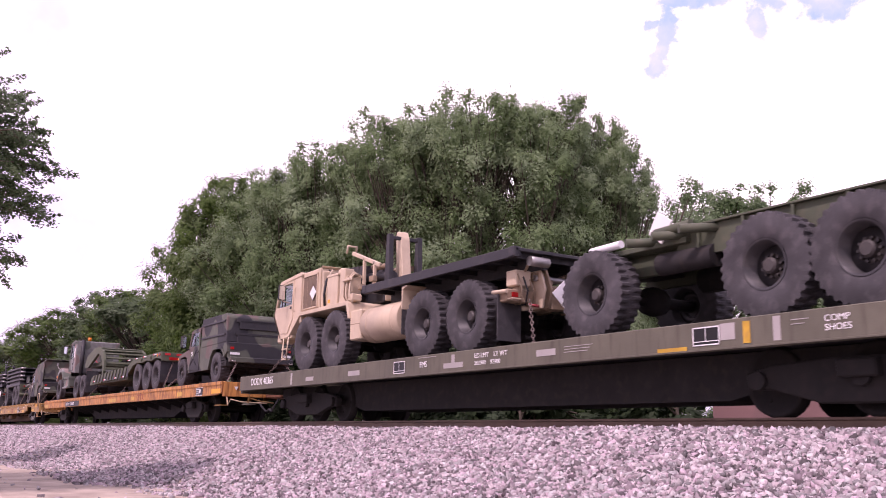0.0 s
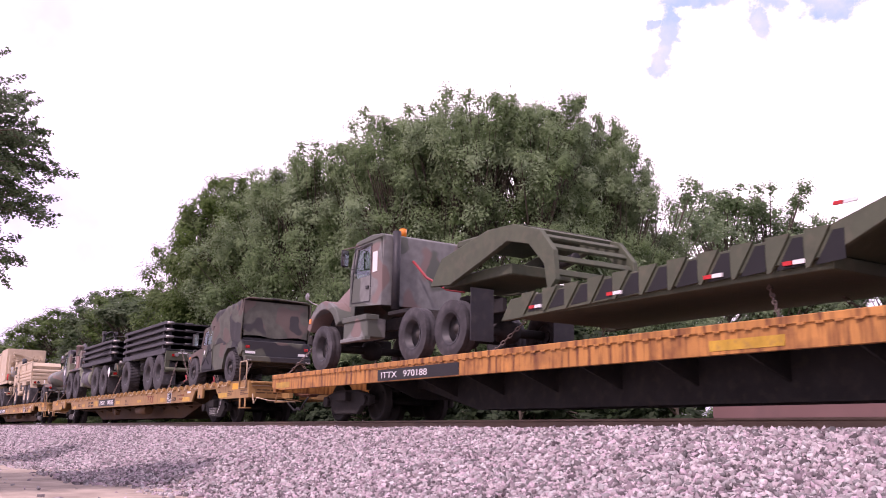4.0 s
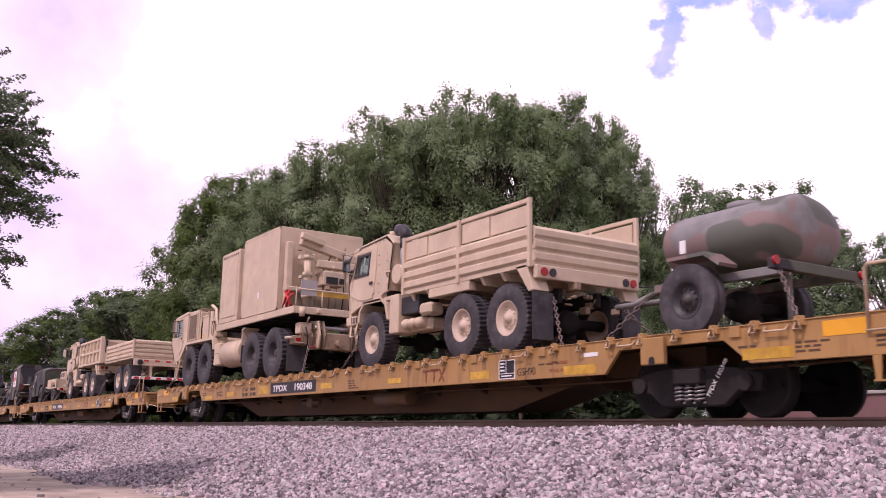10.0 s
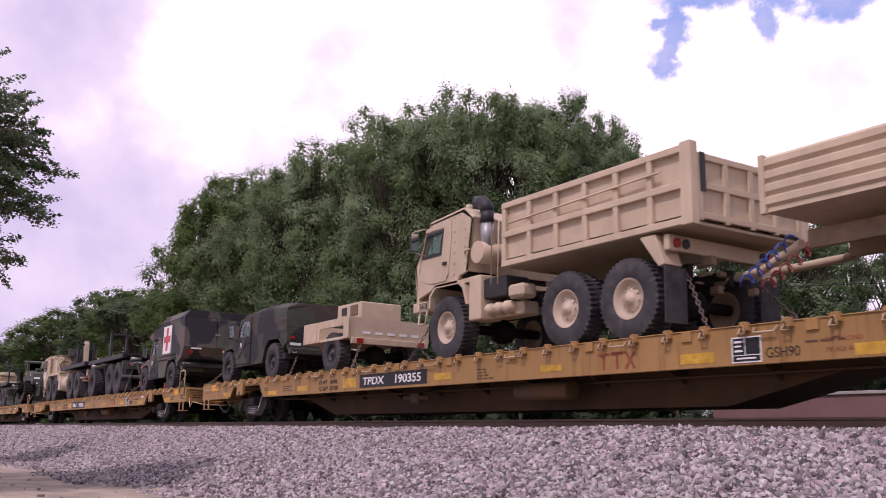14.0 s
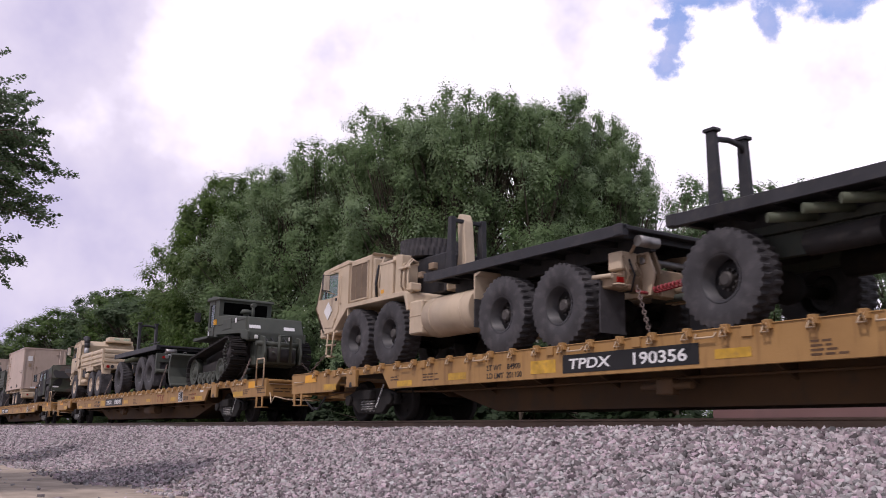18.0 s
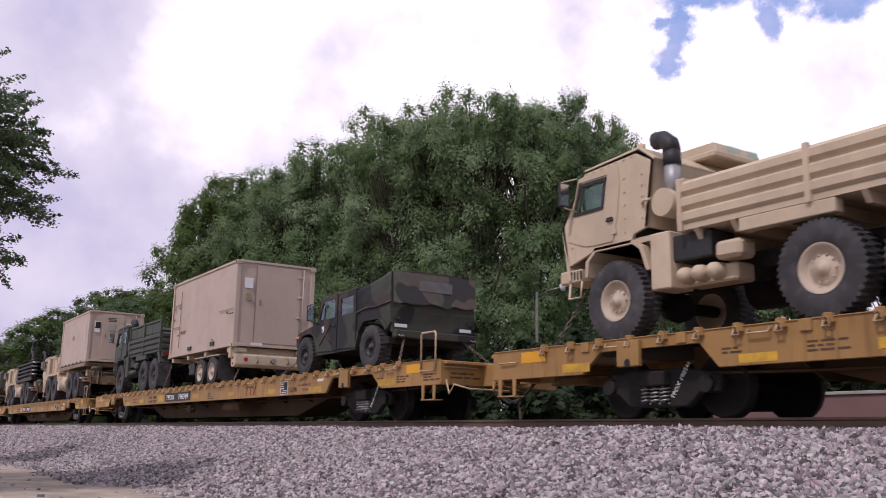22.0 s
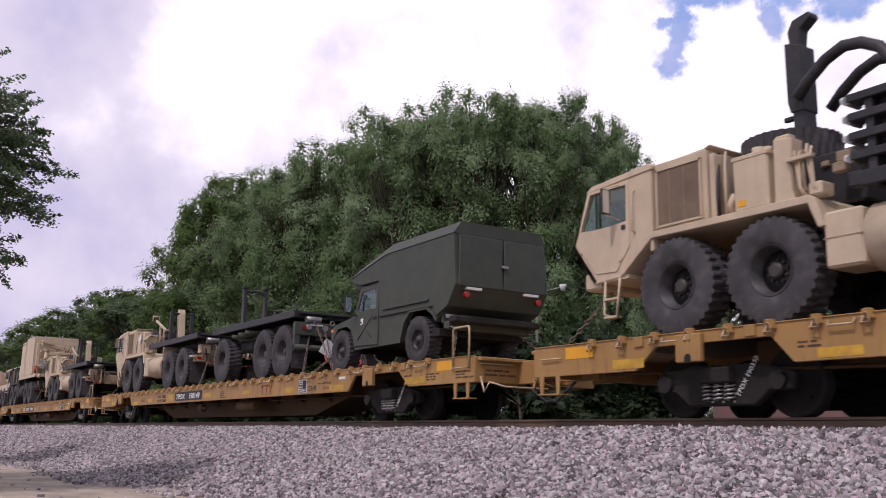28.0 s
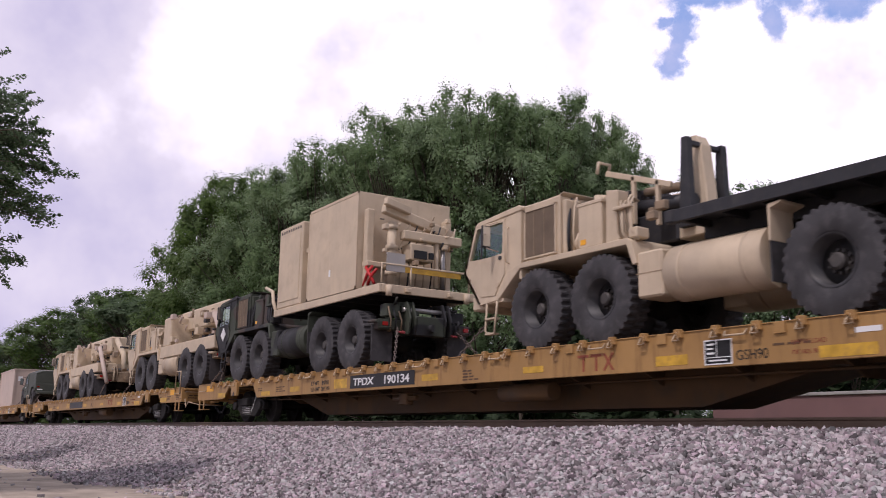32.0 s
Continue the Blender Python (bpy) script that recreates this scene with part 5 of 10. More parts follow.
def wheel_meshes(kind, rim_mat):
    key = (kind, rim_mat.name)
    if key in WHEELS:
        return WHEELS[key]
    R, W, rr, lugs, dish = {"heavy": (0.655, 0.42, 0.31, 34, 0.23), "medium": (0.585, 0.38, 0.29, 44, 0.06), "light": (0.465, 0.31, 0.23, 30, 0.06),
                            "road": (0.52, 0.27, 0.30, 0, 0.17), "small": (0.48, 0.24, 0.25, 0, 0.05), "trailer": (0.42, 0.24, 0.25, 0, 0.05)}[kind]
    w = W / 2
    # side walls and tread in one skin; the tread blocks alternate on the two shoulders
    prof = [(rr, -0.80, 0), (rr + 0.03, -0.94, 0), (rr + (R - rr) * 0.55, -1.0, 0), (R - 0.075, -0.96, 0), (R + 0.004, -0.90, 1), (R + 0.008, -0.45, 1), (R - 0.006, -0.06, 3),
            (R - 0.006, 0.06, 3), (R + 0.008, 0.45, 2), (R + 0.004, 0.90, 2), (R - 0.075, 0.96, 0), (rr + (R - rr) * 0.5, 1.0, 0), (rr, 0.85, 0)]
    seg = lugs * 4 if lugs else 36
    bm, rows = B(), []
    for k in range(seg):
        t = 2 * math.pi * k / seg
        row = []
        for rad, y, side in prof:
            if lugs and side in (1, 2) and (k // 2 + side) % 2:
                rad -= 0.030 * R / 0.655
            row.append(bm.verts.new((math.cos(t) * rad, y * w, math.sin(t) * rad)))
        rows.append(row)
    for k in range(seg):
        for p, q in zip(range(len(prof) - 1), range(1, len(prof))):
            bm.faces.new((rows[k][p], rows[k][q], rows[(k + 1) % seg][q], rows[(k + 1) % seg][p])).smooth = p < 3 or p > 8
    bmesh.ops.recalc_face_normals(bm, faces=bm.faces)
    tyre = mesh_of("wheel", bm, RUBBER)
    d = -w * 0.85
    bm = lathe(B(), [(rr + 0.012, d - 0.012), (rr - 0.02, d - 0.008), (rr - 0.045, d + dish), (rr * 0.62, d + dish + 0.02), (rr * 0.5, d + dish - 0.02), (rr * 0.30, d + dish - 0.03), (0.0, d + dish - 0.03)], seg=24)
    lathe(bm, [(rr + 0.012, w * 0.9), (rr - 0.02, w * 0.88), (rr - 0.05, 0.02), (0.0, 0.0)], seg=20)
    for k in range(10):
        t = 2 * math.pi * k / 10
        c = Vector((math.cos(t) * rr * 0.56, d + dish - 0.01, math.sin(t) * rr * 0.56))
        cyl(bm, c, c + Vector((0, -0.025, 0)), 0.014, 6)
    if kind == "light":
        for k in range(20):
            t = 2 * math.pi * k / 20
            c = Vector((math.cos(t) * rr * 0.86, d - 0.004, math.sin(t) * rr * 0.86))
            cyl(bm, c, c + Vector((0, -0.02, 0)), 0.013, 6)
    rim = mesh_of("rim", bm, rim_mat)
    if kind == "heavy":
        bm = lathe(B(), [(rr * 0.52, d + dish), (rr * 0.50, d + dish - 0.05), (rr * 0.36, d + dish - 0.06), (rr * 0.33, d + dish - 0.14), (rr * 0.24, d + dish - 0.165), (0.0, d + dish - 0.165)], seg=18, smooth=False)
        for k in range(10):
            t = 2 * math.pi * (k + 0.5) / 10
            c = Vector((math.cos(t) * rr * 0.43, d + dish - 0.05, math.sin(t) * rr * 0.43))
            cyl(bm, c, c + Vector((0, -0.05, 0)), 0.020, 6)
    else:
        bm = lathe(B(), [(rr * 0.36, d + dish), (rr * 0.34, d + dish - 0.045), (rr * 0.24, d + dish - 0.055), (rr * 0.22, d + dish - 0.07), (0.0, d + dish - 0.07)], seg=16)

    hub = mesh_of("hub", bm, HUB if rim_mat is not RIM_TAN else rim_mat)
    WHEELS[key] = (tyre, rim, hub, R, W)
    return WHEELS[key]


def wheels(parent, kind, xs, half, rim_mat):
    tyre, rim, hub, R, W = wheel_meshes(kind, rim_mat)
    for x in xs:
        for s in (-1, 1):
            ob = part("wheel", tyre, None, parent, at=(x, s * (half - W / 2), R))
            ob.rotation_euler = (0, 0.37 * x * s, math.pi if s > 0 else 0)
            part("rim", rim, None, ob)
            part("hub", hub, None, ob)


CHAIN_MESH = None


def chain(parent, p, q):
    """A taut lashing chain from p to q, as links one metre long in all, stretched in count not in size."""
    global CHAIN_MESH
    p, q = Vector(p), Vector(q)
    L = (q - p).length
    bm = B()
    n = max(4, int(L / 0.085))
    a, b = basis(q - p)
    d = (q - p).normalized()
    for k in range(n):
        c = p + d * (L * (k + 0.5) / n)
        u = a if k % 2 else b
        pts = [c + d * (0.058 * math.cos(t)) + u * (0.026 * math.sin(t)) for t in (2 * math.pi * i / 6 for i in range(7))]
        tube(bm, pts, 0.0095, 4)
    return part("tie_down_chain", bm, CHAIN, parent, "slack steel lashing chain")


def chains(parent, spots, mid=None):
    for x, z, dx in spots:
        chain(parent, (x, -0.75, z), (x + dx, -1.22, 0.0))
        chain(parent, (x, 0.75, z), (x + dx, 1.22, 0.0))


def placard(parent, x, y, z, size=0.34):
    """White diamond placard on the near side."""
    bm = prism(B(), [(x - size / 2, z), (x, z - size / 2), (x + size / 2, z), (x, z + size / 2)], y - 0.012, y)
    pl = part("placard", bm, WHITE, parent, "white diamond placard")
    return pl


def mirror(parent, x, y, z, body):
    bm = tube(B(), [(x, y, z - 0.25), (x - 0.06, y - 0.2, z - 0.2), (x - 0.06, y - 0.24, z + 0.2), (x, y, z + 0.28)], 0.013, 5)
    m = part("mirror_arm", bm, body, parent)
    head = part("mirror", box(B(), x - 0.09, x - 0.04, y - 0.31, y - 0.13, z - 0.19, z + 0.19, 0.014), BLACK, m, "black mirror head")
    part("mirror_glass", box(B(), x - 0.042, x - 0.036, y - 0.295, y - 0.145, z - 0.17, z + 0.17), MIRROR, head)


def clutter(bm, rnd, x0, x1, y0, y1, z0, z1, n, size=0.16):
    """A tangle of small boxes and pipes of machinery."""
    for _ in range(n):
        x, y, z = rnd.uniform(x0, x1), rnd.uniform(y0, y1), rnd.uniform(z0, z1)
        s = rnd.uniform(0.4, 1.0) * size
        if rnd.random() < 0.5:
            box(bm, x - s, x + s, y - s * 0.6, y + s * 0.6, z - s * 0.7, z + s * 0.7, 0.012)
        else:
            d = rnd.choice([(1, 0, 0), (0, 1, 0), (0, 0, 1), (0.6, 0, 0.7)])
            e = Vector((x, y, z)) + Vector(d) * s * 2.2
            cyl(bm, (x, y, z), e, s * 0.28, 8)
    return bm


def cab_sides(parent, outline, window, half, thick, body, door=None, name="cab_side"):
    """Two side walls with a window opening, a pane in each."""
    for s in (-1, 1):
        y = s * half
        ring_panel_bm = ring_panel(B(), [(x, y, z) for x, z in outline], [(x, y, z) for x, z in window], (0, -s * thick, 0))
        sd = part(name, ring_panel_bm, body, parent)
        pane = part("side_window", sheet(B(), [(x, y - s * thick * 0.5, z) for x, z in window], (0, 0.004, 0)), GLASS, sd)
        pane.visible_shadow = False


def frame_rails(parent, x0, x1, z0, z1, m, y=0.43):
    for s in (-1, 1):
        part("frame_rail", box(B(), x0, x1, *sorted((s * (y - 0.05), s * (y + 0.05))), z0, z1, 0.01), m, parent)


def axles(parent, xs, z, m=CHASSIS, half=0.95):
    for x in xs:
        bm = cyl(B(), (x, -half, z), (x, half, z), 0.09, 10)
        lathe(bm, [(0.0, -0.25), (0.20, -0.18), (0.24, 0.0), (0.20, 0.18), (0.0, 0.25)], (x, 0.1, z), 12)
        part("axle", bm, m, parent)


def flap(parent, x, z0, z1, half=1.2, w=0.46, m=None):
    for s in (-1, 1):
        part("mudflap", box(B(), x, x + 0.02, *sorted((s * half, s * (half - w))), z0, z1), m or RUBBER, parent)


# ---- eight-wheeled heavy truck ----
def upright(bm):
    """Turns a lathed shape so that its axis stands up."""
    bmesh.ops.rotate(bm, verts=bm.verts, matrix=Matrix.Rotation(radians(90), 3, "X"), cent=(0, 0, 0))
    return bm


def heavy_truck(label, body, dark, rim, old=False, spare=True, group="heavy trucks"):
    t = thing("heavy_truck", label, "truck", group)
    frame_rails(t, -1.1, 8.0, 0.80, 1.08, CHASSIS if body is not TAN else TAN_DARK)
    axles(t, (0, 1.5, 5.3, 6.8), 0.66)
    wheels(t, "heavy", (0, 1.5, 5.3, 6.8), 1.22, rim)
    # cab
    outl = [(-1.58, 0.88), (-2.06, 1.50), (-1.70, 2.30), (-0.40, 2.42), (-0.38, 1.42), (-0.98, 0.92)]
    if old:
        outl = [(-1.58, 0.88), (-2.06, 1.50), (-1.62, 2.30), (-0.40, 2.40), (-0.38, 1.42), (-0.98, 0.92)]
    win = [(-1.60, 1.69), (-1.86, 1.71), (-1.64, 2.26), (-0.88, 2.27), (-0.89, 1.71), (-1.2, 1.69)]
    cab_sides(t, outl, win, 1.2, 0.05, body)
    bm = B()
    prism(bm, [(-1.72, 2.30), (-1.60, 2.37), (-0.42, 2.46), (-0.36, 2.42), (-0.36, 2.36), (-1.66, 2.28)], -1.22, 1.22, bev=0.012)
    part("cab_roof", bm, body, t)
    lo, hi = Vector((-2.06, 0, 1.50)), Vector((-1.70, 0, 2.30))
    bm = B()
    pt = lambda k, y: lo.lerp(hi, k) + Vector((0, y, 0))
    ring_panel(bm, [pt(0, -1.2), pt(0, 1.2), pt(1, 1.2), pt(1, -1.2)], [pt(0.22, -1.12), pt(0.22, 1.12), pt(0.94, 1.10), pt(0.94, -1.10)], (0.05, 0, -0.02))
    sheet(bm, [(-1.58, -1.2, 0.88), (-1.58, 1.2, 0.88), (-2.06, 1.2, 1.5), (-2.06, -1.2, 1.5)], (0.05, 0, 0.03))
    box(bm, -0.44, -0.38, -1.19, 1.19, 1.2, 2.40)
    box(bm, -1.56, -0.9, -1.18, 1.18, 0.88, 0.94)
    part("cab_front", bm, body, t)
    ws = part("windscreen", sheet(B(), [pt(k, y) + Vector((0.02, 0, 0)) for k, y in ((0.22, -1.12), (0.22, 1.12), (0.94, 1.10), (0.94, -1.10))], (0.004, 0, 0)), GLASS, t)
    ws.visible_shadow = False
    # door: seams, handle, hinge, window bar
    for s in (-1,):
        y = s * 1.2
        dr = part("door", ring_panel(B(), [(-1.52, y, 1.02), (-1.96, y, 1.52), (-1.69, y, 2.29), (-0.83, y, 2.31), (-0.82, y, 1.35), (-1.10, y, 1.0)], [(-1.60, y, 1.69), (-1.86, y, 1.71), (-1.64, y, 2.25), (-0.88, y, 2.25), (-0.89, y, 1.71), (-1.2, y, 1.69)], (0, s * 0.014, 0)), body, t)
        part("door_handle", box(B(), -0.98, -0.90, y - 0.035, y, 1.60, 1.66, 0.005), BLACK, dr)
        part("window_bar", box(B(), -1.52, -1.485, y - 0.02, y, 1.70, 2.25), BLACK, dr)
        part("grab_handle", tube(B(), [(-0.72, y, 1.5), (-0.72, y - 0.06, 1.53), (-0.72, y - 0.06, 2.1), (-0.72, y, 2.13)], 0.012, 5), body, t)
        for zz in (1.38, 1.56):
            part("front_slot", box(B(), -1.97 + (1.56 - zz) * 0.6, -1.87 + (1.56 - zz) * 0.6, y - 0.012, y + 0.01, zz - 0.03, zz + 0.03), TAN_DARK if body is TAN else BLACK, t)
        part("cable_port", cyl(B(), (-1.02, y - 0.012, 1.18), (-1.02, y - 0.03, 1.18), 0.045, 10), body, dr)
        if body is not TAN or old:
            placard(t, -1.28, y - 0.02, 1.42, 0.40)
    mirror(t, -1.02, -1.2, 2.00, body)
    bm = tube(B(), [(-1.36, -1.18, 0.92), (-1.38, -1.20, 0.40), (-1.12, -1.20, 0.34), (-1.06, -1.18, 0.92)], 0.02, 5)
    box(bm, -1.38, -1.10, -1.22, -1.10, 0.60, 0.63)
    box(bm, -1.37, -1.12, -1.22, -1.10, 0.34, 0.37)
    part("cab_step", bm, body, t)
    bm = box(B(), -1.85, -1.5, -1.15, 1.15, 0.80, 1.06, 0.03)
    part("front_bumper", bm, body, t)
    for y in (-0.55, 0.55):
        part("seat", box(B(), -1.0, -0.55, y - 0.25, y + 0.25, 1.25, 2.0, 0.05), BLACK, t)
    part("steering_wheel", lathe(B(), [(0.20, 0), (0.215, 0.012), (0.23, 0), (0.215, -0.012), (0.20, 0)], (0, 0, 0), 14), BLACK, t, at=(-1.45, -0.55, 1.78))
    # platform over the front wheels
    bm = prism(B(), [(-0.72, 1.36), (-0.36, 1.46), (2.10, 1.46), (2.18, 1.40), (2.28, 1.06), (2.20, 1.05), (2.08, 1.36), (-0.4, 1.37), (-0.98, 0.92), (-1.04, 0.97)], -1.22, 1.22, bev=0.008)
    part("fender", bm, body, t)
    # engine housing with grille
    if old:
        bm = box(B(), -0.20, 0.95, -0.62, 1.16, 1.46, 2.12, 0.03)
        box(bm, -0.36, 0.2, -1.0, 1.0, 1.46, 1.62, 0.01)
    else:
        bm = box(B(), -0.36, 0.56, -1.16, 1.16, 1.46, 2.43, 0.02)
    part("engine_housing", bm, body, t)
    if not old:
        part("grille", box(B(), -0.30, 0.46, -1.175, -1.155, 1.54, 2.30), GRILLE, t, "brown louvred grille")
        bm = B()
        for x in (-0.32, 0.46):
            box(bm, x, x + 0.03, -1.19, -1.16, 1.52, 2.33)
        for z in (1.50, 2.30):
            box(bm, -0.33, 0.50, -1.19, -1.16, z, z + 0.03)
        part("grille_frame", bm, body, t)
        for x in (-0.08, 0.18):
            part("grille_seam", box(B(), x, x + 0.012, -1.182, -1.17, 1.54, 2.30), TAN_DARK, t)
    else:
        can = part("air_cleaner", upright(lathe(B(), [(0.0, 0.66), (0.17, 0.66), (0.215, 0.63), (0.225, 0.61), (0.225, 0.58), (0.205, 0.57), (0.205, 0.04), (0.175, 0.0), (0.175, -0.16), (0.0, -0.16)], seg=24)), body, t, "tall camouflaged air cleaner canister", at=(0.44, -0.92, 1.96))
        part("canister_foot", upright(lathe(B(), [(0.0, -0.159), (0.18, -0.16), (0.18, -0.28), (0.12, -0.36), (0.10, -0.50), (0.0, -0.50)], seg=20)), SIGN_BLACK, can)
        inlet = B()
        cyl(inlet, (-0.18, 0, 0.46), (-0.30, 0, 0.46), 0.10, 14)
        cyl(inlet, (-0.29, 0, 0.46), (-0.35, 0, 0.46), 0.16, 18, 0.14)
        part("inlet", inlet, body, can, "round dark intake mouth")
        part("mouth", cyl(B(), (-0.345, 0, 0.46), (-0.355, 0, 0.46), 0.115, 16), SIGN_BLACK, can)
        for z in (0.18, 0.48):
            part("clamp_band", upright(lathe(B(), [(0.204, z - 0.014), (0.212, z - 0.014), (0.212, z + 0.014), (0.204, z + 0.014)], seg=24)), dark, can)
        part("elbow", tube(B(), [(0.16, 0.06, 0.50), (0.22, 0.08, 0.64), (0.30, 0.10, 0.68), (0.36, 0.14, 0.58), (0.42, 0.22, 0.42), (0.52, 0.30, 0.36)], 0.080, 10), body, can, "bent camouflaged intake pipe")
        part("paper_label", box(B(), 0.34, 0.46, -1.112, -1.10, 1.72, 1.83), WHITE, t)
        for z in (1.78, 2.08):
            part("grab_rail", tube(B(), [(-0.36, -1.1, z), (0.24, -1.1, z), (0.26, -1.1, z - 0.06)], 0.018, 5), RAIL_PALE, t, "pale tubular grab rail")
        part("rail_post", tube(B(), [(0.26, -1.1, 1.46), (0.26, -1.1, 2.10)], 0.018, 5), RAIL_PALE, t)
        part("rear_cab_window", sheet(B(), [(-0.372, -1.05, 1.88), (-0.372, -0.30, 1.88), (-0.372, -0.30, 2.32), (-0.372, -1.05, 2.32)], (0.006, 0, 0)), CAB_DARK_GLASS, t, "dark rear cab window")
        part("window_rubber", ring_panel(B(), [(-0.374, -1.10, 1.83), (-0.374, -0.25, 1.83), (-0.374, -0.25, 2.37), (-0.374, -1.10, 2.37)], [(-0.374, -1.04, 1.89), (-0.374, -0.31, 1.89), (-0.374, -0.31, 2.31), (-0.374, -1.04, 2.31)], (0.012, 0, 0)), BLACK, t)
        for k in range(13):
            part("ribbed_duct", lathe(B(), [(0.10, -0.05), (0.15, -0.03), (0.15, 0.03), (0.10, 0.05)], seg=12), BLACK, t, at=(1.00 + 0.1 * k, -0.56, 2.30 - 0.010 * k)).rotation_euler = (0, 0, math.pi / 2)
    for x in (0.66, 0.78):
        part("hose", tube(B(), [(x, -1.05, 1.46), (x + 0.04, -1.1, 1.8), (x - 0.02, -1.02, 2.2), (x - 0.1, -0.9, 2.4)], 0.028 if x < 0.7 else 0.018, 6), BLACK if x < 0.7 else body, t)
    if not old:
        part("hood_flap", prism(B(), [(-0.30, 2.43), (0.50, 2.455), (0.60, 2.49), (0.60, 2.475), (0.50, 2.43), (-0.28, 2.41)], -1.12, 0.9, bev=0.003), body, t)
        part("side_duct", box(B(), 0.57, 0.66, -1.12, -0.80, 1.47, 2.36, 0.02), body, t)
        part("filler_pipe", tube(B(), [(0.86, -1.0, 1.47), (0.86, -1.06, 1.62), (0.92, -1.04, 1.74)], 0.05, 8), body, t)
    dx, top = (-0.12, 2.0) if old else (0.0, 2.14)
    bm = box(B(), 1.0 + dx, 1.52 + dx, -1.17, -0.55, 1.46, top, 0.02)
    box(bm, 0.98 + dx, 1.54 + dx, -1.18, -0.54, top - 0.02, top + 0.04, 0.01)
    cyl(bm, (1.2 + dx, -0.9, top + 0.04), (1.2 + dx, -0.9, top + 0.18), 0.08 if not old else 0.05, 12)
    cyl(bm, (1.42 + dx, -1.0, top + 0.04), (1.42 + dx, -1.0, top + 0.12), 0.05, 10)
    part("oil_tank", bm, CAMO_BROWN if old else body, t)
    if not old:
        part("yellow_sticker", box(B(), 1.06, 1.18, -1.176, -1.168, 1.52, 1.60), YELLOW_NEW, t)
    rnd = random.Random(3)
    for k in range(20):
        part("hydraulic_valve", clutter(B(), rnd, 1.6, 2.5, -1.05, 0.9, 1.5, 2.1, 1, 0.13), (TAN_DARK if k % 2 else body) if body is TAN else dark, t)
    for k in range(6):
        x, wave = 1.86 + 0.055 * k, math.sin(1.9 * k)
        part("pipe", tube(B(), [(x + 0.10, -1.12, 1.42), (x + 0.02 + 0.03 * wave, -1.17, 1.58), (x, -1.16 + 0.02 * wave, 1.80), (x - 0.05, -1.10, 2.02 + 0.03 * wave), (x - 0.12, -0.98, 2.12 + 0.04 * wave), (x - 0.2, -0.8, 2.10)], 0.017, 5), (body if k % 3 else TAN_DARK) if body is TAN else BLACK, t)
    part("mounting_plate", prism(B(), [(1.58 + dx, 1.46), (1.88 + dx, 1.46), (1.84 + dx, 1.9), (1.86 + dx, 2.24), (1.60 + dx, 2.28)], -1.14, -0.92, bev=0.012), body, t)
    part("pipe_bracket", box(B(), 1.80, 2.16, -1.20, -1.12, 1.92, 1.97, 0.008), body, t)
    part("valve_body", box(B(), 2.06, 2.24, -1.16, -0.9, 1.46, 1.62, 0.02), body, t)
    # battery box, fuel tank, rear guard
    for s in (-1, 1):
        y0, y1 = sorted((s * 1.18, s * 0.6))
        bb = part("battery_box", box(B(), 2.24, 2.72, y0, y1, 0.56, 1.22, 0.03), body, t)
        part("lid_seam", box(B(), 2.235, 2.725, y0 - 0.004, y1 + 0.004, 0.90, 0.915), dark, bb)
        bm = cyl(B(), (2.74, s * 0.81, 0.89), (4.34, s * 0.81, 0.89), 0.395, 32)
        ft = part("fuel_tank", bm, body, t)
        for x in (3.0, 4.05):
            part("tank_strap", lathe(B(), [(0.396, -0.02), (0.402, -0.02), (0.402, 0.02), (0.396, 0.02)], seg=28), body, ft, at=(x, s * 0.81, 0.89)).rotation_euler = (0, 0, math.pi / 2)
    for s in (-1, 1):
        guard = part("wheel_guard", prism(B(), [(4.46, 1.02), (4.49, 1.02), (4.50, 1.42), (4.66, 1.47), (4.66, 1.50), (4.46, 1.48)], *sorted((s * 1.18, s * 0.72)), bev=0.006), body, t)
        part("guard_flap", box(B(), 4.465, 4.485, *sorted((s * 1.17, s * 0.74)), 0.52, 1.04), RUBBER, guard)
    flap(t, 7.72, 0.15, 0.92, 1.2, 0.5)
    # tail
    bm = box(B(), 7.7, 7.95, -1.15, 1.15, 0.80, 1.02, 0.02)
    box(bm, 7.95, 8.15, -0.35, 0.35, 0.70, 1.12, 0.02)
    cyl(bm, (8.1, 0, 0.86), (8.32, 0, 0.86), 0.09, 10)
    clutter(bm, rnd, 7.6, 8.1, -0.9, 0.9, 0.75, 1.4, 18, 0.11)
    part("tail_beam", bm, TAN_DARK if body is TAN else dark, t)
    for y in (-1.02, 1.02):
        part("tail_lamp", box(B(), 7.96, 7.99, y - 0.05, y + 0.07, 0.88, 0.96), LAMP_RED, t)
        part("lamp_guard", tube(B(), [(7.95, y - 0.12, 0.84), (8.06, y - 0.12, 0.84), (8.06, y + 0.12, 0.84), (7.95, y + 0.12, 0.84)], 0.012, 5), body, t)
    for y in (-0.52, -0.38, 0.38, 0.52):
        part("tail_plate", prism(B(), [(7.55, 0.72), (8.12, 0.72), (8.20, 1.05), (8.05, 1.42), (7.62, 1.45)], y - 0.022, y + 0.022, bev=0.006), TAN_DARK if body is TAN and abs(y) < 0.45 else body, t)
    part("tail_pin", cyl(B(), (7.98, -0.6, 1.25), (7.98, 0.6, 1.25), 0.055, 12), STEEL, t)
    part("tail_drum", cyl(B(), (7.82, -0.34, 0.98), (7.82, 0.34, 0.98), 0.17, 16), CHASSIS, t)
    part("valve_block", box(B(), 7.70, 7.98, -1.0, -0.66, 1.08, 1.36, 0.02), body, t)
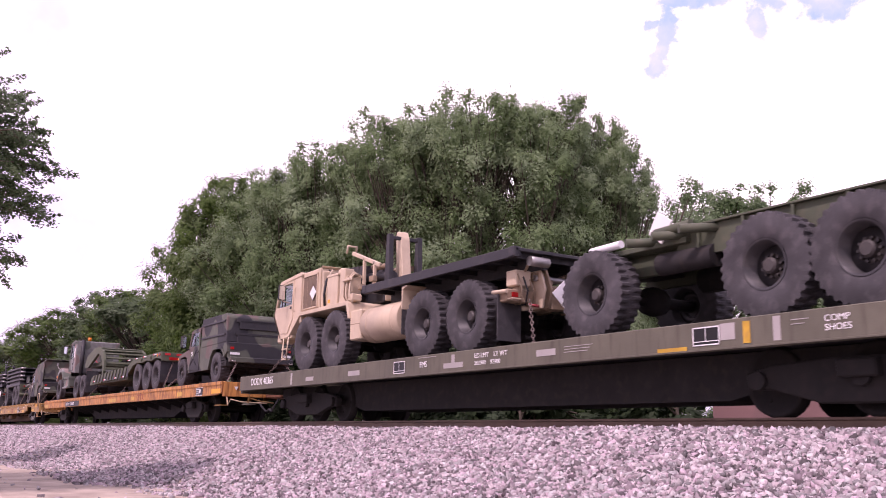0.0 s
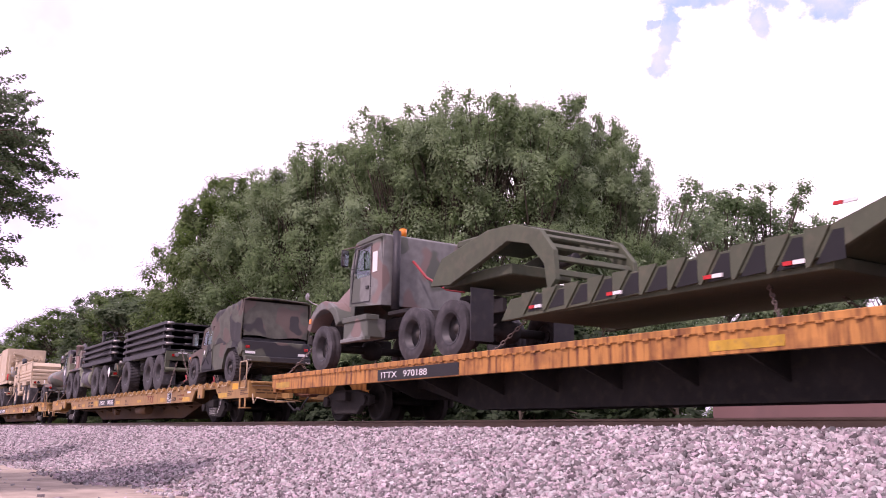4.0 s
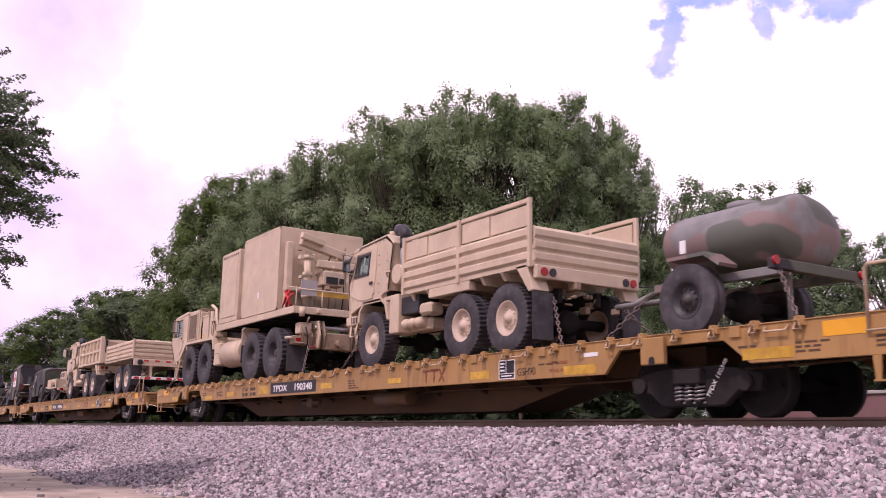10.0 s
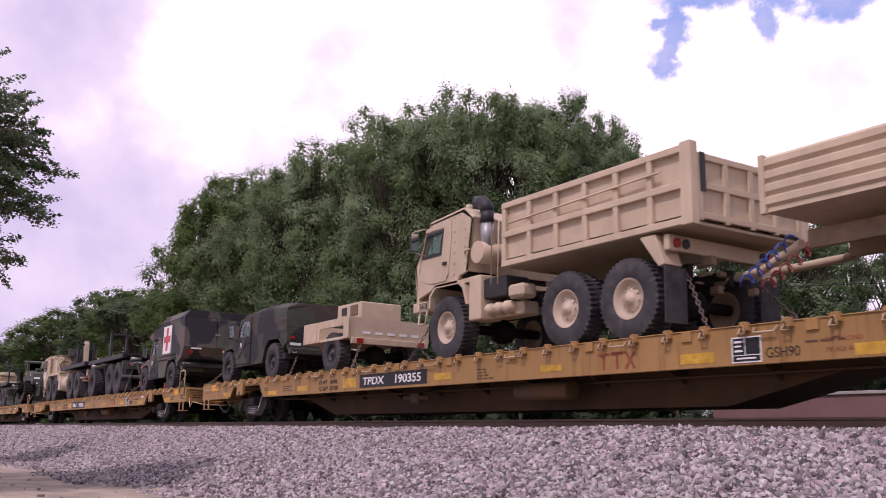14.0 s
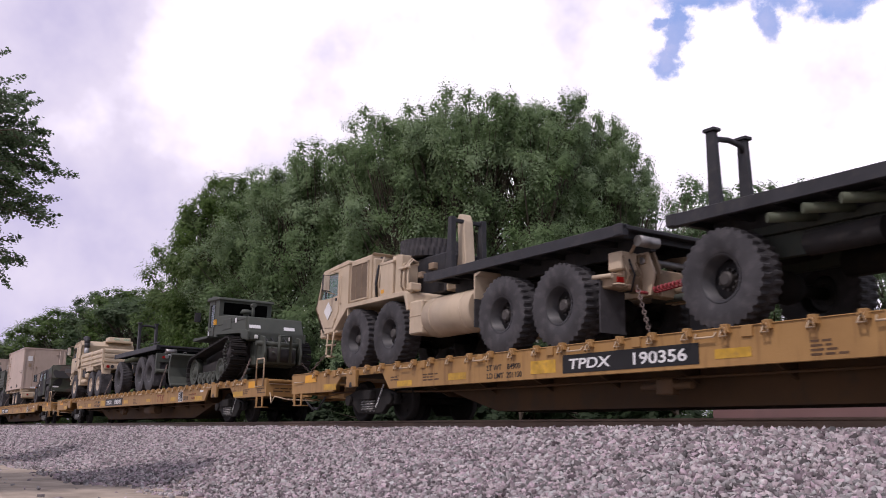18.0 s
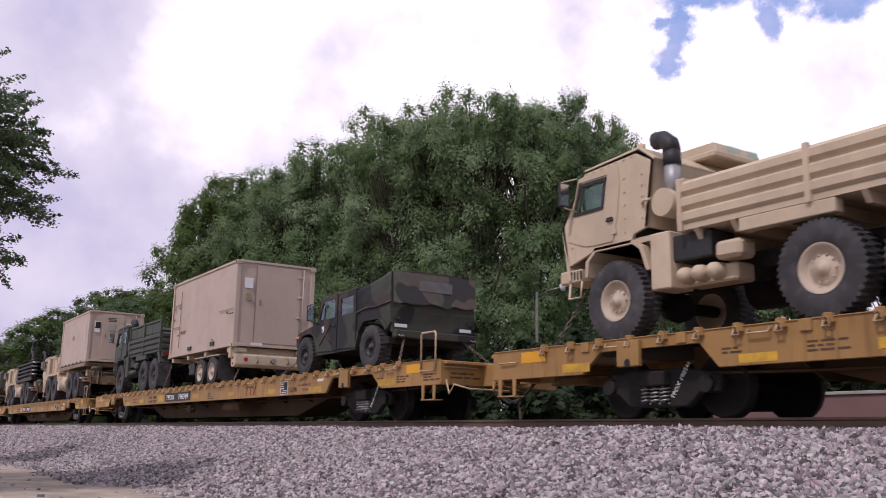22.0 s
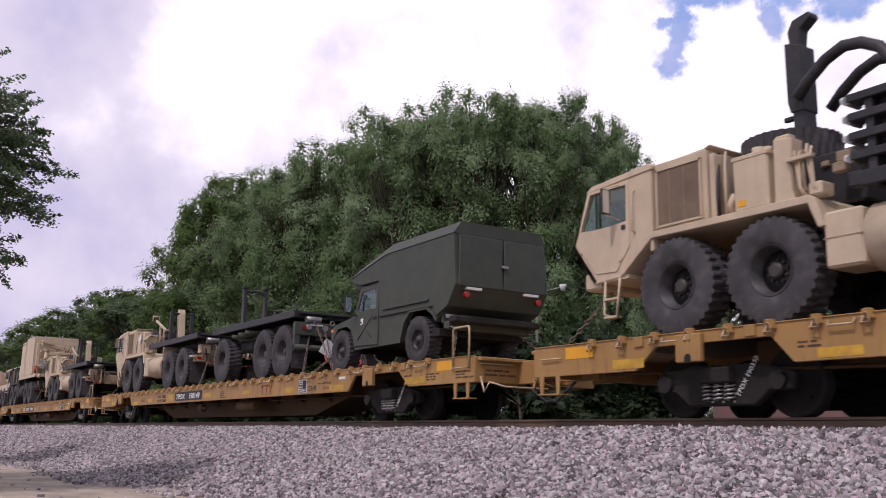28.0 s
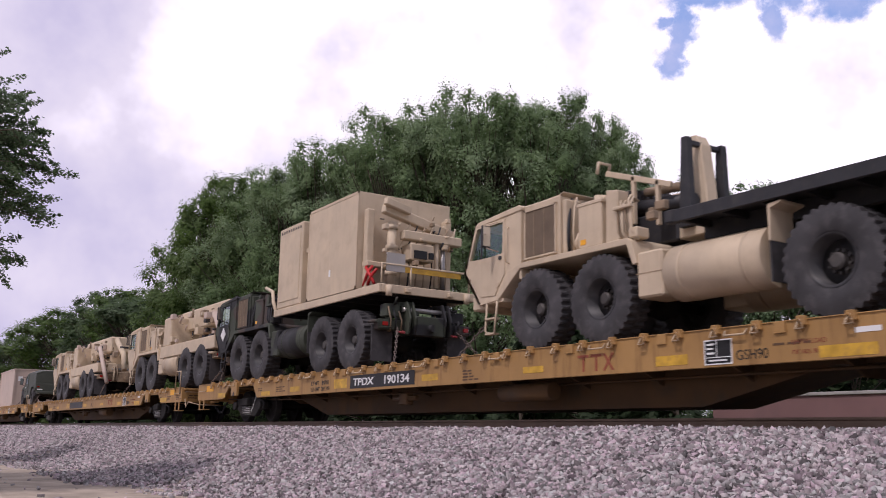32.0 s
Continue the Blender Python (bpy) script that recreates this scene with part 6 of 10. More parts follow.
    part("valve_block", box(B(), 7.70, 7.94, 0.68, 1.0, 1.05, 1.30, 0.02), body, t)
    for k, y in enumerate((-0.92, -0.80, -0.66, 0.2, 0.28, 0.7)):
        part("hose", tube(B(), [(7.75, y, 1.35), (7.98, y - 0.03, 1.28 - 0.04 * k), (8.06, y, 1.0), (7.92, y + 0.06, 0.78), (7.7, y + 0.1, 0.8)], 0.017, 5), BLACK if k % 2 else TAN_DARK, t)
    part("shackle", tube(B(), [(8.0, -0.72, 0.78), (8.12, -0.70, 0.74), (8.12, -0.62, 0.74), (8.0, -0.60, 0.78)], 0.024, 6), STRAP_RED, t)
    part("shackle", tube(B(), [(8.0, 0.60, 0.78), (8.12, 0.62, 0.74), (8.12, 0.70, 0.74), (8.0, 0.72, 0.78)], 0.024, 6), STRAP_RED, t)
    part("tow_bar_stub", tube(B(), [(7.6, -1.2, 0.98), (8.0, -1.2, 0.96)], 0.035, 6), body, t)
    if spare:
        tyre, rm, hb, R, W = wheel_meshes("heavy", rim)
        part("spare_stand", box(B(), 0.75, 2.3, -0.38, 0.6, 1.5, (2.57 if spare is True else spare) - 0.24, 0.03), BLACK, t)
        ob = part("spare_wheel", tyre, None, t, at=(1.02, 0.05, 2.57 if spare is True else spare))
        ob.rotation_euler = (math.pi / 2, 0, 0)
        part("rim", rm, None, ob)
    chains(t, ((-1.6, 0.85, -0.6), (8.05, 0.85, 0.7)))
    return t


def load_deck(t, x0, x1, z0, z1, m=BLACK, railing=False):
    """Flat load rack with side channels, cross members and corner castings."""
    fr = part("load_rack", box(B(), x0, x1, -1.2, 1.2, z1 - 0.06, z1, 0.008), m, t, "black steel load rack")
    for s in (-1, 1):
        bm = B()
        y0, y1 = sorted((s * 1.22, s * 1.14))
        box(bm, x0, x1, y0, y1, z1 - 0.16, z1 + 0.012, 0.006)
        y0, y1 = sorted((s * 0.56, s * 0.44))
        box(bm, x0 + 0.1, x1 - 0.1, y0, y1, z0 - 0.12, z1 - 0.06)
        part("rack_beam", bm, m, fr)
    bar = mesh_of("cross_member", box(B(), -0.04, 0.04, -1.14, 1.14, z1 - 0.15, z1 - 0.06), m)
    for k in range(9):
        part("cross_member", bar, None, fr, at=(x0 + 0.2 + (x1 - x0 - 0.4) * k / 8, 0, 0))
    for x in (x0 + 0.06, x1 - 0.10):
        for y in (-1.15, 1.15):
            part("corner_casting", box(B(), x - 0.08, x + 0.08, y - 0.08, y + 0.08, z1 - 0.15, z1 + 0.02, 0.01), m, fr)
    for ya in (-0.9, 0.5):
        part("rear_roller", cyl(B(), (x1 - 0.02, ya, z1 - 0.2), (x1 - 0.02, ya + 0.4, z1 - 0.2), 0.085, 12), STEEL, fr)
    if railing:
        part("rack_railing", tube(B(), [(x1 - 1.35, -1.12, z1), (x1 - 1.35, -1.12, z1 + 0.12), (x1 - 0.1, -1.12, z1 + 0.12), (x1 - 0.1, -1.12, z1)], 0.016, 5), m, fr)
    return fr


def hook_arm(t, x, z, body=TAN, crane=True):
    """Load-handling hook arm between two black uprights."""
    for y in (-0.38, 0.38):
        part("rack_upright", prism(B(), [(x - 0.14, z), (x + 0.10, z), (x + 0.06, z + 1.36), (x - 0.06, z + 1.36)], y - 0.06, y + 0.06, bev=0.01), BLACK, t, "black steel upright")
    part("upright_tie", box(B(), x - 0.05, x + 0.03, -0.32, 0.32, z + 1.25, z + 1.33, 0.01), BLACK, t)
    prof = [(x - 0.25, z - 0.1), (x + 0.16, z - 0.1), (x + 0.12, z + 0.6), (x + 0.04, z + 1.30), (x - 0.04, z + 1.46), (x - 0.15, z + 1.48), (x - 0.20, z + 1.40), (x - 0.16, z + 0.7)]
    part("hook_arm", prism(B(), prof, -0.12, 0.12, bev=0.02), body, t, "curved hook arm")
    if not crane:
        part("arm_base", box(B(), x - 0.4, x + 0.5, -0.34, 0.34, z - 0.14, z + 0.1, 0.02), body, t)
        return
    part("crane_arm", box(B(), -1.45, 0.0, -0.03, 0.03, -0.045, 0.045, 0.008), body, t, at=(x - 0.2, -0.5, z + 0.66)).rotation_euler = (0, math.atan2(0.5, 1.42), 0)
    part("crane_head", tube(B(), [(x - 1.66, -0.62, z + 1.14), (x - 1.62, -0.62, z + 1.32), (x - 1.62, -0.38, z + 1.32), (x - 1.66, -0.38, z + 1.14)], 0.03, 6), body, t)
    part("crane_strut", box(B(), x - 1.0, x - 0.94, -0.53, -0.47, z + 0.2, z + 0.95), body, t)
    part("crane_strut", box(B(), x - 0.5, x - 0.44, -0.53, -0.47, z + 0.1, z + 0.78), body, t)
    for y in (-0.3, 0.3):
        part("hydraulic_ram", cyl(B(), (x - 1.3, y, z + 0.52), (x + 0.05, y, z + 0.40), 0.12, 12), BLACK, t)
        part("ram_collar", cyl(B(), (x - 1.34, y, z + 0.525), (x - 1.22, y, z + 0.515), 0.145, 12), BLACK, t)
        part("cross_tube", cyl(B(), (x - 0.9, y, z + 0.72), (x - 0.15, y, z + 0.66), 0.07, 10), TAN_DARK, t)
    part("arm_base", box(B(), x - 0.4, x + 0.5, -0.34, 0.34, z - 0.14, z + 0.1, 0.02), body, t)


def bridge_stack(t, x0, x1, z0, z1, layers, railing=True):
    """Folded bridge sections: each layer an open box beam with round pins at its ends."""
    st = thing("bridge_stack", "stack of black folded steel bridge sections lying on the load rack", "bridge section", "bridge stacks")
    h = (z1 - z0) / layers
    for k in range(layers):
        a, b = z0 + h * k, z0 + h * (k + 1)
        bm = B()
        for s in (-1, 1):
            y0, y1 = sorted((s * 1.24, s * 1.02))
            box(bm, x0, x1, y0, y1, b - h * 0.44, b, 0.012)
            y0, y1 = sorted((s * 1.06, s * 0.98))
            box(bm, x0 + 0.2, x1 - 0.2, y0, y1, a, b - h * 0.40)
            for x in (x0 + 0.25, x1 - 0.42):
                y0, y1 = sorted((s * 1.20, s * 1.0))
                box(bm, x - 0.05, x + 0.05, y0, y1, a, b - h * 0.40)
        box(bm, x0 + 0.1, x1 - 0.1, -1.04, 1.04, b - h * 0.35, b - h * 0.15)
        layer = part("bridge_section", bm, BLACK, st)
        for e in (x0, x1):
            for y in (-1.10, -0.45, 0.45, 1.10):
                part("hinge_pin", cyl(B(), (e, y - 0.13, b - h * 0.30), (e, y + 0.13, b - h * 0.30), h * 0.22, 10), STEEL if abs(y) > 1 else BLACK, layer)
        part("end_tab", box(B(), x0 - 0.07, x0 + 0.02, -1.22, -1.05, b - h * 0.36, b - h * 0.06), WHITE, layer)
    if railing:
        for s in (-1, 1):
            bm = tube(B(), [(x1 - 1.8, s * 1.15, z1), (x1 - 1.8, s * 1.15, z1 + 0.14), (x1 - 0.1, s * 1.15, z1 + 0.14), (x1 - 0.1, s * 1.15, z1)], 0.014, 5)
            tube(bm, [(x1 - 0.95, s * 1.15, z1), (x1 - 0.95, s * 1.15, z1 + 0.14)], 0.014, 5)
            part("folding_railing", bm, BLACK, st)
        bm = tube(B(), [(x1 - 0.1, -1.15, z1 + 0.14), (x1 - 0.1, 1.15, z1 + 0.14)], 0.014, 5)
        part("folding_railing", bm, BLACK, st)
        for k in range(layers - 1):
            bm = B()
            for z in (0.06, 0.13):
                tube(bm, [(x1 - 1.9, -1.25, z0 + h * (k + 0.45) + z), (x1 - 0.6, -1.25, z0 + h * (k + 0.45) + z)], 0.012, 4)
            part("step_rail", bm, BLACK, st)
    return st


def lifting_frame(t, x, z):
    """Tall bridge-laying post with a broad foot, a hooked head and a pair of arched arms."""
    y = -0.2
    bm = prism(B(), [(x - 0.14, z), (x + 0.28, z), (x + 0.24, z + 0.5), (x + 0.10, z + 0.72), (x + 0.08, z + 1.5), (x - 0.08, z + 1.5), (x - 0.08, z + 0.7)], y - 0.14, y + 0.14, bev=0.015)
    part("lifting_post", bm, BLACK, t, "tall dark lifting post")
    part("post_sleeve", prism(B(), [(x - 0.10, z + 1.35), (x + 0.10, z + 1.35), (x + 0.10, z + 2.26), (x - 0.14, z + 2.34), (x - 0.14, z + 1.5)], y - 0.16, y + 0.16, bev=0.012), BLACK, t)
    bm = prism(B(), [(x - 0.10, z + 2.30), (x + 0.04, z + 2.28), (x + 0.07, z + 2.50), (x + 0.24, z + 2.62), (x + 0.22, z + 2.70), (x - 0.04, z + 2.66), (x - 0.13, z + 2.52)], y - 0.10, y + 0.10, bev=0.015)
    part("hook_head", bm, BLACK, t)
    part("sleeve_lug", box(B(), x - 0.30, x - 0.10, y - 0.04, y + 0.04, z + 1.30, z + 1.36, 0.01), BLACK, t)
    for yy in (-0.42, 0.30):
        arc = [(x + 0.05, yy, z + 1.50), (x + 0.25, yy, z + 1.70), (x + 0.5, yy, z + 1.88), (x + 0.75, yy, z + 1.97), (x + 1.0, yy, z + 1.93), (x + 1.22, yy, z + 1.80), (x + 1.38, yy, z + 1.58), (x + 1.44, yy, z + 1.3), (x + 1.44, yy, z + 1.0)]
        part("arched_arm", tube(B(), arc, 0.078, 9), BLACK, t)
    part("crane_arm", tube(B(), [(x - 0.62, -0.5, z + 0.85), (x + 0.1, -0.5, z + 0.62)], 0.07, 8), TAN, t)
    part("work_lamp", box(B(), x - 0.2, x + 0.02, -0.6, -0.45, z + 0.86, z + 1.0, 0.02), TAN, t)


def bail(t, x, z):
    """Two leaning lifting posts with broad heads at the front of a load rack."""
    for y in (-0.34, 0.34):
        bm = prism(B(), [(x - 0.09, z), (x + 0.13, z), (x + 0.05, z + 1.36), (x - 0.10, z + 1.36)], y - 0.05, y + 0.05, bev=0.01)
        box(bm, x - 0.13, x + 0.09, y - 0.08, y + 0.08, z + 1.36, z + 1.41, 0.008)
        part("lifting_post", bm, BLACK, t, "black lifting post")
    part("bail_bar", tube(B(), [(x, -0.32, z + 1.18), (x, -0.24, z + 1.27), (x, 0.0, z + 1.30), (x, 0.24, z + 1.27), (x, 0.32, z + 1.18)], 0.045, 8), BLACK, t, "curved black lifting bail")


def equipment_shelter(t, body=TAN):
    """Tall equipment boxes on a truck bed, with a folded crane behind."""
    # floor in chassis black: the underside's shade is put into its colour
    floor = part("bed", box(B(), 2.45, 8.0, -1.16, 1.16, 1.70, 1.745), CHASSIS, t, "dark bed floor")
    for y in (-1.19, 1.19):
        part("bed_rail", box(B(), 2.42, 8.04, y - 0.03, y + 0.03, 1.57, 1.75, 0.012), body, floor)
    part("bed_rail", box(B(), 7.98, 8.04, -1.16, 1.16, 1.57, 1.75, 0.012), body, floor)
    for k in range(8):
        part("bed_bearer", box(B(), 2.6 + 0.72 * k, 2.68 + 0.72 * k, -1.16, 1.16, 1.56, 1.70, 0.008), CHASSIS, floor)
    sm = part("small_cabinet", box(B(), 2.55, 4.0, -1.2, 1.2, 1.76, 3.86, 0.025), body, t)
    bm = B()
    for k in range(9):
        box(bm, 2.66 + 0.145 * k, 2.72 + 0.145 * k, -1.206, -1.19, 3.70, 3.77)
    part("vent_slots", bm, SIGN_BLACK, sm)
    part("cabinet_door", box(B(), 2.66, 3.88, -1.215, -1.19, 1.92, 3.62, 0.006), body, sm)
    part("main_box", box(B(), 4.42, 6.98, -1.22, 1.22, 1.76, 3.98, 0.012), body, t)
    bm = B()
    for x in (4.42, 6.92):
        box(bm, x, x + 0.06, -1.228, -1.2, 1.76, 3.98)
    box(bm, 4.42, 6.98, -1.228, -1.2, 3.92, 3.98)
    box(bm, 4.42, 6.98, -1.228, -1.2, 1.76, 1.82)
    part("box_edging", bm, body, t)
    part("box_label", box(B(), 5.6, 5.68, -1.226, -1.2, 2.2, 2.36), WHITE, t)
    bm = cyl(B(), (4.2, -0.95, 1.85), (4.2, -0.95, 3.0), 0.17, 14)
    cyl(bm, (4.05, -0.9, 3.35), (4.4, -0.9, 3.35), 0.16, 12)
    box(bm, 4.02, 4.40, -1.1, -0.5, 3.05, 3.15)
    part("gas_cylinder", bm, body, t)
    # folded crane and reels
    rnd = random.Random(21)
    for y in (-1.02, 1.02):
        part("crane_frame", box(B(), 7.05, 7.22, y - 0.09, y + 0.09, 1.75, 3.55, 0.02), body, t)
    part("frame_beam", box(B(), 7.03, 7.30, -1.12, 1.12, 2.24, 2.36, 0.02), body, t)
    mast = part("crane_mast", cyl(B(), (7.46, -0.62, 1.74), (7.46, -0.62, 3.25), 0.10, 14), body, t, "tan folded crane mast")
    for z in (2.05, 2.62, 3.08):
        part("mast_collar", cyl(B(), (7.46, -0.62, z), (7.46, -0.62, z + 0.10), 0.135, 14), body, mast)
    boom = part("crane_boom", box(B(), -0.10, 0.10, -1.0, 1.0, -0.11, 0.11, 0.02), body, t, "tan folded crane boom", at=(7.42, 0.10, 3.34))
    boom.rotation_euler = (radians(-11), 0, radians(6))
    part("boom_tip", box(B(), -0.07, 0.07, -0.35, 0.35, -0.08, 0.08, 0.015), body, boom, at=(0.16, -0.75, 0.10))
    part("lower_boom", box(B(), 7.50, 7.72, -0.45, 1.08, 2.86, 3.06, 0.02), body, t)
    part("winch_box", box(B(), 7.34, 7.76, -0.30, 0.30, 2.40, 2.78, 0.025), body, t)
    part("dark_panel", box(B(), 7.76, 7.80, -0.22, 0.10, 2.44, 2.62), SIGN_BLACK, t)
    part("dark_panel", box(B(), 7.76, 7.80, 0.16, 0.28, 2.46, 2.60), SIGN_BLACK, t)
    for y in (0.45, 0.62):
        part("boom_ram", cyl(B(), (7.62, y, 1.85), (7.62, y, 2.86), 0.055, 10), STEEL if y > 0.5 else body, t)
    for k in range(7):
        y = -0.35 + 0.2 * k
        part("hydraulic_pipe", tube(B(), [(7.36, y, 1.78), (7.40, y + 0.03, 2.3), (7.50, y - 0.08, 2.7 + 0.05 * (k % 3)), (7.56, y + 0.1, 3.15), (7.44, y + 0.22, 3.32)], 0.018, 5), (body, BLACK, TAN_DARK)[k % 3], t)
    for k in range(26):
        part("crane_fitting", clutter(B(), rnd, 7.25, 7.85, -0.95, 1.05, 2.1, 3.5, 1, 0.085), (body, TAN_DARK, body, BLACK)[k % 4], t)
    # red straps crossed beside the box
    for k, (za, zb) in enumerate(((1.82, 2.22), (2.22, 1.82), (1.82, 2.12))):
        part("red_strap", tube(B(), [(7.10 + 0.10 * k, -1.10, za), (7.30 + 0.10 * k, -1.12, (za + zb) / 2 + 0.03), (7.46 + 0.10 * k, -1.08, zb)], 0.035, 6), RED, t, "red lashing strap")
    bm = tube(B(), [(7.95, -1.12, 1.78), (7.95, -1.12, 2.2), (7.95, 1.12, 2.2), (7.95, 1.12, 1.78)], 0.025, 6)
    tube(bm, [(7.95, -0.4, 1.78), (7.95, -0.4, 2.2)], 0.02, 6)
    part("rear_railing", bm, body, t)
    part("yellow_plate", box(B(), 7.93, 7.95, -0.6, 0.9, 2.06, 2.22), YELLOW_DULL, t)
    part("grey_panel", box(B(), 7.93, 7.96, -1.0, -0.55, 2.05, 2.45), CONCRETE, t)
    for y in (-0.9, 0.9):
        part("outrigger_foot", cyl(B(), (8.06, y * 1.1, 1.50), (8.06, y * 1.1, 1.72), 0.07, 10), body, t)
        part("bed_lug", box(B(), 8.04, 8.14, y * 0.6 - 0.06, y * 0.6 + 0.06, 1.60, 1.70, 0.015), body, t)
    part("brace", tube(B(), [(2.5, -1.15, 1.6), (2.2, -1.15, 2.0), (2.0, -1.1, 2.3), (1.3, -1.0, 2.5)], 0.05, 6), body, t)


def shipping_container(label, x0=0.0, L=6.06, H=2.4, doors="plain"):
    """Box with corner posts, castings, rails and a door end toward +x."""
    c = thing("shipping_container", label, "container", "containers")
    x1, h = x0 + L, H
    part("box_wall", box(B(), x0 + 0.03, x1 - 0.03, -1.19, 1.19, 0.06, h - 0.03), TAN_BOX, c)
    for x in (x0 + 0.05, x1 - 0.05):
        for y in (-1.17, 1.17):
            part("corner_post", box(B(), x - 0.06, x + 0.06, y - 0.06, y + 0.06, 0.1, h - 0.1, 0.006), TAN_BOX, c)
            for z in (0.06, h - 0.06):
                cc = part("corner_casting", box(B(), x - 0.09, x + 0.09, y - 0.08, y + 0.08, z - 0.06, z + 0.06, 0.008), TAN_BOX, c)
                part("casting_hole", box(B(), x - 0.03, x + 0.03, y - 0.083, y + 0.083, z - 0.035, z + 0.035), SIGN_BLACK, cc)
    for y in (-1.19, 1.19):
        for z in (0.03, h - 0.06):
            part("side_rail", box(B(), x0, x1, y - 0.03, y + 0.03, z, z + 0.07, 0.006), TAN_BOX, c)
    for z in (0.03, h - 0.06):
        part("end_rail", box(B(), x1 - 0.05, x1 + 0.01, -1.15, 1.15, z, z + 0.07, 0.006), TAN_BOX, c)
    # door end
    d = part("end_door", box(B(), x1 - 0.035, x1 + 0.0, -0.62, 0.78 if doors == "plain" else 0.35, 0.14, h - 0.12, 0.01), TAN_BOX, c)
    for k in range(4):
        z = 0.35 + k * (h - 0.7) / 3
        part("door_hinge", box(B(), x1 - 0.01, x1 + 0.03, 0.66, 0.86, z - 0.025, z + 0.025, 0.006), TAN_BOX, d)
    part("lock_rod", cyl(B(), (x1 + 0.03, 0.86, 0.1), (x1 + 0.03, 0.86, h - 0.1), 0.018, 6), TAN_BOX, d)
    part("door_handle", box(B(), x1, x1 + 0.04, -0.50, -0.46, h * 0.5, h * 0.5 + 0.14, 0.005), TAN_DARK, d)
    part("document_pouch", box(B(), x1 + 0.001, x1 + 0.012, -0.98, -0.72, h * 0.68, h * 0.80), WHITE, c, "white paper pouch")
    return c


def heavy_with(label, load, body=TAN, dark=TAN_DARK, rim=RIM_BLACK, old=False, spare=True):
    t = heavy_truck(label, body, dark, rim, old, spare)
    if load == "rack":
        load_deck(t, 2.85, 8.25, 1.5, 1.68)
        hook_arm(t, 2.52, 1.66, crane=spare is not True)
    elif load == "bridge":
        load_deck(t, 2.65, 8.05, 1.42, 1.58)
    elif load == "shelter":
        equipment_shelter(t)
    elif load == "container":
        load_deck(t, 2.7, 8.4, 1.5, 1.66, TAN_DARK)
        bm = tube(B(), [(1.3, -0.9, 2.5), (2.1, -0.9, 2.35), (2.5, -0.9, 2.0)], 0.05, 6)
        part("crane_arm", bm, body, t)
    elif load == "wrecker":
        rnd = random.Random(31)
        part("bed", box(B(), 2.4, 8.0, -1.2, 1.2, 1.1, 1.5, 0.02), body, t)
        bm = box(B(), 2.4, 7.2, -0.55, 0.5, 2.05, 2.75, 0.05)
        box(bm, 2.5, 3.3, -1.15, 1.15, 1.5, 2.5, 0.04)
        cyl(bm, (6.6, 0, 1.5), (6.6, 0, 2.2), 0.4, 16)
        tube(bm, [(7.2, -0.3, 2.6), (8.2, -0.2, 1.9), (8.5, -0.2, 1.2)], 0.12, 8)
        part("crane_boom", bm, body, t, "tan recovery crane boom")
        for k in range(34):
            part("recovery_gear", clutter(B(), rnd, 3.4, 8.3, -1.2, -0.2, 1.2, 2.5, 2, 0.17), (body, TAN_DARK, BLACK, TAN_BOX)[k % 4], t)
        bm = tube(B(), [(7.6, -1.1, 2.2), (8.3, -1.0, 1.2), (8.6, -0.9, 0.6)], 0.09, 8)
        part("spade_arm", bm, TAN_BOX, t)
    return t


# ---- three-axle load trailer ----
def ring_bar(y):
    pts = [(0.0, 0.06 * math.cos(a), 0.06 * math.sin(a)) for a in (2 * math.pi * k / 8 for k in range(9))]
    return tube(B(), pts, 0.016, 5)


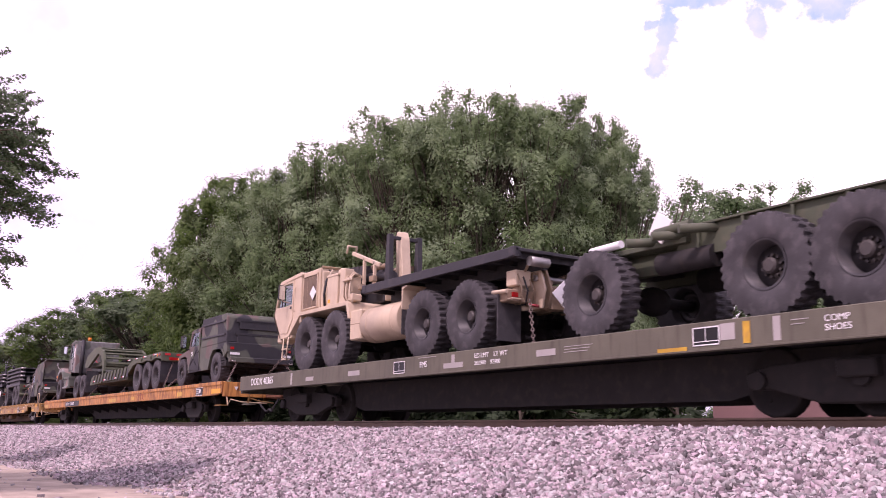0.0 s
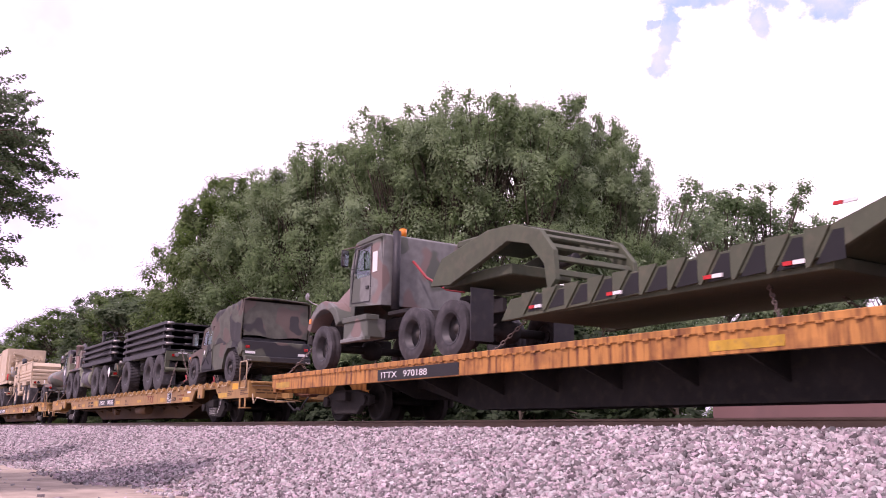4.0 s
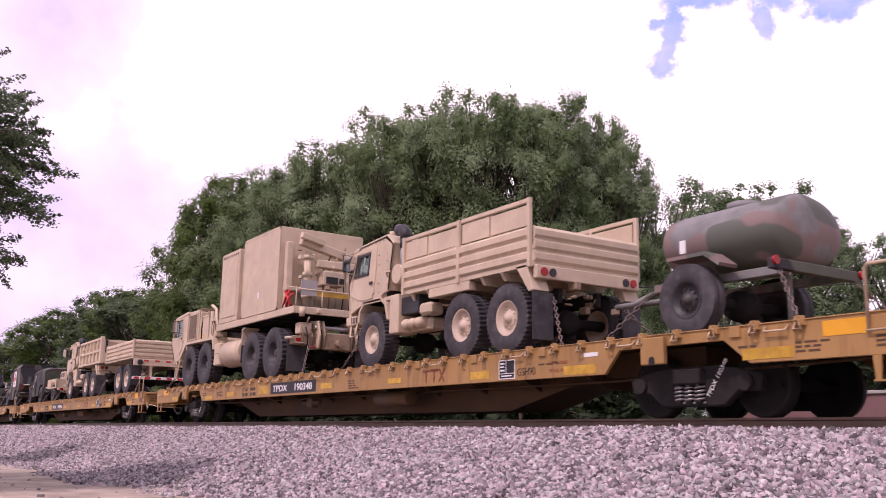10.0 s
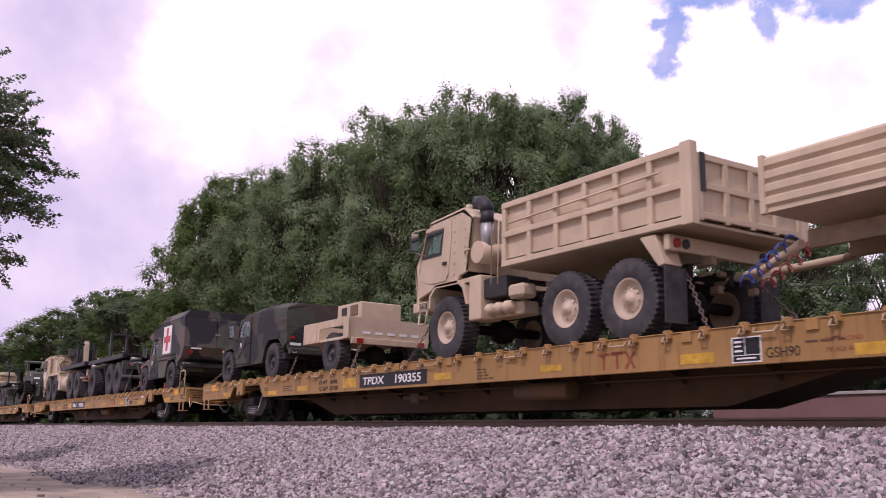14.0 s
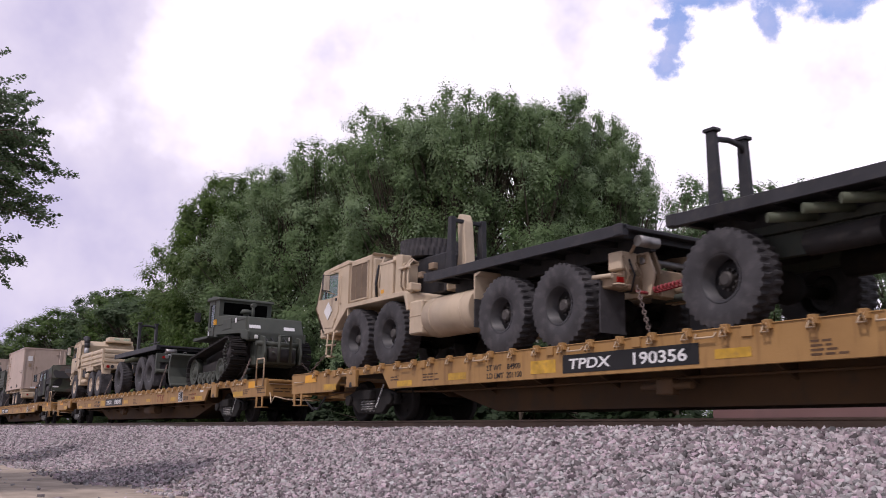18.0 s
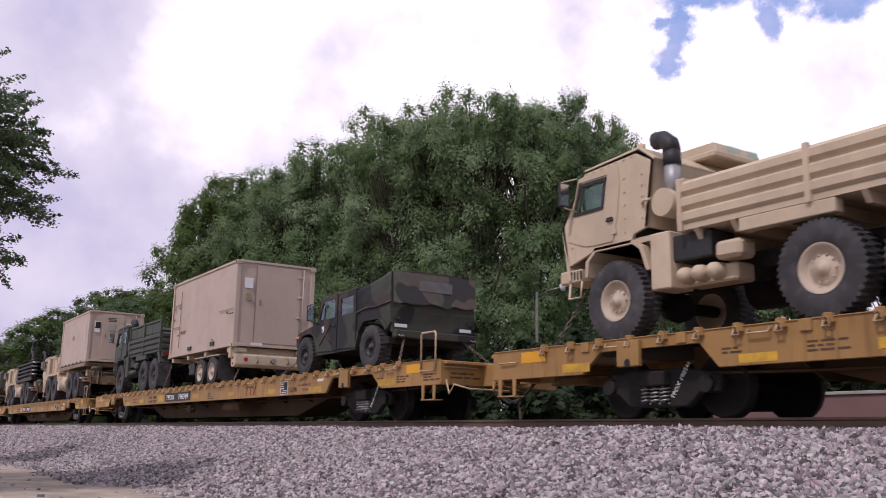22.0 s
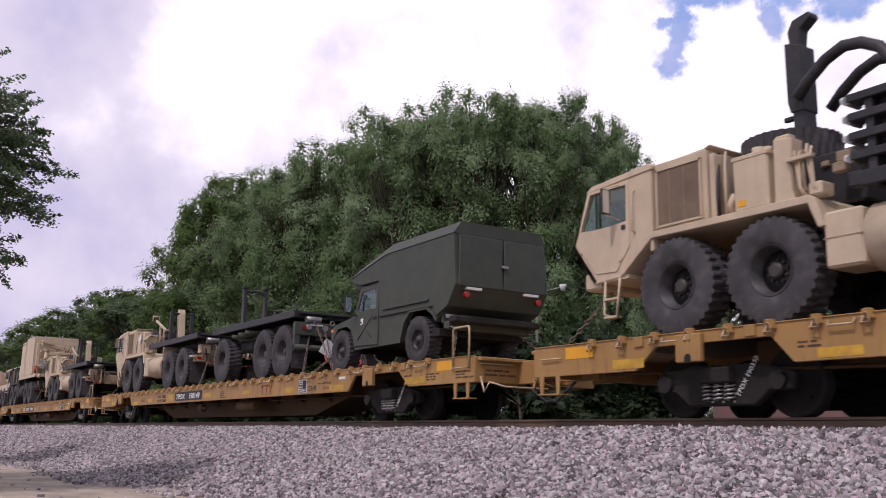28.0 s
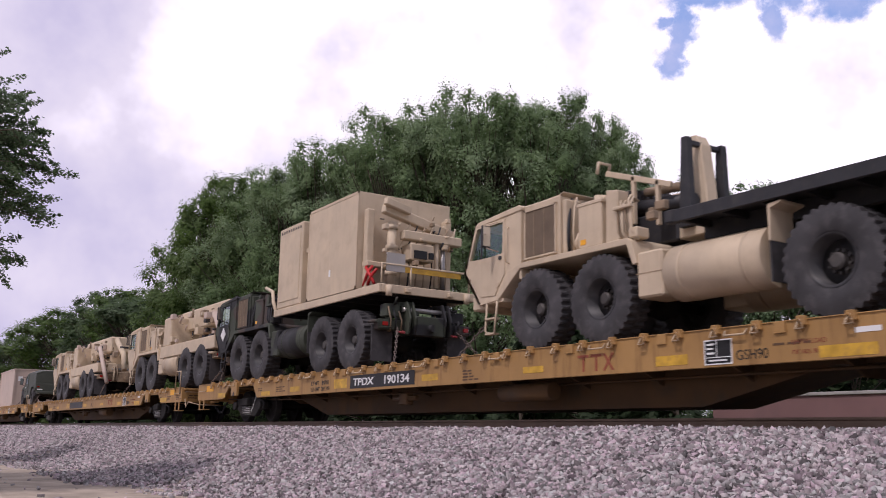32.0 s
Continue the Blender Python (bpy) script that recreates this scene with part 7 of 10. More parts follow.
def rack_trailer(label, body, rim=RIM_BLACK, load="rack", flatrack=BLACK):
    t = thing("load_trailer", label, "trailer", "three-axle trailers")
    frame_rails(t, -0.5, 5.0, 0.92, 1.24, body, 0.5)
    axles(t, (0, 3.08, 4.36), 0.66)
    wheels(t, "heavy", (0, 3.08, 4.36), 1.22, rim)
    bm = box(B(), -0.6, 5.05, -0.62, 0.62, 1.24, 1.36, 0.01)
    part("bed_frame", bm, body, t)
    bm = lathe(B(), [(0.0, -0.05), (0.55, -0.05), (0.55, 0.05), (0.0, 0.05)], seg=20)
    bmesh.ops.rotate(bm, verts=bm.verts, matrix=Matrix.Rotation(radians(90), 3, "X"), cent=(0, 0, 0))
    part("turntable", bm, CHASSIS, t, at=(0, 0, 1.1))
    part("drawbar", tube(B(), [(-0.2, -0.45, 0.75), (-1.6, -0.05, 0.72), (-2.3, 0, 0.74)], 0.06, 7), body, t)
    part("drawbar", tube(B(), [(-0.2, 0.45, 0.75), (-1.6, 0.05, 0.72)], 0.06, 7), body, t)
    for k, x in enumerate((0.75, 1.25, 1.75)):
        part("stowed_roller", cyl(B(), (x, -1.2, 1.30 + 0.02 * k), (x + 0.34, -0.7, 1.33 + 0.02 * k), 0.065, 10), OLIVE, t)
    part("air_tank", cyl(B(), (1.0, -0.75, 1.0), (2.0, -0.75, 1.0), 0.16, 14), CHASSIS, t)
    part("air_tank", cyl(B(), (0.7, 0.5, 0.95), (2.2, 0.5, 0.95), 0.2, 14), CHASSIS, t)
    bm = box(B(), 4.98, 5.12, -1.2, 1.2, 1.02, 1.34, 0.012)
    box(bm, 5.0, 5.1, -1.2, -1.05, 0.62, 1.04, 0.01)
    box(bm, 5.0, 5.1, 1.05, 1.2, 0.62, 1.04, 0.01)
    part("tail_beam", bm, body, t)
    part("under_ride_bar", cyl(B(), (5.08, -1.2, 0.72), (5.08, 1.2, 0.72), 0.07, 12), body, t)
    for y in (-0.85, -0.4, 0.15, 0.6):
        part("coupling", cyl(B(), (5.12, y, 1.22), (5.2, y, 1.22), 0.07, 10), STEEL, t)
        part("lashing_ring", ring_bar(y), STEEL, t, at=(5.14, y + 0.2, 1.36))
    for y, dx in ((-0.65, 0.95), (0.35, 0.8)):
        chain(t, (5.14, y, 1.30), (5.14 + dx, y + 0.1, 0.02))
        chain(t, (5.14, y + 0.2, 1.30), (5.14 + dx, y + 0.12, 0.02))
        part("chain_binder", tube(B(), [(5.14 + dx * 0.62, y, 0.50), (5.14 + dx * 0.75, y, 0.34), (5.14 + dx * 0.7, y - 0.08, 0.28)], 0.028, 6), STRAP_RED, t, "red chain binder")
    for y in (-0.95, 0.95):
        part("tail_lamp", box(B(), 5.12, 5.14, y - 0.05, y + 0.07, 1.16, 1.24), LAMP_RED, t)
        part("reflective_strip", box(B(), 5.122, 5.13, y - 0.5 if y > 0 else y + 0.15, y - 0.15 if y > 0 else y + 0.5, 1.27, 1.31), WHITE, t)
    flap(t, 4.98, 0.2, 0.95, 1.2, 0.42)
    if load == "rack":
        load_deck(t, -0.85, 5.1, 1.42, 1.62, flatrack, railing=True)
        bail(t, -0.74, 1.62)
    elif load == "bridge":
        load_deck(t, -0.55, 5.05, 1.30, 1.42)
    else:
        for s in (-1, 1):
            part("side_beam", box(B(), 1.75, 5.1, *sorted((s * 0.66, s * 0.60)), 1.25, 1.42, 0.01), body, t)
        part("bed_beam", box(B(), 1.35, 5.1, -0.80, -0.76, 1.02, 1.43, 0.006), body, t)
        part("bed_flange", box(B(), 1.3, 5.12, -0.86, -0.70, 1.43, 1.46, 0.005), body, t)
        for k in range(5):
            part("beam_rib", box(B(), 1.75 + 0.75 * k, 1.79 + 0.75 * k, -0.85, -0.80, 1.02, 1.43), body, t)
        part("placard_board", prism(B(), [(1.00, 1.42), (1.24, 1.24), (1.44, 1.54), (1.18, 1.72)], -1.0, -0.97, bev=0.004), WHITE, t, "tilted white placard board")
        part("stowed_tube", cyl(B(), (1.1, -0.95, 1.42), (1.75, -0.95, 1.44), 0.07, 12), body, t)
        part("stowed_tube", cyl(B(), (-0.25, -0.95, 1.36), (0.4, -0.95, 1.38), 0.06, 12), WHITE, t)
        part("guide_rail", box(B(), -0.3, 1.6, -0.9, -0.7, 1.22, 1.30, 0.01), body, t)
    chains(t, ((5.0, 1.05, 0.75),))
    return t


# ---- light four-wheel-drive ----
def light_truck(label, body, kind, cloth=None, rim=RIM_BLACK):
    t = thing("light_truck", label, "military vehicle", "light trucks")
    wheels(t, "light", (0, 3.3), 1.08, rim)
    axles(t, (0, 3.3), 0.52, CHASSIS, 0.8)
    loop = [(-0.52, 0.72), (-0.52, 0.98), (-0.36, 1.06), (0.62, 1.20), (0.74, 1.24), (4.12, 1.22), (4.16, 0.92), (3.98, 0.78), (3.86, 0.92), (3.66, 1.03), (3.0, 1.03), (2.78, 0.86), (2.62, 0.46), (0.66, 0.44), (0.55, 0.72), (0.42, 0.92), (0.22, 1.0), (-0.2, 0.97), (-0.38, 0.80), (-0.44, 0.66)]
    for s in (-1, 1):
        y0, y1 = sorted((s * 1.06, s * 1.0))
        part("side_panel", prism(B(), loop, y0, y1), body, t)
    bm = B()
    prism(bm, [(-0.46, 0.95), (-0.34, 1.06), (0.64, 1.22), (0.66, 1.16), (-0.3, 1.0)], -1.0, 1.0, bev=0.012)
    box(bm, -0.56, -0.46, -0.98, 0.98, 0.62, 1.0, 0.03)
    part("bonnet", bm, body, t)
    bm = box(B(), 0.5, 4.0, -1.0, 1.0, 0.50, 0.64)
    box(bm, -0.4, 4.1, -0.5, 0.5, 0.55, 0.85)
    box(bm, 0.45, 0.62, -1.0, 1.0, 0.5, 1.2)
    part("underbody", bm, CHASSIS, t)
    part("rear_panel", box(B(), 4.06, 4.14, -1.02, 1.02, 0.72, 1.2, 0.02), body, t)
    bm = box(B(), 4.12, 4.30, -1.0, 1.0, 0.60, 0.76, 0.02)
    part("rear_bumper", bm, body, t)
    for y in (-0.9, 0.9):
        part("tail_lamp", box(B(), 4.14, 4.17, y - 0.06, y + 0.06, 0.98, 1.06, 0.01), LAMP_RED if kind != "long" else BLACK, t)
        part("tow_shackle", tube(B(), [(4.28, y - 0.05, 0.66), (4.38, y - 0.04, 0.62), (4.38, y + 0.04, 0.62), (4.28, y + 0.05, 0.66)], 0.016, 5), STEEL, t)
        part("number_plate", box(B(), 4.145, 4.155, y * 0.9 - 0.15, y * 0.9 + 0.15, 0.83, 0.90), WHITE, t)
    part("headlamp", cyl(B(), (-0.56, -0.72, 0.85), (-0.60, -0.72, 0.85), 0.09, 12), LAMP_CLEAR, t)
    part("marker_lamp", box(B(), -0.5, -0.38, -1.075, -1.05, 0.92, 0.98), LAMP_AMBER, t)
    # front doors with windows, screen, roof
    roof_x = 1.78 if kind != "long" else 2.66
    top = 1.80
    out = [(0.66, 0.52), (0.66, 1.22), (0.90, 1.76), (1.70, 1.78), (1.72, 1.22), (1.72, 0.50)]
    win = [(0.82, 1.26), (0.80, 1.32), (0.98, 1.68), (1.60, 1.70), (1.62, 1.32), (1.60, 1.26)]
    cab_sides(t, out, win, 1.085, 0.03, body, name="door")
    if kind == "long":
        out2 = [(1.76, 0.52), (1.76, 1.22), (1.78, 1.76), (2.62, 1.80), (2.66, 1.22), (2.62, 0.50)]
        win2 = [(1.90, 1.28), (1.88, 1.34), (1.90, 1.66), (2.50, 1.68), (2.52, 1.34), (2.50, 1.28)]
        cab_sides(t, out2, win2, 1.085, 0.03, body, name="door")
    for s in (-1, 1):
        part("door_handle", box(B(), 1.52, 1.66, *sorted((s * 1.085, s * 1.115)), 1.05, 1.10, 0.005), BLACK, t)
        if s < 0:
            bm = B()
            for a, b in (((0.85, 1.12), (1.45, 0.66)), ((0.85, 0.66), (1.45, 1.12))):
                tube(bm, [(a[0], -1.09, a[1]), (b[0], -1.09, b[1])], 0.014, 4)
            part("door_ribs", bm, body, t)
            part("door_paper", box(B(), 0.96, 1.06, -1.092, -1.08, 0.96, 1.10), WHITE, t)
    mirror(t, 0.80, -1.08, 1.42, BLACK)
    bm = B()
    lo, hi = Vector((0.66, 0, 1.22)), Vector((0.90, 0, 1.76))
    pt = lambda k, y: lo.lerp(hi, k) + Vector((0, y, 0))
    ring_panel(bm, [pt(0, -1.02), pt(0, 1.02), pt(1, 1.0), pt(1, -1.0)], [pt(0.16, -0.9), pt(0.16, 0.9), pt(0.88, 0.9), pt(0.88, -0.9)], (0.04, 0, 0))
    part("screen_frame", bm, body, t)
    ws = part("windscreen", sheet(B(), [pt(0.16, -0.9), pt(0.16, 0.9), pt(0.88, 0.9), pt(0.88, -0.9)], (0.005, 0, 0)), GLASS, t)
    ws.visible_shadow = False
    for y in (-0.6, 0.6):
        part("seat", box(B(), 1.2, 1.62, y - 0.25, y + 0.25, 0.65, 1.5, 0.05), BLACK, t)
    if kind in ("shelter", "tarp", "long", "ambulance"):
        part("roof", prism(B(), [(0.86, top - 0.05), (0.92, top), (roof_x, top + 0.04), (roof_x + 0.02, top - 0.02)], -1.07, 1.07, bev=0.02), body, t)
    # fender top bulge
    for s in (-1, 1):
        y0, y1 = sorted((s * 1.09, s * 0.98))
        part("wheel_arch", prism(B(), [(2.62, 0.50), (2.66, 0.62), (2.82, 0.92), (3.02, 1.09), (3.66, 1.09), (3.9, 0.96), (4.02, 0.80), (3.98, 0.76), (3.86, 0.90), (3.64, 1.03), (3.02, 1.03), (2.80, 0.84), (2.66, 0.48)], y0, y1), body, t)
    if kind == "shelter":
        sh = part("rear_shelter", prism(B(), [(1.80, 1.16), (1.80, 1.90), (1.84, 2.06), (3.98, 2.06), (4.06, 1.95), (4.10, 1.2)], -1.07, 1.07, bev=0.02), body, t)
        bm = B()
        for z in (1.82, 1.42):
            prism(bm, [(1.82, z), (3.96, z + 0.0), (3.96, z + 0.05), (1.82, z + 0.05)], -1.10, -1.06)
            box(bm, 4.07, 4.13, -0.8, 0.8, z - 0.02, z + 0.06)
        part("shelter_ribs", bm, BLACK, sh)
        part("rear_hatch", box(B(), 4.08, 4.13, -0.75, 0.75, 1.12, 1.44, 0.012), body, sh)
        part("rear_vent", box(B(), 4.09, 4.13, -0.7, 0.75, 1.60, 1.86, 0.012), BLACK, sh)
    elif kind in ("tarp", "long", "soft"):
        if kind == "tarp":
            xs = [1.30 + 2.72 * k / 17 for k in range(18)]
            zt, zb = [1.84 + 0.42 * min(1.0, k / 3) ** 0.8 + 0.012 * max(0, k - 3) - 0.035 * math.sin(k * 1.3) ** 2 for k in range(18)], 1.20
        elif kind == "long":
            xs, zt, zb = (2.62, 2.9, 3.3, 3.7, 4.0, 4.14), (1.82, 1.86, 1.90, 1.97, 2.03, 2.03), 1.16
        else:
            xs, zt, zb = (0.86, 1.3, 1.9, 2.6, 3.4, 4.12), (1.84, 1.98, 2.02, 2.02, 2.0, 1.92), 1.22
        rnd = random.Random(5)
        bm = B()
        sec = []
        for i, (x, z) in enumerate(zip(xs, zt)):
            row = []
            drop = {"tarp": 0.03, "long": 0.05}.get(kind, 0.12)
            for k in range(29):
                a = k / 28
                if a < 0.36:
                    y, h = -1.06, zb + (z - drop - zb) * a / 0.36
                elif a < 0.64:
                    q = (a - 0.36) / 0.28
                    y, h = -1.0 + 2.0 * q, z + 0.03 * math.sin(math.pi * q)
                else:
                    y, h = 1.06, z - drop - (z - drop - zb) * (a - 0.64) / 0.36
                wob = 0.012
                if kind == "tarp" and (a < 0.36 or a > 0.64):
                    fall = min(a, 1 - a) / 0.36
                    y *= 1.0 - 0.022 * math.sin(1.15 * i + 5.0 * fall) - 0.030 * math.sin(2.1 * i - 3.5 * fall) * fall * (1 - fall) * 3
                    h -= 0.05 * math.sin(0.9 * i) * (1 - fall)
                row.append(bm.verts.new((x + rnd.uniform(-1, 1) * wob, y + rnd.uniform(-1, 1) * wob, h + rnd.uniform(-1, 1) * wob)))
            sec.append(row)
        for a, b in zip(sec, sec[1:]):
            for k in range(28):
                bm.faces.new((a[k], a[k + 1], b[k + 1], b[k])).smooth = True
        bm.faces.new(sec[0])
        if kind != "tarp":
            bm.faces.new(sec[-1][::-1])
        else:
            # rear curtain, hanging in folds from the last bow to the tailgate, and the rolled hem round it
            cb, rows = B(), []
            for j in range(8):
                f = j / 7
                rows.append([cb.verts.new((3.96 + 0.05 * f + 0.035 * math.sin(1.9 * i + 1.1 * j) * f, -1.0 + 2.0 * i / 12, 2.36 - 1.02 * f + 0.03 * math.sin(0.8 * i) * f)) for i in range(13)])
            for ra, rb in zip(rows, rows[1:]):
                for i in range(12):
                    cb.faces.new((ra[i], ra[i + 1], rb[i + 1], rb[i])).smooth = True
            part("rear_curtain", cb, cloth, t, "hanging rear canvas curtain")
            hem = [(4.03, -1.07, 1.22), (4.03, -1.06, 1.8), (4.03, -1.03, 2.38), (4.04, -0.9, 2.43), (4.04, 0.0, 2.46), (4.04, 0.9, 2.43), (4.03, 1.03, 2.38), (4.03, 1.06, 1.22)]
            part("canvas_hem", tube(B(), hem, 0.022, 6), cloth, t)
        cv = part("canvas_cover", bm, cloth, t, "creased canvas cover")
        if kind == "tarp":
            # added black block, standing for the shade inside the covered bay
            part("cargo_dark", box(B(), 1.7, 3.95, -0.98, 0.98, 0.9, 1.3), BLACK, t)
        if kind == "long":
            # rear flap with a ragged foot, a dull window in it, and the rope along the side
            cb, rows = B(), []
            for j in range(6):
                f = j / 5
                rows.append([cb.verts.new((4.165 + 0.07 * f + 0.014 * math.sin(2.3 * i + j) * f, -1.04 + 2.08 * i / 14, 2.0 - 0.66 * f - (0.025 * math.sin(1.7 * i) + (0.05 if i in (3, 9) else 0)) * f * f)) for i in range(15)])
            for ra, rb in zip(rows, rows[1:]):
                for i in range(14):
                    cb.faces.new((ra[i], ra[i + 1], rb[i + 1], rb[i])).smooth = True
            part("rear_flap", cb, CAMO_CLOTH, cv, "worn grey canvas rear flap")
            part("rear_pane", box(B(), 4.20, 4.215, -0.42, 0.42, 1.62, 1.84, 0.004), GLASS_DULL, cv, "dull plastic rear window")
            part("canvas_hem", tube(B(), [(2.66, -1.075, 1.26), (3.1, -1.085, 1.32), (3.6, -1.08, 1.30), (4.14, -1.075, 1.36)], 0.018, 5), CAMO_CLOTH, cv)
    elif kind == "ambulance":
        loop = [(0.52, 1.94), (0.52, 2.06), (2.06, 2.37), (4.58, 2.39), (4.66, 1.40), (4.40, 1.02), (4.0, 0.86), (3.9, 1.06), (1.78, 1.06), (1.74, 1.5), (1.72, 1.84), (0.9, 1.84)]
        bx = part("ambulance_body", prism(B(), loop, -1.10, 1.10, bev=0.012), body, t)
        # roof cap, drawn in on both sides
        bm, rings = B(), []
        for x, z, h in ((0.50, 2.05, 0.18), (2.04, 2.365, 0.235), (4.60, 2.385, 0.235)):
            rings.append([bm.verts.new((x + dx, y, z + dz)) for dx, y, dz in ((0, -1.115, 0), (0.02, -0.94, h), (0.02, 0.94, h), (0, 1.115, 0))])
        for p, q in zip(rings, rings[1:]):
            for k in range(4):
                bm.faces.new((p[k], p[(k + 1) % 4], q[(k + 1) % 4], q[k]))
        bm.faces.new(rings[0][::-1])
        bm.faces.new(rings[-1])
        bmesh.ops.recalc_face_normals(bm, faces=bm.faces)
        part("roof_cap", bm, body, bx)
        for s in (-1, 1):
            part("side_rail", box(B(), 1.95, 3.75, *sorted((s * 1.10, s * 1.135)), 1.18, 1.215, 0.006), body, bx)
        part("rear_step", box(B(), 4.30, 4.55, -1.0, 1.0, 0.72, 0.84, 0.02), CHASSIS, bx)
        for y in (-0.52, 0.52):
            part("rear_door", box(B(), 4.64, 4.68, y - 0.5, y + 0.5, 1.38, 2.36, 0.012), body, bx)
        part("door_handle", box(B(), 4.68, 4.71, -0.06, 0.1, 1.8, 1.85), STEEL, bx)
        for y in (-0.85, 0.85):
            part("tail_lamp", cyl(B(), (4.62, y, 1.22), (4.70, y, 1.22), 0.06, 10), LAMP_RED, bx)
            part("number_plate", box(B(), 4.6, 4.69, y * 0.8 - 0.17, y * 0.8 + 0.17, 1.32, 1.365), WHITE, bx)
        part("screen_visor", box(B(), 0.54, 0.9, -1.0, 1.0, 1.78, 1.94), BLACK, bx)
    chains(t, ((-0.45, 0.6, -0.7), (4.2, 0.6, 0.6)))
    return t


def red_cross(t):
    sg = part("cross_panel", box(B(), 2.31, 3.22, -1.115, -1.10, 1.26, 2.22), WHITE, t, "white panel with a red cross")
    bm = box(B(), 2.66, 2.87, -1.120, -1.112, 1.36, 2.14)
    part("red_cross", bm, RED, sg)
    part("cross_arm", box(B(), 2.40, 2.66, -1.120, -1.112, 1.64, 1.86), RED, sg)
    part("cross_arm", box(B(), 2.87, 3.13, -1.120, -1.112, 1.64, 1.86), RED, sg)


def cross_board(x, z0, z1, n):
    """A ribbed board across the tail."""
    h = (z1 - z0) / n
    face = []
    for k in range(n):
        z = z0 + k * h
        face += [(x, z + 0.02 * h), (x + 0.04, z + 0.22 * h), (x + 0.04, z + 0.70 * h), (x, z + 0.90 * h)]
    return prism(B(), face + [(x - 0.02, z1), (x - 0.02, z0)], -1.16, 1.16)


# ---- six-wheeled cargo truck ----
def cargo_truck(label, body, kind, rim, armoured=True, racks=False):
    t = thing("cargo_truck", label, "truck", "cargo trucks")
    frame_rails(t, -0.8, 5.2, 0.86, 1.10, CHASSIS)
    axles(t, (0, 3.34, 4.69), 0.6)
    wheels(t, "medium", (0, 3.34, 4.69), 1.2, rim)
    hf = 1.2
    if armoured:
        out = [(-0.98, 1.22), (-1.14, 1.86), (-0.64, 2.64), (0.56, 2.72), (0.84, 2.50), (0.68, 1.56), (0.42, 1.50), (0.34, 1.38), (-0.40, 1.38)]
        win = [(-0.62, 1.98), (-0.86, 1.98), (-0.70, 2.46), (-0.11, 2.46), (-0.14, 2.3), (-0.17, 2.1), (-0.19, 1.98), (-0.3, 1.98), (-0.5, 1.98)]
        roof = [(-0.64, 2.60), (-0.60, 2.68), (0.55, 2.76), (0.86, 2.53), (0.82, 2.47), (0.5, 2.66)]
        base, tip, back = Vector((-1.14, 0, 1.86)), Vector((-0.64, 0, 2.64)), [(0.84, 2.50), (0.68, 1.56)]
    else:
        out = [(-1.02, 1.22), (-1.06, 1.76), (-0.72, 2.62), (0.80, 2.64), (0.80, 2.0), (0.78, 1.50), (0.45, 1.50), (0.34, 1.40), (-0.40, 1.40)]
        win = [(-0.62, 1.92), (-0.90, 1.92), (-0.68, 2.44), (-0.02, 2.46), (-0.02, 2.3), (-0.02, 2.1), (-0.02, 1.94), (-0.3, 1.92), (-0.5, 1.92)]
        roof = [(-0.76, 2.58), (-0.70, 2.68), (0.72, 2.72), (0.84, 2.64), (0.82, 2.58)]
        base, tip, back = Vector((-1.06, 0, 1.76)), Vector((-0.72, 0, 2.62)), [(0.80, 2.64), (0.78, 1.50)]
    cab_sides(t, out, win, hf, 0.05, body)
    part("cab_roof", prism(B(), roof, -1.2, 1.2, bev=0.012), body, t)
    pt = lambda k, y: base.lerp(tip, k) + Vector((0, y, 0))
    bm = ring_panel(B(), [pt(0, -hf), pt(0, hf), pt(1, hf), pt(1, -hf)], [pt(0.15, -1.05), pt(0.15, 1.05), pt(0.9, 1.05), pt(0.9, -1.05)], (0.05, 0, -0.02))
    sheet(bm, [(-1.0, -hf, 1.0), (-1.0, hf, 1.0), (base.x, hf, base.z), (base.x, -hf, base.z)], (0.06, 0, 0))
    sheet(bm, [(back[0][0], -hf, back[0][1]), (back[0][0], hf, back[0][1]), (back[1][0], hf, back[1][1]), (back[1][0], -hf, back[1][1])], (-0.05, 0, 0))
    box(bm, -0.95, 0.7, -1.15, 1.15, 1.36, 1.44)
    part("cab_front", bm, body, t)
    ws = part("windscreen", sheet(B(), [pt(0.15, -1.05), pt(0.15, 1.05), pt(0.9, 1.05), pt(0.9, -1.05)], (0.006, 0, 0)), GLASS, t)
    ws.visible_shadow = False
    y = -hf
    dr = part("door", ring_panel(B(), [(-0.62, y, 1.48), (-1.0, y, 1.62), (-0.72, y, 2.56), (0.14, y, 2.60), (0.16, y, 2.3), (0.14, y, 2.1), (0.10, y, 1.8), (0.0, y, 1.46), (-0.4, y, 1.46)], [(x, y, z) for x, z in [(-0.62, 1.95), (-0.90, 1.95), (-0.72, 2.49), (-0.08, 2.49), (-0.11, 2.3), (-0.14, 2.1), (-0.16, 1.95), (-0.3, 1.95), (-0.5, 1.95)]], (0, -0.016, 0)), body, t)
    part("door_handle", box(B(), -0.10, 0.02, y - 0.05, y - 0.01, 1.76, 1.82, 0.005), BLACK, dr)
    part("marker_reflector", box(B(), 0.0, 0.08, y - 0.025, y, 1.56, 1.64), body, dr)
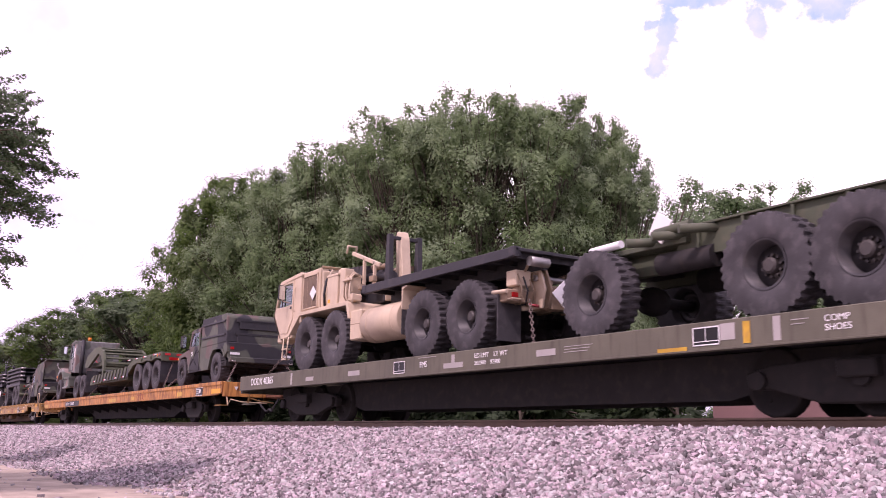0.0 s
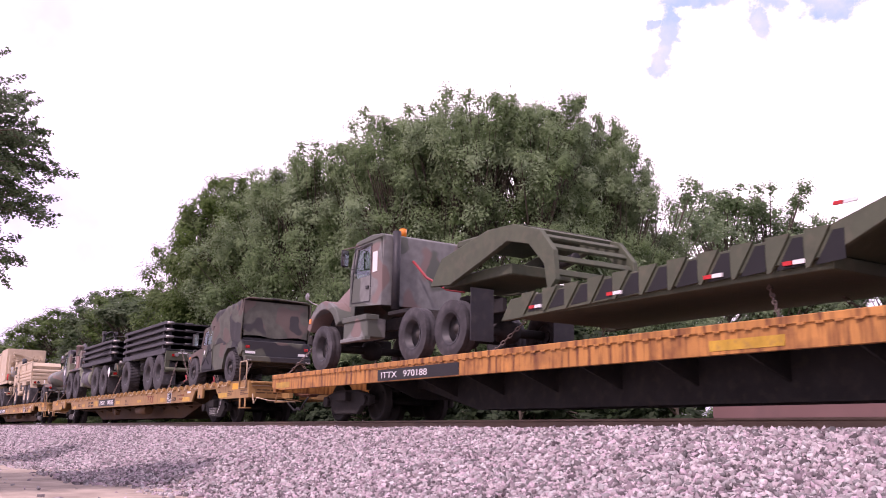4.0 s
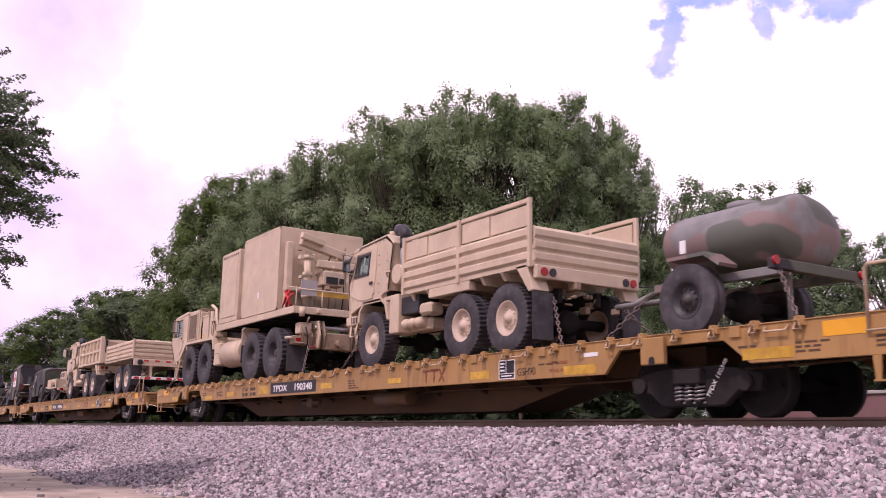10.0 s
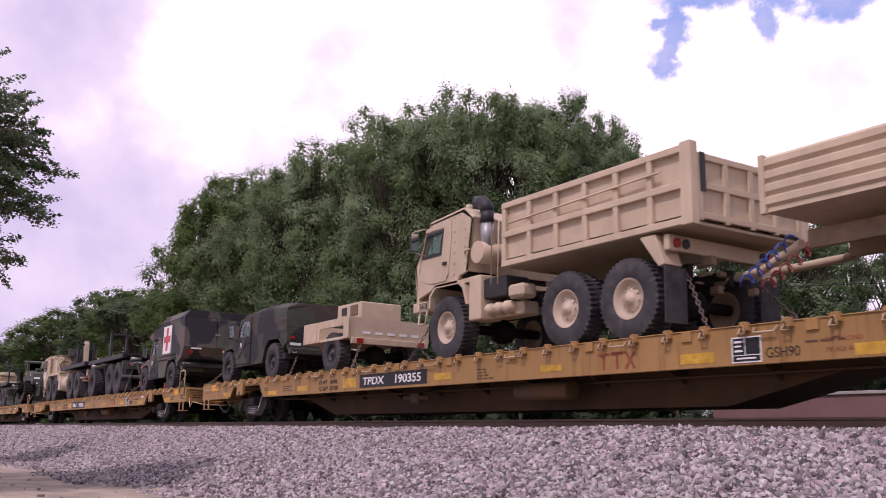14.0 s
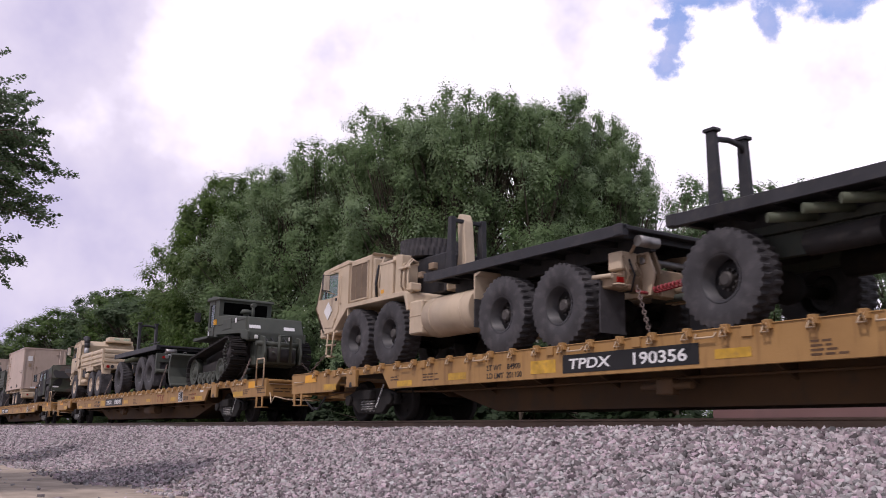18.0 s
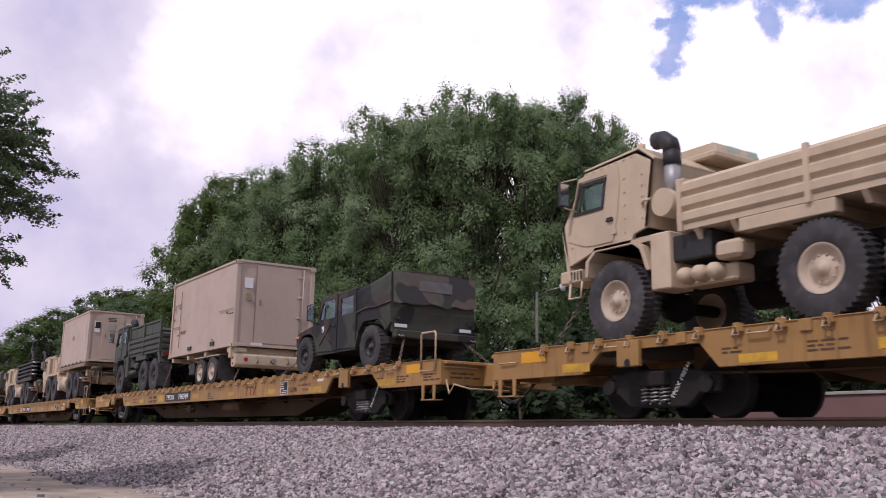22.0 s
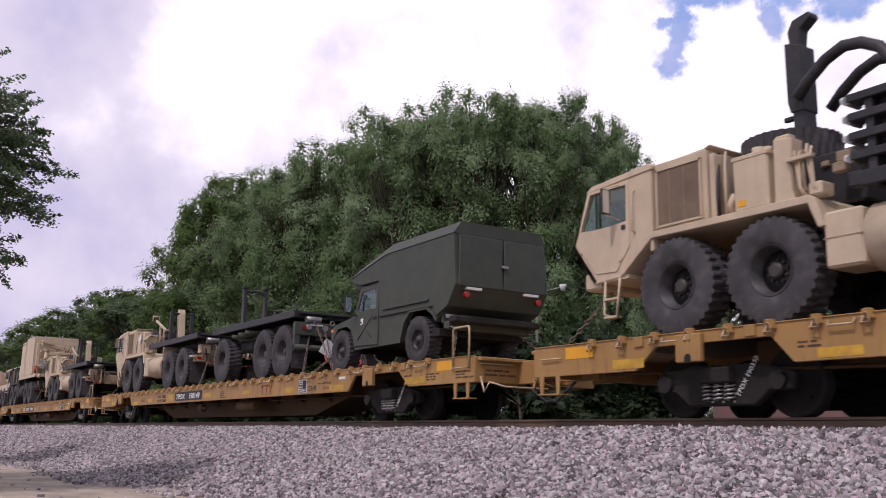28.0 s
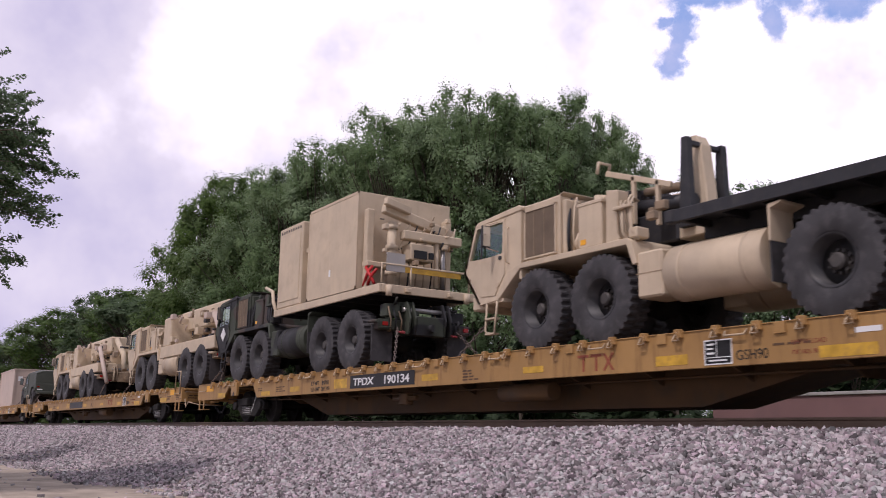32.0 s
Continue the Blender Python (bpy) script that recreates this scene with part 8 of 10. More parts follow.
    if not armoured:
        pane = part("rear_quarter_window", box(B(), 0.14, 0.62, y - 0.012, y - 0.002, 2.0, 2.46), GLASS, t)
        part("window_rubber", ring_panel(B(), [(0.10, y, 1.96), (0.66, y, 1.96), (0.66, y, 2.50), (0.10, y, 2.50)], [(0.15, y, 2.01), (0.61, y, 2.01), (0.61, y, 2.45), (0.15, y, 2.45)], (0, -0.016, 0)), BLACK, t)
        # added black block that gives the cab its interior shade
        part("dark_interior", box(B(), -0.6, 0.76, -1.12, 1.12, 1.45, 1.95), BLACK, t)
    else:
        bolt = mesh_of("bolt_head", cyl(B(), (0, 0, 0), (0, -0.016, 0), 0.017, 6), body)
        for x, z in [(-0.55 + 0.16 * k, 2.60 + 0.008 * k) for k in range(7)] + [(0.60, 1.7 + 0.16 * k) for k in range(5)] + [(0.25, 1.55 + 0.2 * k) for k in range(5)] + [(-0.9, 1.5), (-0.7, 1.55), (-0.5, 1.58), (-0.2, 1.6), (0.05, 1.62)]:
            part("bolt_head", bolt, None, t, at=(x, y - 0.002, z))
        rub = [(-0.62, 1.98), (-0.86, 1.98), (-0.70, 2.46), (-0.11, 2.46), (-0.14, 2.3), (-0.17, 2.1), (-0.19, 1.98), (-0.3, 1.98), (-0.5, 1.98)]
        cxw, czw = -0.48, 2.21
        part("window_rubber", ring_panel(B(), [(x, y - 0.02, z) for x, z in rub], [(cxw + (x - cxw) * 0.86, y - 0.02, czw + (z - czw) * 0.80) for x, z in rub], (0, 0.012, 0)), BLACK, t)
        part("roof_lamp", cyl(B(), (0.42, -1.0, 2.74), (0.42, -1.0, 2.86), 0.06, 10), body, t)
        part("lifting_eye", tube(B(), [(0.60, -1.2, 1.9), (0.68, -1.27, 1.92), (0.76, -1.2, 1.94)], 0.02, 6), body, t)
    for yy in (-0.6, 0.6):
        part("seat", box(B(), -0.05, 0.45, yy - 0.25, yy + 0.25, 1.45, 2.2, 0.05), BLACK, t)
    mirror(t, -0.78, -1.2, 2.3, body)
    # bumper, steps, wheel arch
    bm = box(B(), -1.22, -0.72, -1.18, 1.18, 0.96, 1.16, 0.02)
    box(bm, -1.18, -1.0, -0.9, 0.9, 1.16, 1.3, 0.02)
    part("front_bumper", bm, body, t)
    for k in range(6):
        part("grille_slot", box(B(), -1.19, -1.178, -0.85 + 0.3 * k, -0.67 + 0.3 * k, 1.18, 1.28), SIGN_BLACK, t)
    for k in range(4):
        part("grille_slot", box(B(), -0.96 + 0.07 * k, -0.93 + 0.07 * k, -1.187, -1.178, 1.0, 1.13), SIGN_BLACK, t)
    part("step", tube(B(), [(-1.0, -1.15, 0.98), (-1.0, -1.18, 0.72), (-0.74, -1.18, 0.72), (-0.74, -1.15, 0.98)], 0.02, 5), body, t)
    part("headlamp", cyl(B(), (-1.0, -0.95, 1.35), (-1.03, -0.95, 1.35), 0.09, 12), LAMP_CLEAR, t)
    part("wheel_arch", prism(B(), [(-0.62, 1.0), (-0.60, 1.24), (-0.40, 1.42), (0.40, 1.42), (0.58, 1.30), (0.70, 0.95), (0.64, 0.94), (0.52, 1.26), (0.38, 1.36), (-0.38, 1.36), (-0.54, 1.22), (-0.56, 1.0)], -1.2, 1.2), body, t)
    # intake stack and cleaner, side boxes, air tanks
    part("intake_pipe", cyl(B(), (1.0, -1.0, 1.95), (1.0, -1.0, 2.42), 0.115, 16), PIPE_GREY if armoured else BLACK, t, "bare grey metal pipe")
    bm = cyl(B(), (1.0, -1.0, 2.40), (1.0, -1.0, 2.62), 0.125, 16)
    tube(bm, [(1.0, -1.0, 2.60), (0.98, -1.0, 2.72), (0.86, -1.0, 2.82), (0.70, -1.0, 2.84)], 0.13, 10)
    part("intake_elbow", bm, BLACK, t, "black rubber intake elbow")
    part("air_cleaner", cyl(B(), (0.95, -1.18, 1.86), (0.95, -0.6, 1.86), 0.20, 18), body, t)
    bm = box(B(), 0.70, 1.06, -1.18, -0.7, 0.64, 1.44, 0.02)
    part("side_box", bm, body, t)
    bm = box(B(), 1.10, 2.0, -0.96, -0.6, 0.66, 0.90, 0.03)
    at = part("tank_bracket", bm, body, t)
    for k in range(3):
        part("air_tank", lathe(B(), [(0.0, -0.12), (0.07, -0.10), (0.105, -0.05), (0.115, 0.02), (0.115, 0.3)], (1.22 + 0.25 * k, -1.06, 0.80), 14), body, at)
    part("battery_tray", box(B(), 1.0, 1.7, -1.1, -0.6, 1.0, 1.36, 0.02), BLACK, t)
    part("fuel_can", box(B(), 1.78, 2.2, -1.14, -0.8, 0.92, 1.16, 0.05), body, t)
    # far-side tank coloured chassis black for the shade under the bed
    part("fuel_tank", cyl(B(), (0.9, 0.85, 0.85), (2.3, 0.85, 0.85), 0.32, 18), CHASSIS, t)
    # bed
    if kind == "dump":
        x0, x1, z0, z1 = 1.74, 5.92, 1.46, 2.56
        bd = part("tipper_body", box(B(), x0, x1, -1.16, 1.16, z0 + 0.04, z0 + 0.14), body, t)
        for s in (-1, 1):
            y0, y1 = sorted((s * 1.12, s * 1.16))
            part("tipper_side", box(B(), x0, x1, y0, y1, z0, z1), body, bd)
            bm = B()
            y0, y1 = sorted((s * 1.16, s * 1.235))
            for z in (z0, z0 + 0.50, z1 - 0.09):
                box(bm, x0, x1, y0, y1, z, z + 0.10, 0.008)
            for k in range(7):
                x = x0 + (x1 - x0 - 0.1) * k / 6
                box(bm, x, x + 0.10, *sorted((s * 1.16, s * 1.228)), z0 + 0.006, z1 - 0.006, 0.008)
            part("side_ribs", bm, body, bd)
            part("tarp_bar", tube(B(), [(x0 + 0.2, s * 1.25, z0 + 0.72), (x1 - 0.5, s * 1.25, z0 + 0.80)], 0.018, 5), body, bd)
        bm = box(B(), x1 - 0.06, x1, -1.12, 1.12, z0, z1 - 0.08, 0.008)
        for k in range(5):
            yy = -1.05 + 0.525 * k
            box(bm, x1, x1 + 0.05, yy - 0.05, yy + 0.05, z0 + 0.05, z1 - 0.12, 0.008)
        for z in (z0 + 0.08, z0 + 0.5, z1 - 0.2):
            box(bm, x1, x1 + 0.052, -1.1, 1.1, z, z + 0.09, 0.008)
        part("tailgate", bm, body, bd)
        part("front_wall", box(B(), x0, x0 + 0.06, -1.12, 1.12, z0, z1 + 0.06), body, bd)
        part("corner_post", box(B(), x1 - 0.14, x1 + 0.06, -1.25, -1.10, z0 - 0.02, z1 + 0.04, 0.01), body, bd)
        part("corner_post", box(B(), x1 - 0.14, x1 + 0.06, 1.10, 1.25, z0 - 0.02, z1 + 0.04, 0.01), body, bd)
        part("black_strap", box(B(), x1 + 0.05, x1 + 0.065, -1.06, -0.96, z0 + 0.45, z1 - 0.1), BLACK, bd)
        part("ladder", tube(B(), [(1.4, -1.2, 1.2), (1.42, -1.2, 2.3), (1.62, -1.2, 2.3), (1.6, -1.2, 1.2)], 0.014, 5), body, t)
    else:
        x0, x1, z0, z1 = 1.30, 5.40, 1.44, 2.06
        bd = part("cargo_bed", box(B(), x0, x1, -1.2, 1.2, z0 - 0.06, z0 + 0.02), body, t)
        for s in (-1, 1):
            for xa, xb in ((x0 + 0.02, x0 + 1.96), (x0 + 2.0, x1 - 0.04)):
                part("side_board", corrugated(B(), xa, xb, s * 1.19, s, z0 + 0.02, z1, 3, 0.05), body, bd)
            for x in (x0, x0 + 1.96, x1 - 0.06):
                y0, y1 = sorted((s * 1.25, s * 1.18))
                part("stake", box(B(), x - 0.03, x + 0.05, y0, y1, z0 - 0.08, z1 + (0.47 if racks else 0.03), 0.008), body, bd)
            if racks:
                for xa, xb in ((x0 + 0.05, x0 + 1.92), (x0 + 2.05, x1 - 0.08)):
                    cut = (xa + xb) / 2 - 0.12
                    part("rack_board", box(B(), xa, cut - 0.02, *sorted((s * 1.20, s * 1.17)), z1 + 0.01, z1 + 0.375, 0.006), body, bd)
                    part("rack_board", box(B(), cut + 0.02, xb - 0.03, *sorted((s * 1.20, s * 1.17)), z1 + 0.01, z1 + 0.36, 0.006), body, bd)
                    part("rack_strap", box(B(), cut - 0.04, cut + 0.04, *sorted((s * 1.168, s * 1.15)), z1 - 0.1, z1 + 0.42, 0.004), body, bd)
                    part("rack_rail", box(B(), xa, xb, *sorted((s * 1.225, s * 1.165)), z1 + 0.395, z1 + 0.47, 0.008), body, bd)
        part("tailgate", cross_board(x1, z0 + 0.02, z1, 3), body, bd)
        part("headboard", box(B(), x0, x0 + 0.05, -1.18, 1.18, z0, z1 + 0.05, 0.008), body, bd)
        bearer = mesh_of("bed_bearer", prism(B(), [(-1.2, z0 - 0.06), (1.2, z0 - 0.06), (1.1, z0 - 0.2), (-1.1, z0 - 0.2)], -0.04, 0.04, "x"), body)
        for k in range(7):
            part("bed_bearer", bearer, None, bd, at=(x0 + 0.25 + k * 0.6, 0, 0))
        part("side_locker", box(B(), x0 + 0.95, x0 + 2.3, -1.21, -1.05, z0 - 0.24, z0 - 0.07, 0.01), body, bd)
    # rear fenders, lamps, flaps
    for s in (-1, 1):
        y0, y1 = sorted((s * 1.2, s * 0.85))
        part("rear_bracket", prism(B(), [(4.95, 1.42), (5.25, 1.42), (5.42, 0.98), (5.30, 0.96)], y0, y1, bev=0.01), body, t)
    flap(t, 5.40, 0.18, 0.96, 1.2, 0.42)
    bm = box(B(), 5.36, 5.46, -1.15, 1.15, 1.18, 1.40, 0.012)
    part("tail_beam", bm, body, t)
    for yy in (-1.0, -0.82, 0.82, 1.0):
        part("tail_lamp", cyl(B(), (5.46, yy, 1.29), (5.485, yy, 1.29), 0.07, 12), LAMP_RED if abs(yy) > 0.9 else BLACK, t)
    rnd = random.Random(12)
    for k in range(12):
        part("tow_fitting", clutter(B(), rnd, 5.0, 5.5, -0.6, 0.6, 0.7, 1.15, 1, 0.11), TAN_DARK if body is TAN else CHASSIS, t)
    chains(t, ((-1.0, 0.95, -0.3), (5.4, 0.9, 0.75)))
    return t


# ---- other loads ----
def cargo_trailer():
    t = thing("cargo_trailer", "tan two-axle cargo trailer with ribbed drop sides", "trailer")
    wheels(t, "medium", (0, 1.28), 1.2, RIM_TAN)
    axles(t, (0, 1.28), 0.6)
    frame_rails(t, -2.0, 2.1, 1.0, 1.24, TAN_DARK)
    x0, x1, z0, z1 = -2.06, 2.12, 1.40, 2.07
    bd = part("bed", box(B(), x0, x1, -1.2, 1.2, z0 - 0.04, z0 + 0.02), TAN, t)
    for s in (-1, 1):
        for xa, xb in ((x0, x0 + 2.05), (x0 + 2.1, x1)):
            part("side_board", corrugated(B(), xa, xb, s * 1.19, s, z0 + 0.02, z1, 4, 0.045), TAN, bd)
    part("tailgate", cross_board(x1, z0 + 0.02, z1, 4), TAN, bd)
    for x in (x0, x0 + 2.07, x1):
        for s in (-1, 1):
            part("stake", box(B(), x - 0.04, x + 0.04, *sorted((s * 1.25, s * 1.17)), z0 - 0.06, z1 + 0.02, 0.008), TAN, bd)
    part("tail_beam", box(B(), 2.1, 2.2, -1.18, 1.18, 1.08, 1.34, 0.012), TAN, t)
    for y in (-0.95, 0.95):
        part("tail_lamp", lathe(B(), [(0.0, -0.01), (0.10, -0.01), (0.11, 0.01), (0.0, 0.02)], (0, 0, 0), 14), BLACK, t, "dark round tail lamp", at=(2.22, y, 1.2)).rotation_euler = (0, 0, math.pi / 2)
        part("lamp_ring", lathe(B(), [(0.10, -0.016), (0.125, -0.02), (0.125, 0.0), (0.10, 0.0)], (0, 0, 0), 16), STEEL, t, at=(2.225, y, 1.2)).rotation_euler = (0, 0, math.pi / 2)
    bp = part("rear_bar", box(B(), 2.14, 2.22, -1.2, 1.2, 0.56, 0.66, 0.008), WHITE, t)
    bm = B()
    for k in range(6):
        box(bm, 2.215, 2.225, -1.15 + 0.42 * k, -0.95 + 0.42 * k, 0.57, 0.65)
    part("red_stripes", bm, RED, bp)
    bm = B()
    for k in range(4):
        box(bm, 2.205, 2.212, -0.8 + 0.42 * k, -0.62 + 0.42 * k, 1.24, 1.30)
    part("red_stripes", bm, RED, t)
    for y in (-0.5, 0.5):
        part("bar_strut", box(B(), 2.0, 2.16, y - 0.04, y + 0.04, 0.6, 1.1), TAN, t)
    for s in (-1, 1):
        part("mud_guard", box(B(), 1.92, 1.96, *sorted((s * 1.2, s * 0.8)), 0.35, 1.3), BLACK, t)
    part("drawbar", tube(B(), [(-2.0, -0.6, 1.05), (-3.0, -0.1, 0.9), (-3.5, 0, 0.88)], 0.06, 7), TAN, t)
    part("drawbar", tube(B(), [(-2.0, 0.6, 1.05), (-3.0, 0.1, 0.9)], 0.06, 7), TAN, t)
    for k, m in enumerate((BLUE, STRAP_RED)):
        pts = [(-2.2 - 0.02 * i, -0.5 + 0.45 * k + 0.09 * math.cos(i * 0.9), 1.15 - 0.012 * i + 0.09 * math.sin(i * 0.9)) for i in range(40)]
        part("coiled_hose", tube(B(), pts, 0.014, 4), m, t)
    chains(t, ((2.1, 0.9, 0.7),))
    return t


def water_trailer():
    t = thing("water_trailer", "camouflaged single-axle water tank trailer", "trailer")
    wheels(t, "small", (0,), 1.05, RIM_BLACK)
    axles(t, (0,), 0.48, CHASSIS, 0.9)
    frame_rails(t, -1.0, 1.25, 0.72, 0.84, CAMO_PALE, 0.55)
    bm = B()
    prof = [(0.0, -1.05), (0.30, -1.04), (0.46, -0.98), (0.52, -0.9), (0.52, 0.9), (0.46, 0.98), (0.30, 1.04), (0.0, 1.05)]
    lathe(bm, prof, seg=32)
    bmesh.ops.rotate(bm, verts=bm.verts, matrix=Matrix.Rotation(radians(90), 3, "Z"), cent=(0, 0, 0))
    bmesh.ops.scale(bm, verts=bm.verts, vec=(1, 1.45, 0.95))
    part("tank", bm, CAMO_PALE, t, "camouflaged oval water tank", at=(0.25, 0, 1.36))
    part("tank_hatch", cyl(B(), (0.2, 0, 1.82), (0.2, 0, 1.92), 0.24, 16), CAMO_PALE, t)
    bm = prism(B(), [(-0.30, 1.03), (0.34, 1.03), (0.58, 0.86), (0.60, 0.90), (0.36, 1.08), (-0.32, 1.08)], -1.06, -0.70)
    part("fender", bm, CAMO_PALE, t)
    bm = box(B(), -0.55, 0.42, 0.66, 1.06, 1.02, 1.08, 0.01)
    part("fender", bm, CAMO_PALE, t)
    part("tail_beam", box(B(), 1.22, 1.32, -0.92, 0.92, 0.74, 0.88, 0.01), CAMO, t)
    for y in (-0.9, 0.9):
        part("tail_lamp", cyl(B(), (1.32, y, 0.84), (1.36, y, 0.84), 0.06, 10), LAMP_RED, t)
    part("white_tab", box(B(), -0.12, -0.02, -1.0, -0.98, 1.12, 1.30), WHITE, t)
    part("drawbar", tube(B(), [(-0.9, -0.5, 0.78), (-2.0, 0, 0.72), (-2.4, 0, 0.72)], 0.05, 7), CAMO_PALE, t)
    part("drawbar", tube(B(), [(-0.9, 0.5, 0.78), (-2.0, 0, 0.72)], 0.05, 7), CAMO_PALE, t)
    part("support_leg", cyl(B(), (1.15, -0.4, 0.0), (1.15, -0.4, 0.75), 0.04, 8), CAMO_PALE, t)
    chains(t, ((1.25, 0.8, 0.6), (-0.9, 0.7, -0.5)))
    return t


def small_trailer():
    t = thing("utility_trailer", "small tan trailer carrying a boxed generator", "trailer")
    wheels(t, "light", (0,), 1.05, RIM_BLACK)
    axles(t, (0,), 0.46, CHASSIS, 0.9)
    bd = part("bed", box(B(), -1.5, 0.86, -1.05, 1.05, 0.74, 0.80), TAN, t)
    bm = B()
    for y in (-1.07, 1.03):
        box(bm, -1.5, -0.62, y, y + 0.04, 0.74, 1.22, 0.006)
        box(bm, 0.62, 0.86, y, y + 0.04, 0.74, 1.22, 0.006)
        box(bm, -0.62, 0.62, y, y + 0.04, 1.04, 1.22, 0.006)
    box(bm, -1.5, -1.46, -1.05, 1.05, 0.78, 1.22)
    box(bm, 0.82, 0.86, -1.05, 1.05, 0.78, 1.22)
    part("side_wall", bm, TAN, bd)
    bm = B()
    for k in range(8):
        x = -1.45 + 0.33 * k
        box(bm, x, x + 0.05, -1.085, -1.06, 1.06 if -0.62 < x < 0.6 else 0.78, 1.22, 0.005)
    part("wall_ribs", bm, TAN, bd)
    g = part("generator", box(B(), -0.6, 0.60, -0.62, 0.45, 1.22, 1.64, 0.02), TAN, t, "tan generator housing")
    part("control_panel", box(B(), -0.35, -0.1, -0.635, -0.6, 1.38, 1.56), BLACK, g)
    part("vent", box(B(), 0.1, 0.45, -0.635, -0.6, 1.34, 1.58), GRILLE, g)
    part("tail_beam", box(B(), 0.86, 0.94, -1.0, 1.0, 0.62, 0.76, 0.01), TAN, t)
    bm = B()
    for k in range(5):
        box(bm, 0.865, 0.872, -0.7 + 0.32 * k, -0.5 + 0.32 * k, 0.86, 0.92)
    part("white_marks", bm, WHITE, t)
    for y in (-0.8, 0.8):
        part("tail_lamp", box(B(), 0.94, 0.97, y - 0.08, y + 0.08, 0.64, 0.74), LAMP_RED, t)
    part("drawbar", tube(B(), [(-1.4, -0.6, 0.7), (-2.3, 0, 0.62), (-2.6, 0, 0.62)], 0.05, 7), TAN, t)
    part("drawbar", tube(B(), [(-1.4, 0.6, 0.7), (-2.3, 0, 0.62)], 0.05, 7), TAN, t)
    chains(t, ((0.9, 0.65, 0.5),))
    return t


def container_trailer():
    t = thing("container_trailer", "tan chassis trailer with two small axles", "trailer")
    wheels(t, "trailer", (0, 1.08), 1.15, RIM_TAN)
    axles(t, (0, 1.08), 0.42, CHASSIS, 0.9)
    frame_rails(t, -3.0, 2.65, 0.74, 0.98, TAN, 0.5)
    for x in (-2.8, -1.2, 0.5, 2.5):
        part("bolster", box(B(), x - 0.08, x + 0.08, -1.18, 1.18, 0.88, 1.02, 0.01), TAN, t)
    part("tail_beam", box(B(), 2.6, 2.75, -1.2, 1.2, 0.72, 1.04, 0.012), TAN, t)
    bumper = part("rear_bumper", prism(B(), [(2.62, 0.84), (2.62, 0.52), (2.70, 0.46), (2.90, 0.46), (2.98, 0.54), (2.98, 0.80), (2.90, 0.86)], -1.12, 1.12, bev=0.012), TAN, t)
    for z in (0.56, 0.72):
        part("side_reflector", cyl(B(), (2.80, -1.12, z), (2.80, -1.14, z), 0.035, 10), LAMP_RED, bumper)
    for y in (-0.95, 0.95):
        part("bumper_bracket", prism(B(), [(2.55, 1.02), (2.55, 0.84), (2.86, 0.84), (2.96, 0.90), (2.92, 1.02)], y - 0.18, y + 0.18, bev=0.02), TAN, t)
        part("tail_lamp", cyl(B(), (2.98, y * 0.85, 0.68), (3.005, y * 0.85, 0.68), 0.055, 12), LAMP_RED, bumper)
        part("tow_eye", tube(B(), [(2.98, y * 0.5, 0.62), (3.08, y * 0.5, 0.60), (3.10, y * 0.5, 0.70), (2.98, y * 0.5, 0.76)], 0.018, 6), STEEL, bumper)
    part("pintle", cyl(B(), (2.98, 0, 0.66), (3.14, 0, 0.66), 0.07, 10), STEEL, bumper)
    flap(t, 1.72, 0.16, 0.88, 1.15, 0.5)
    part("fender", box(B(), -0.55, 1.65, -1.15, -0.78, 0.86, 0.9, 0.01), TAN, t)
    for y in (-0.62, 0.62):
        part("landing_leg", cyl(B(), (-2.45, y, 0.86), (-1.55, y, 0.72), 0.06, 8), TAN_DARK, t)
    part("tool_box", box(B(), -1.6, -1.05, -0.98, -0.5, 0.42, 0.80, 0.015), BLACK, t)
    part("drawbar_stand", box(B(), -3.35, -3.25, -0.06, 0.06, 0.0, 0.76, 0.01), TAN_DARK, t)
    part("drawbar", tube(B(), [(-3.0, -0.5, 0.8), (-4.0, 0, 0.7)], 0.06, 7), TAN, t)
    part("drawbar", tube(B(), [(-3.0, 0.5, 0.8), (-4.0, 0, 0.7)], 0.06, 7), TAN, t)
    chains(t, ((2.6, 0.75, 0.6),))
    return t


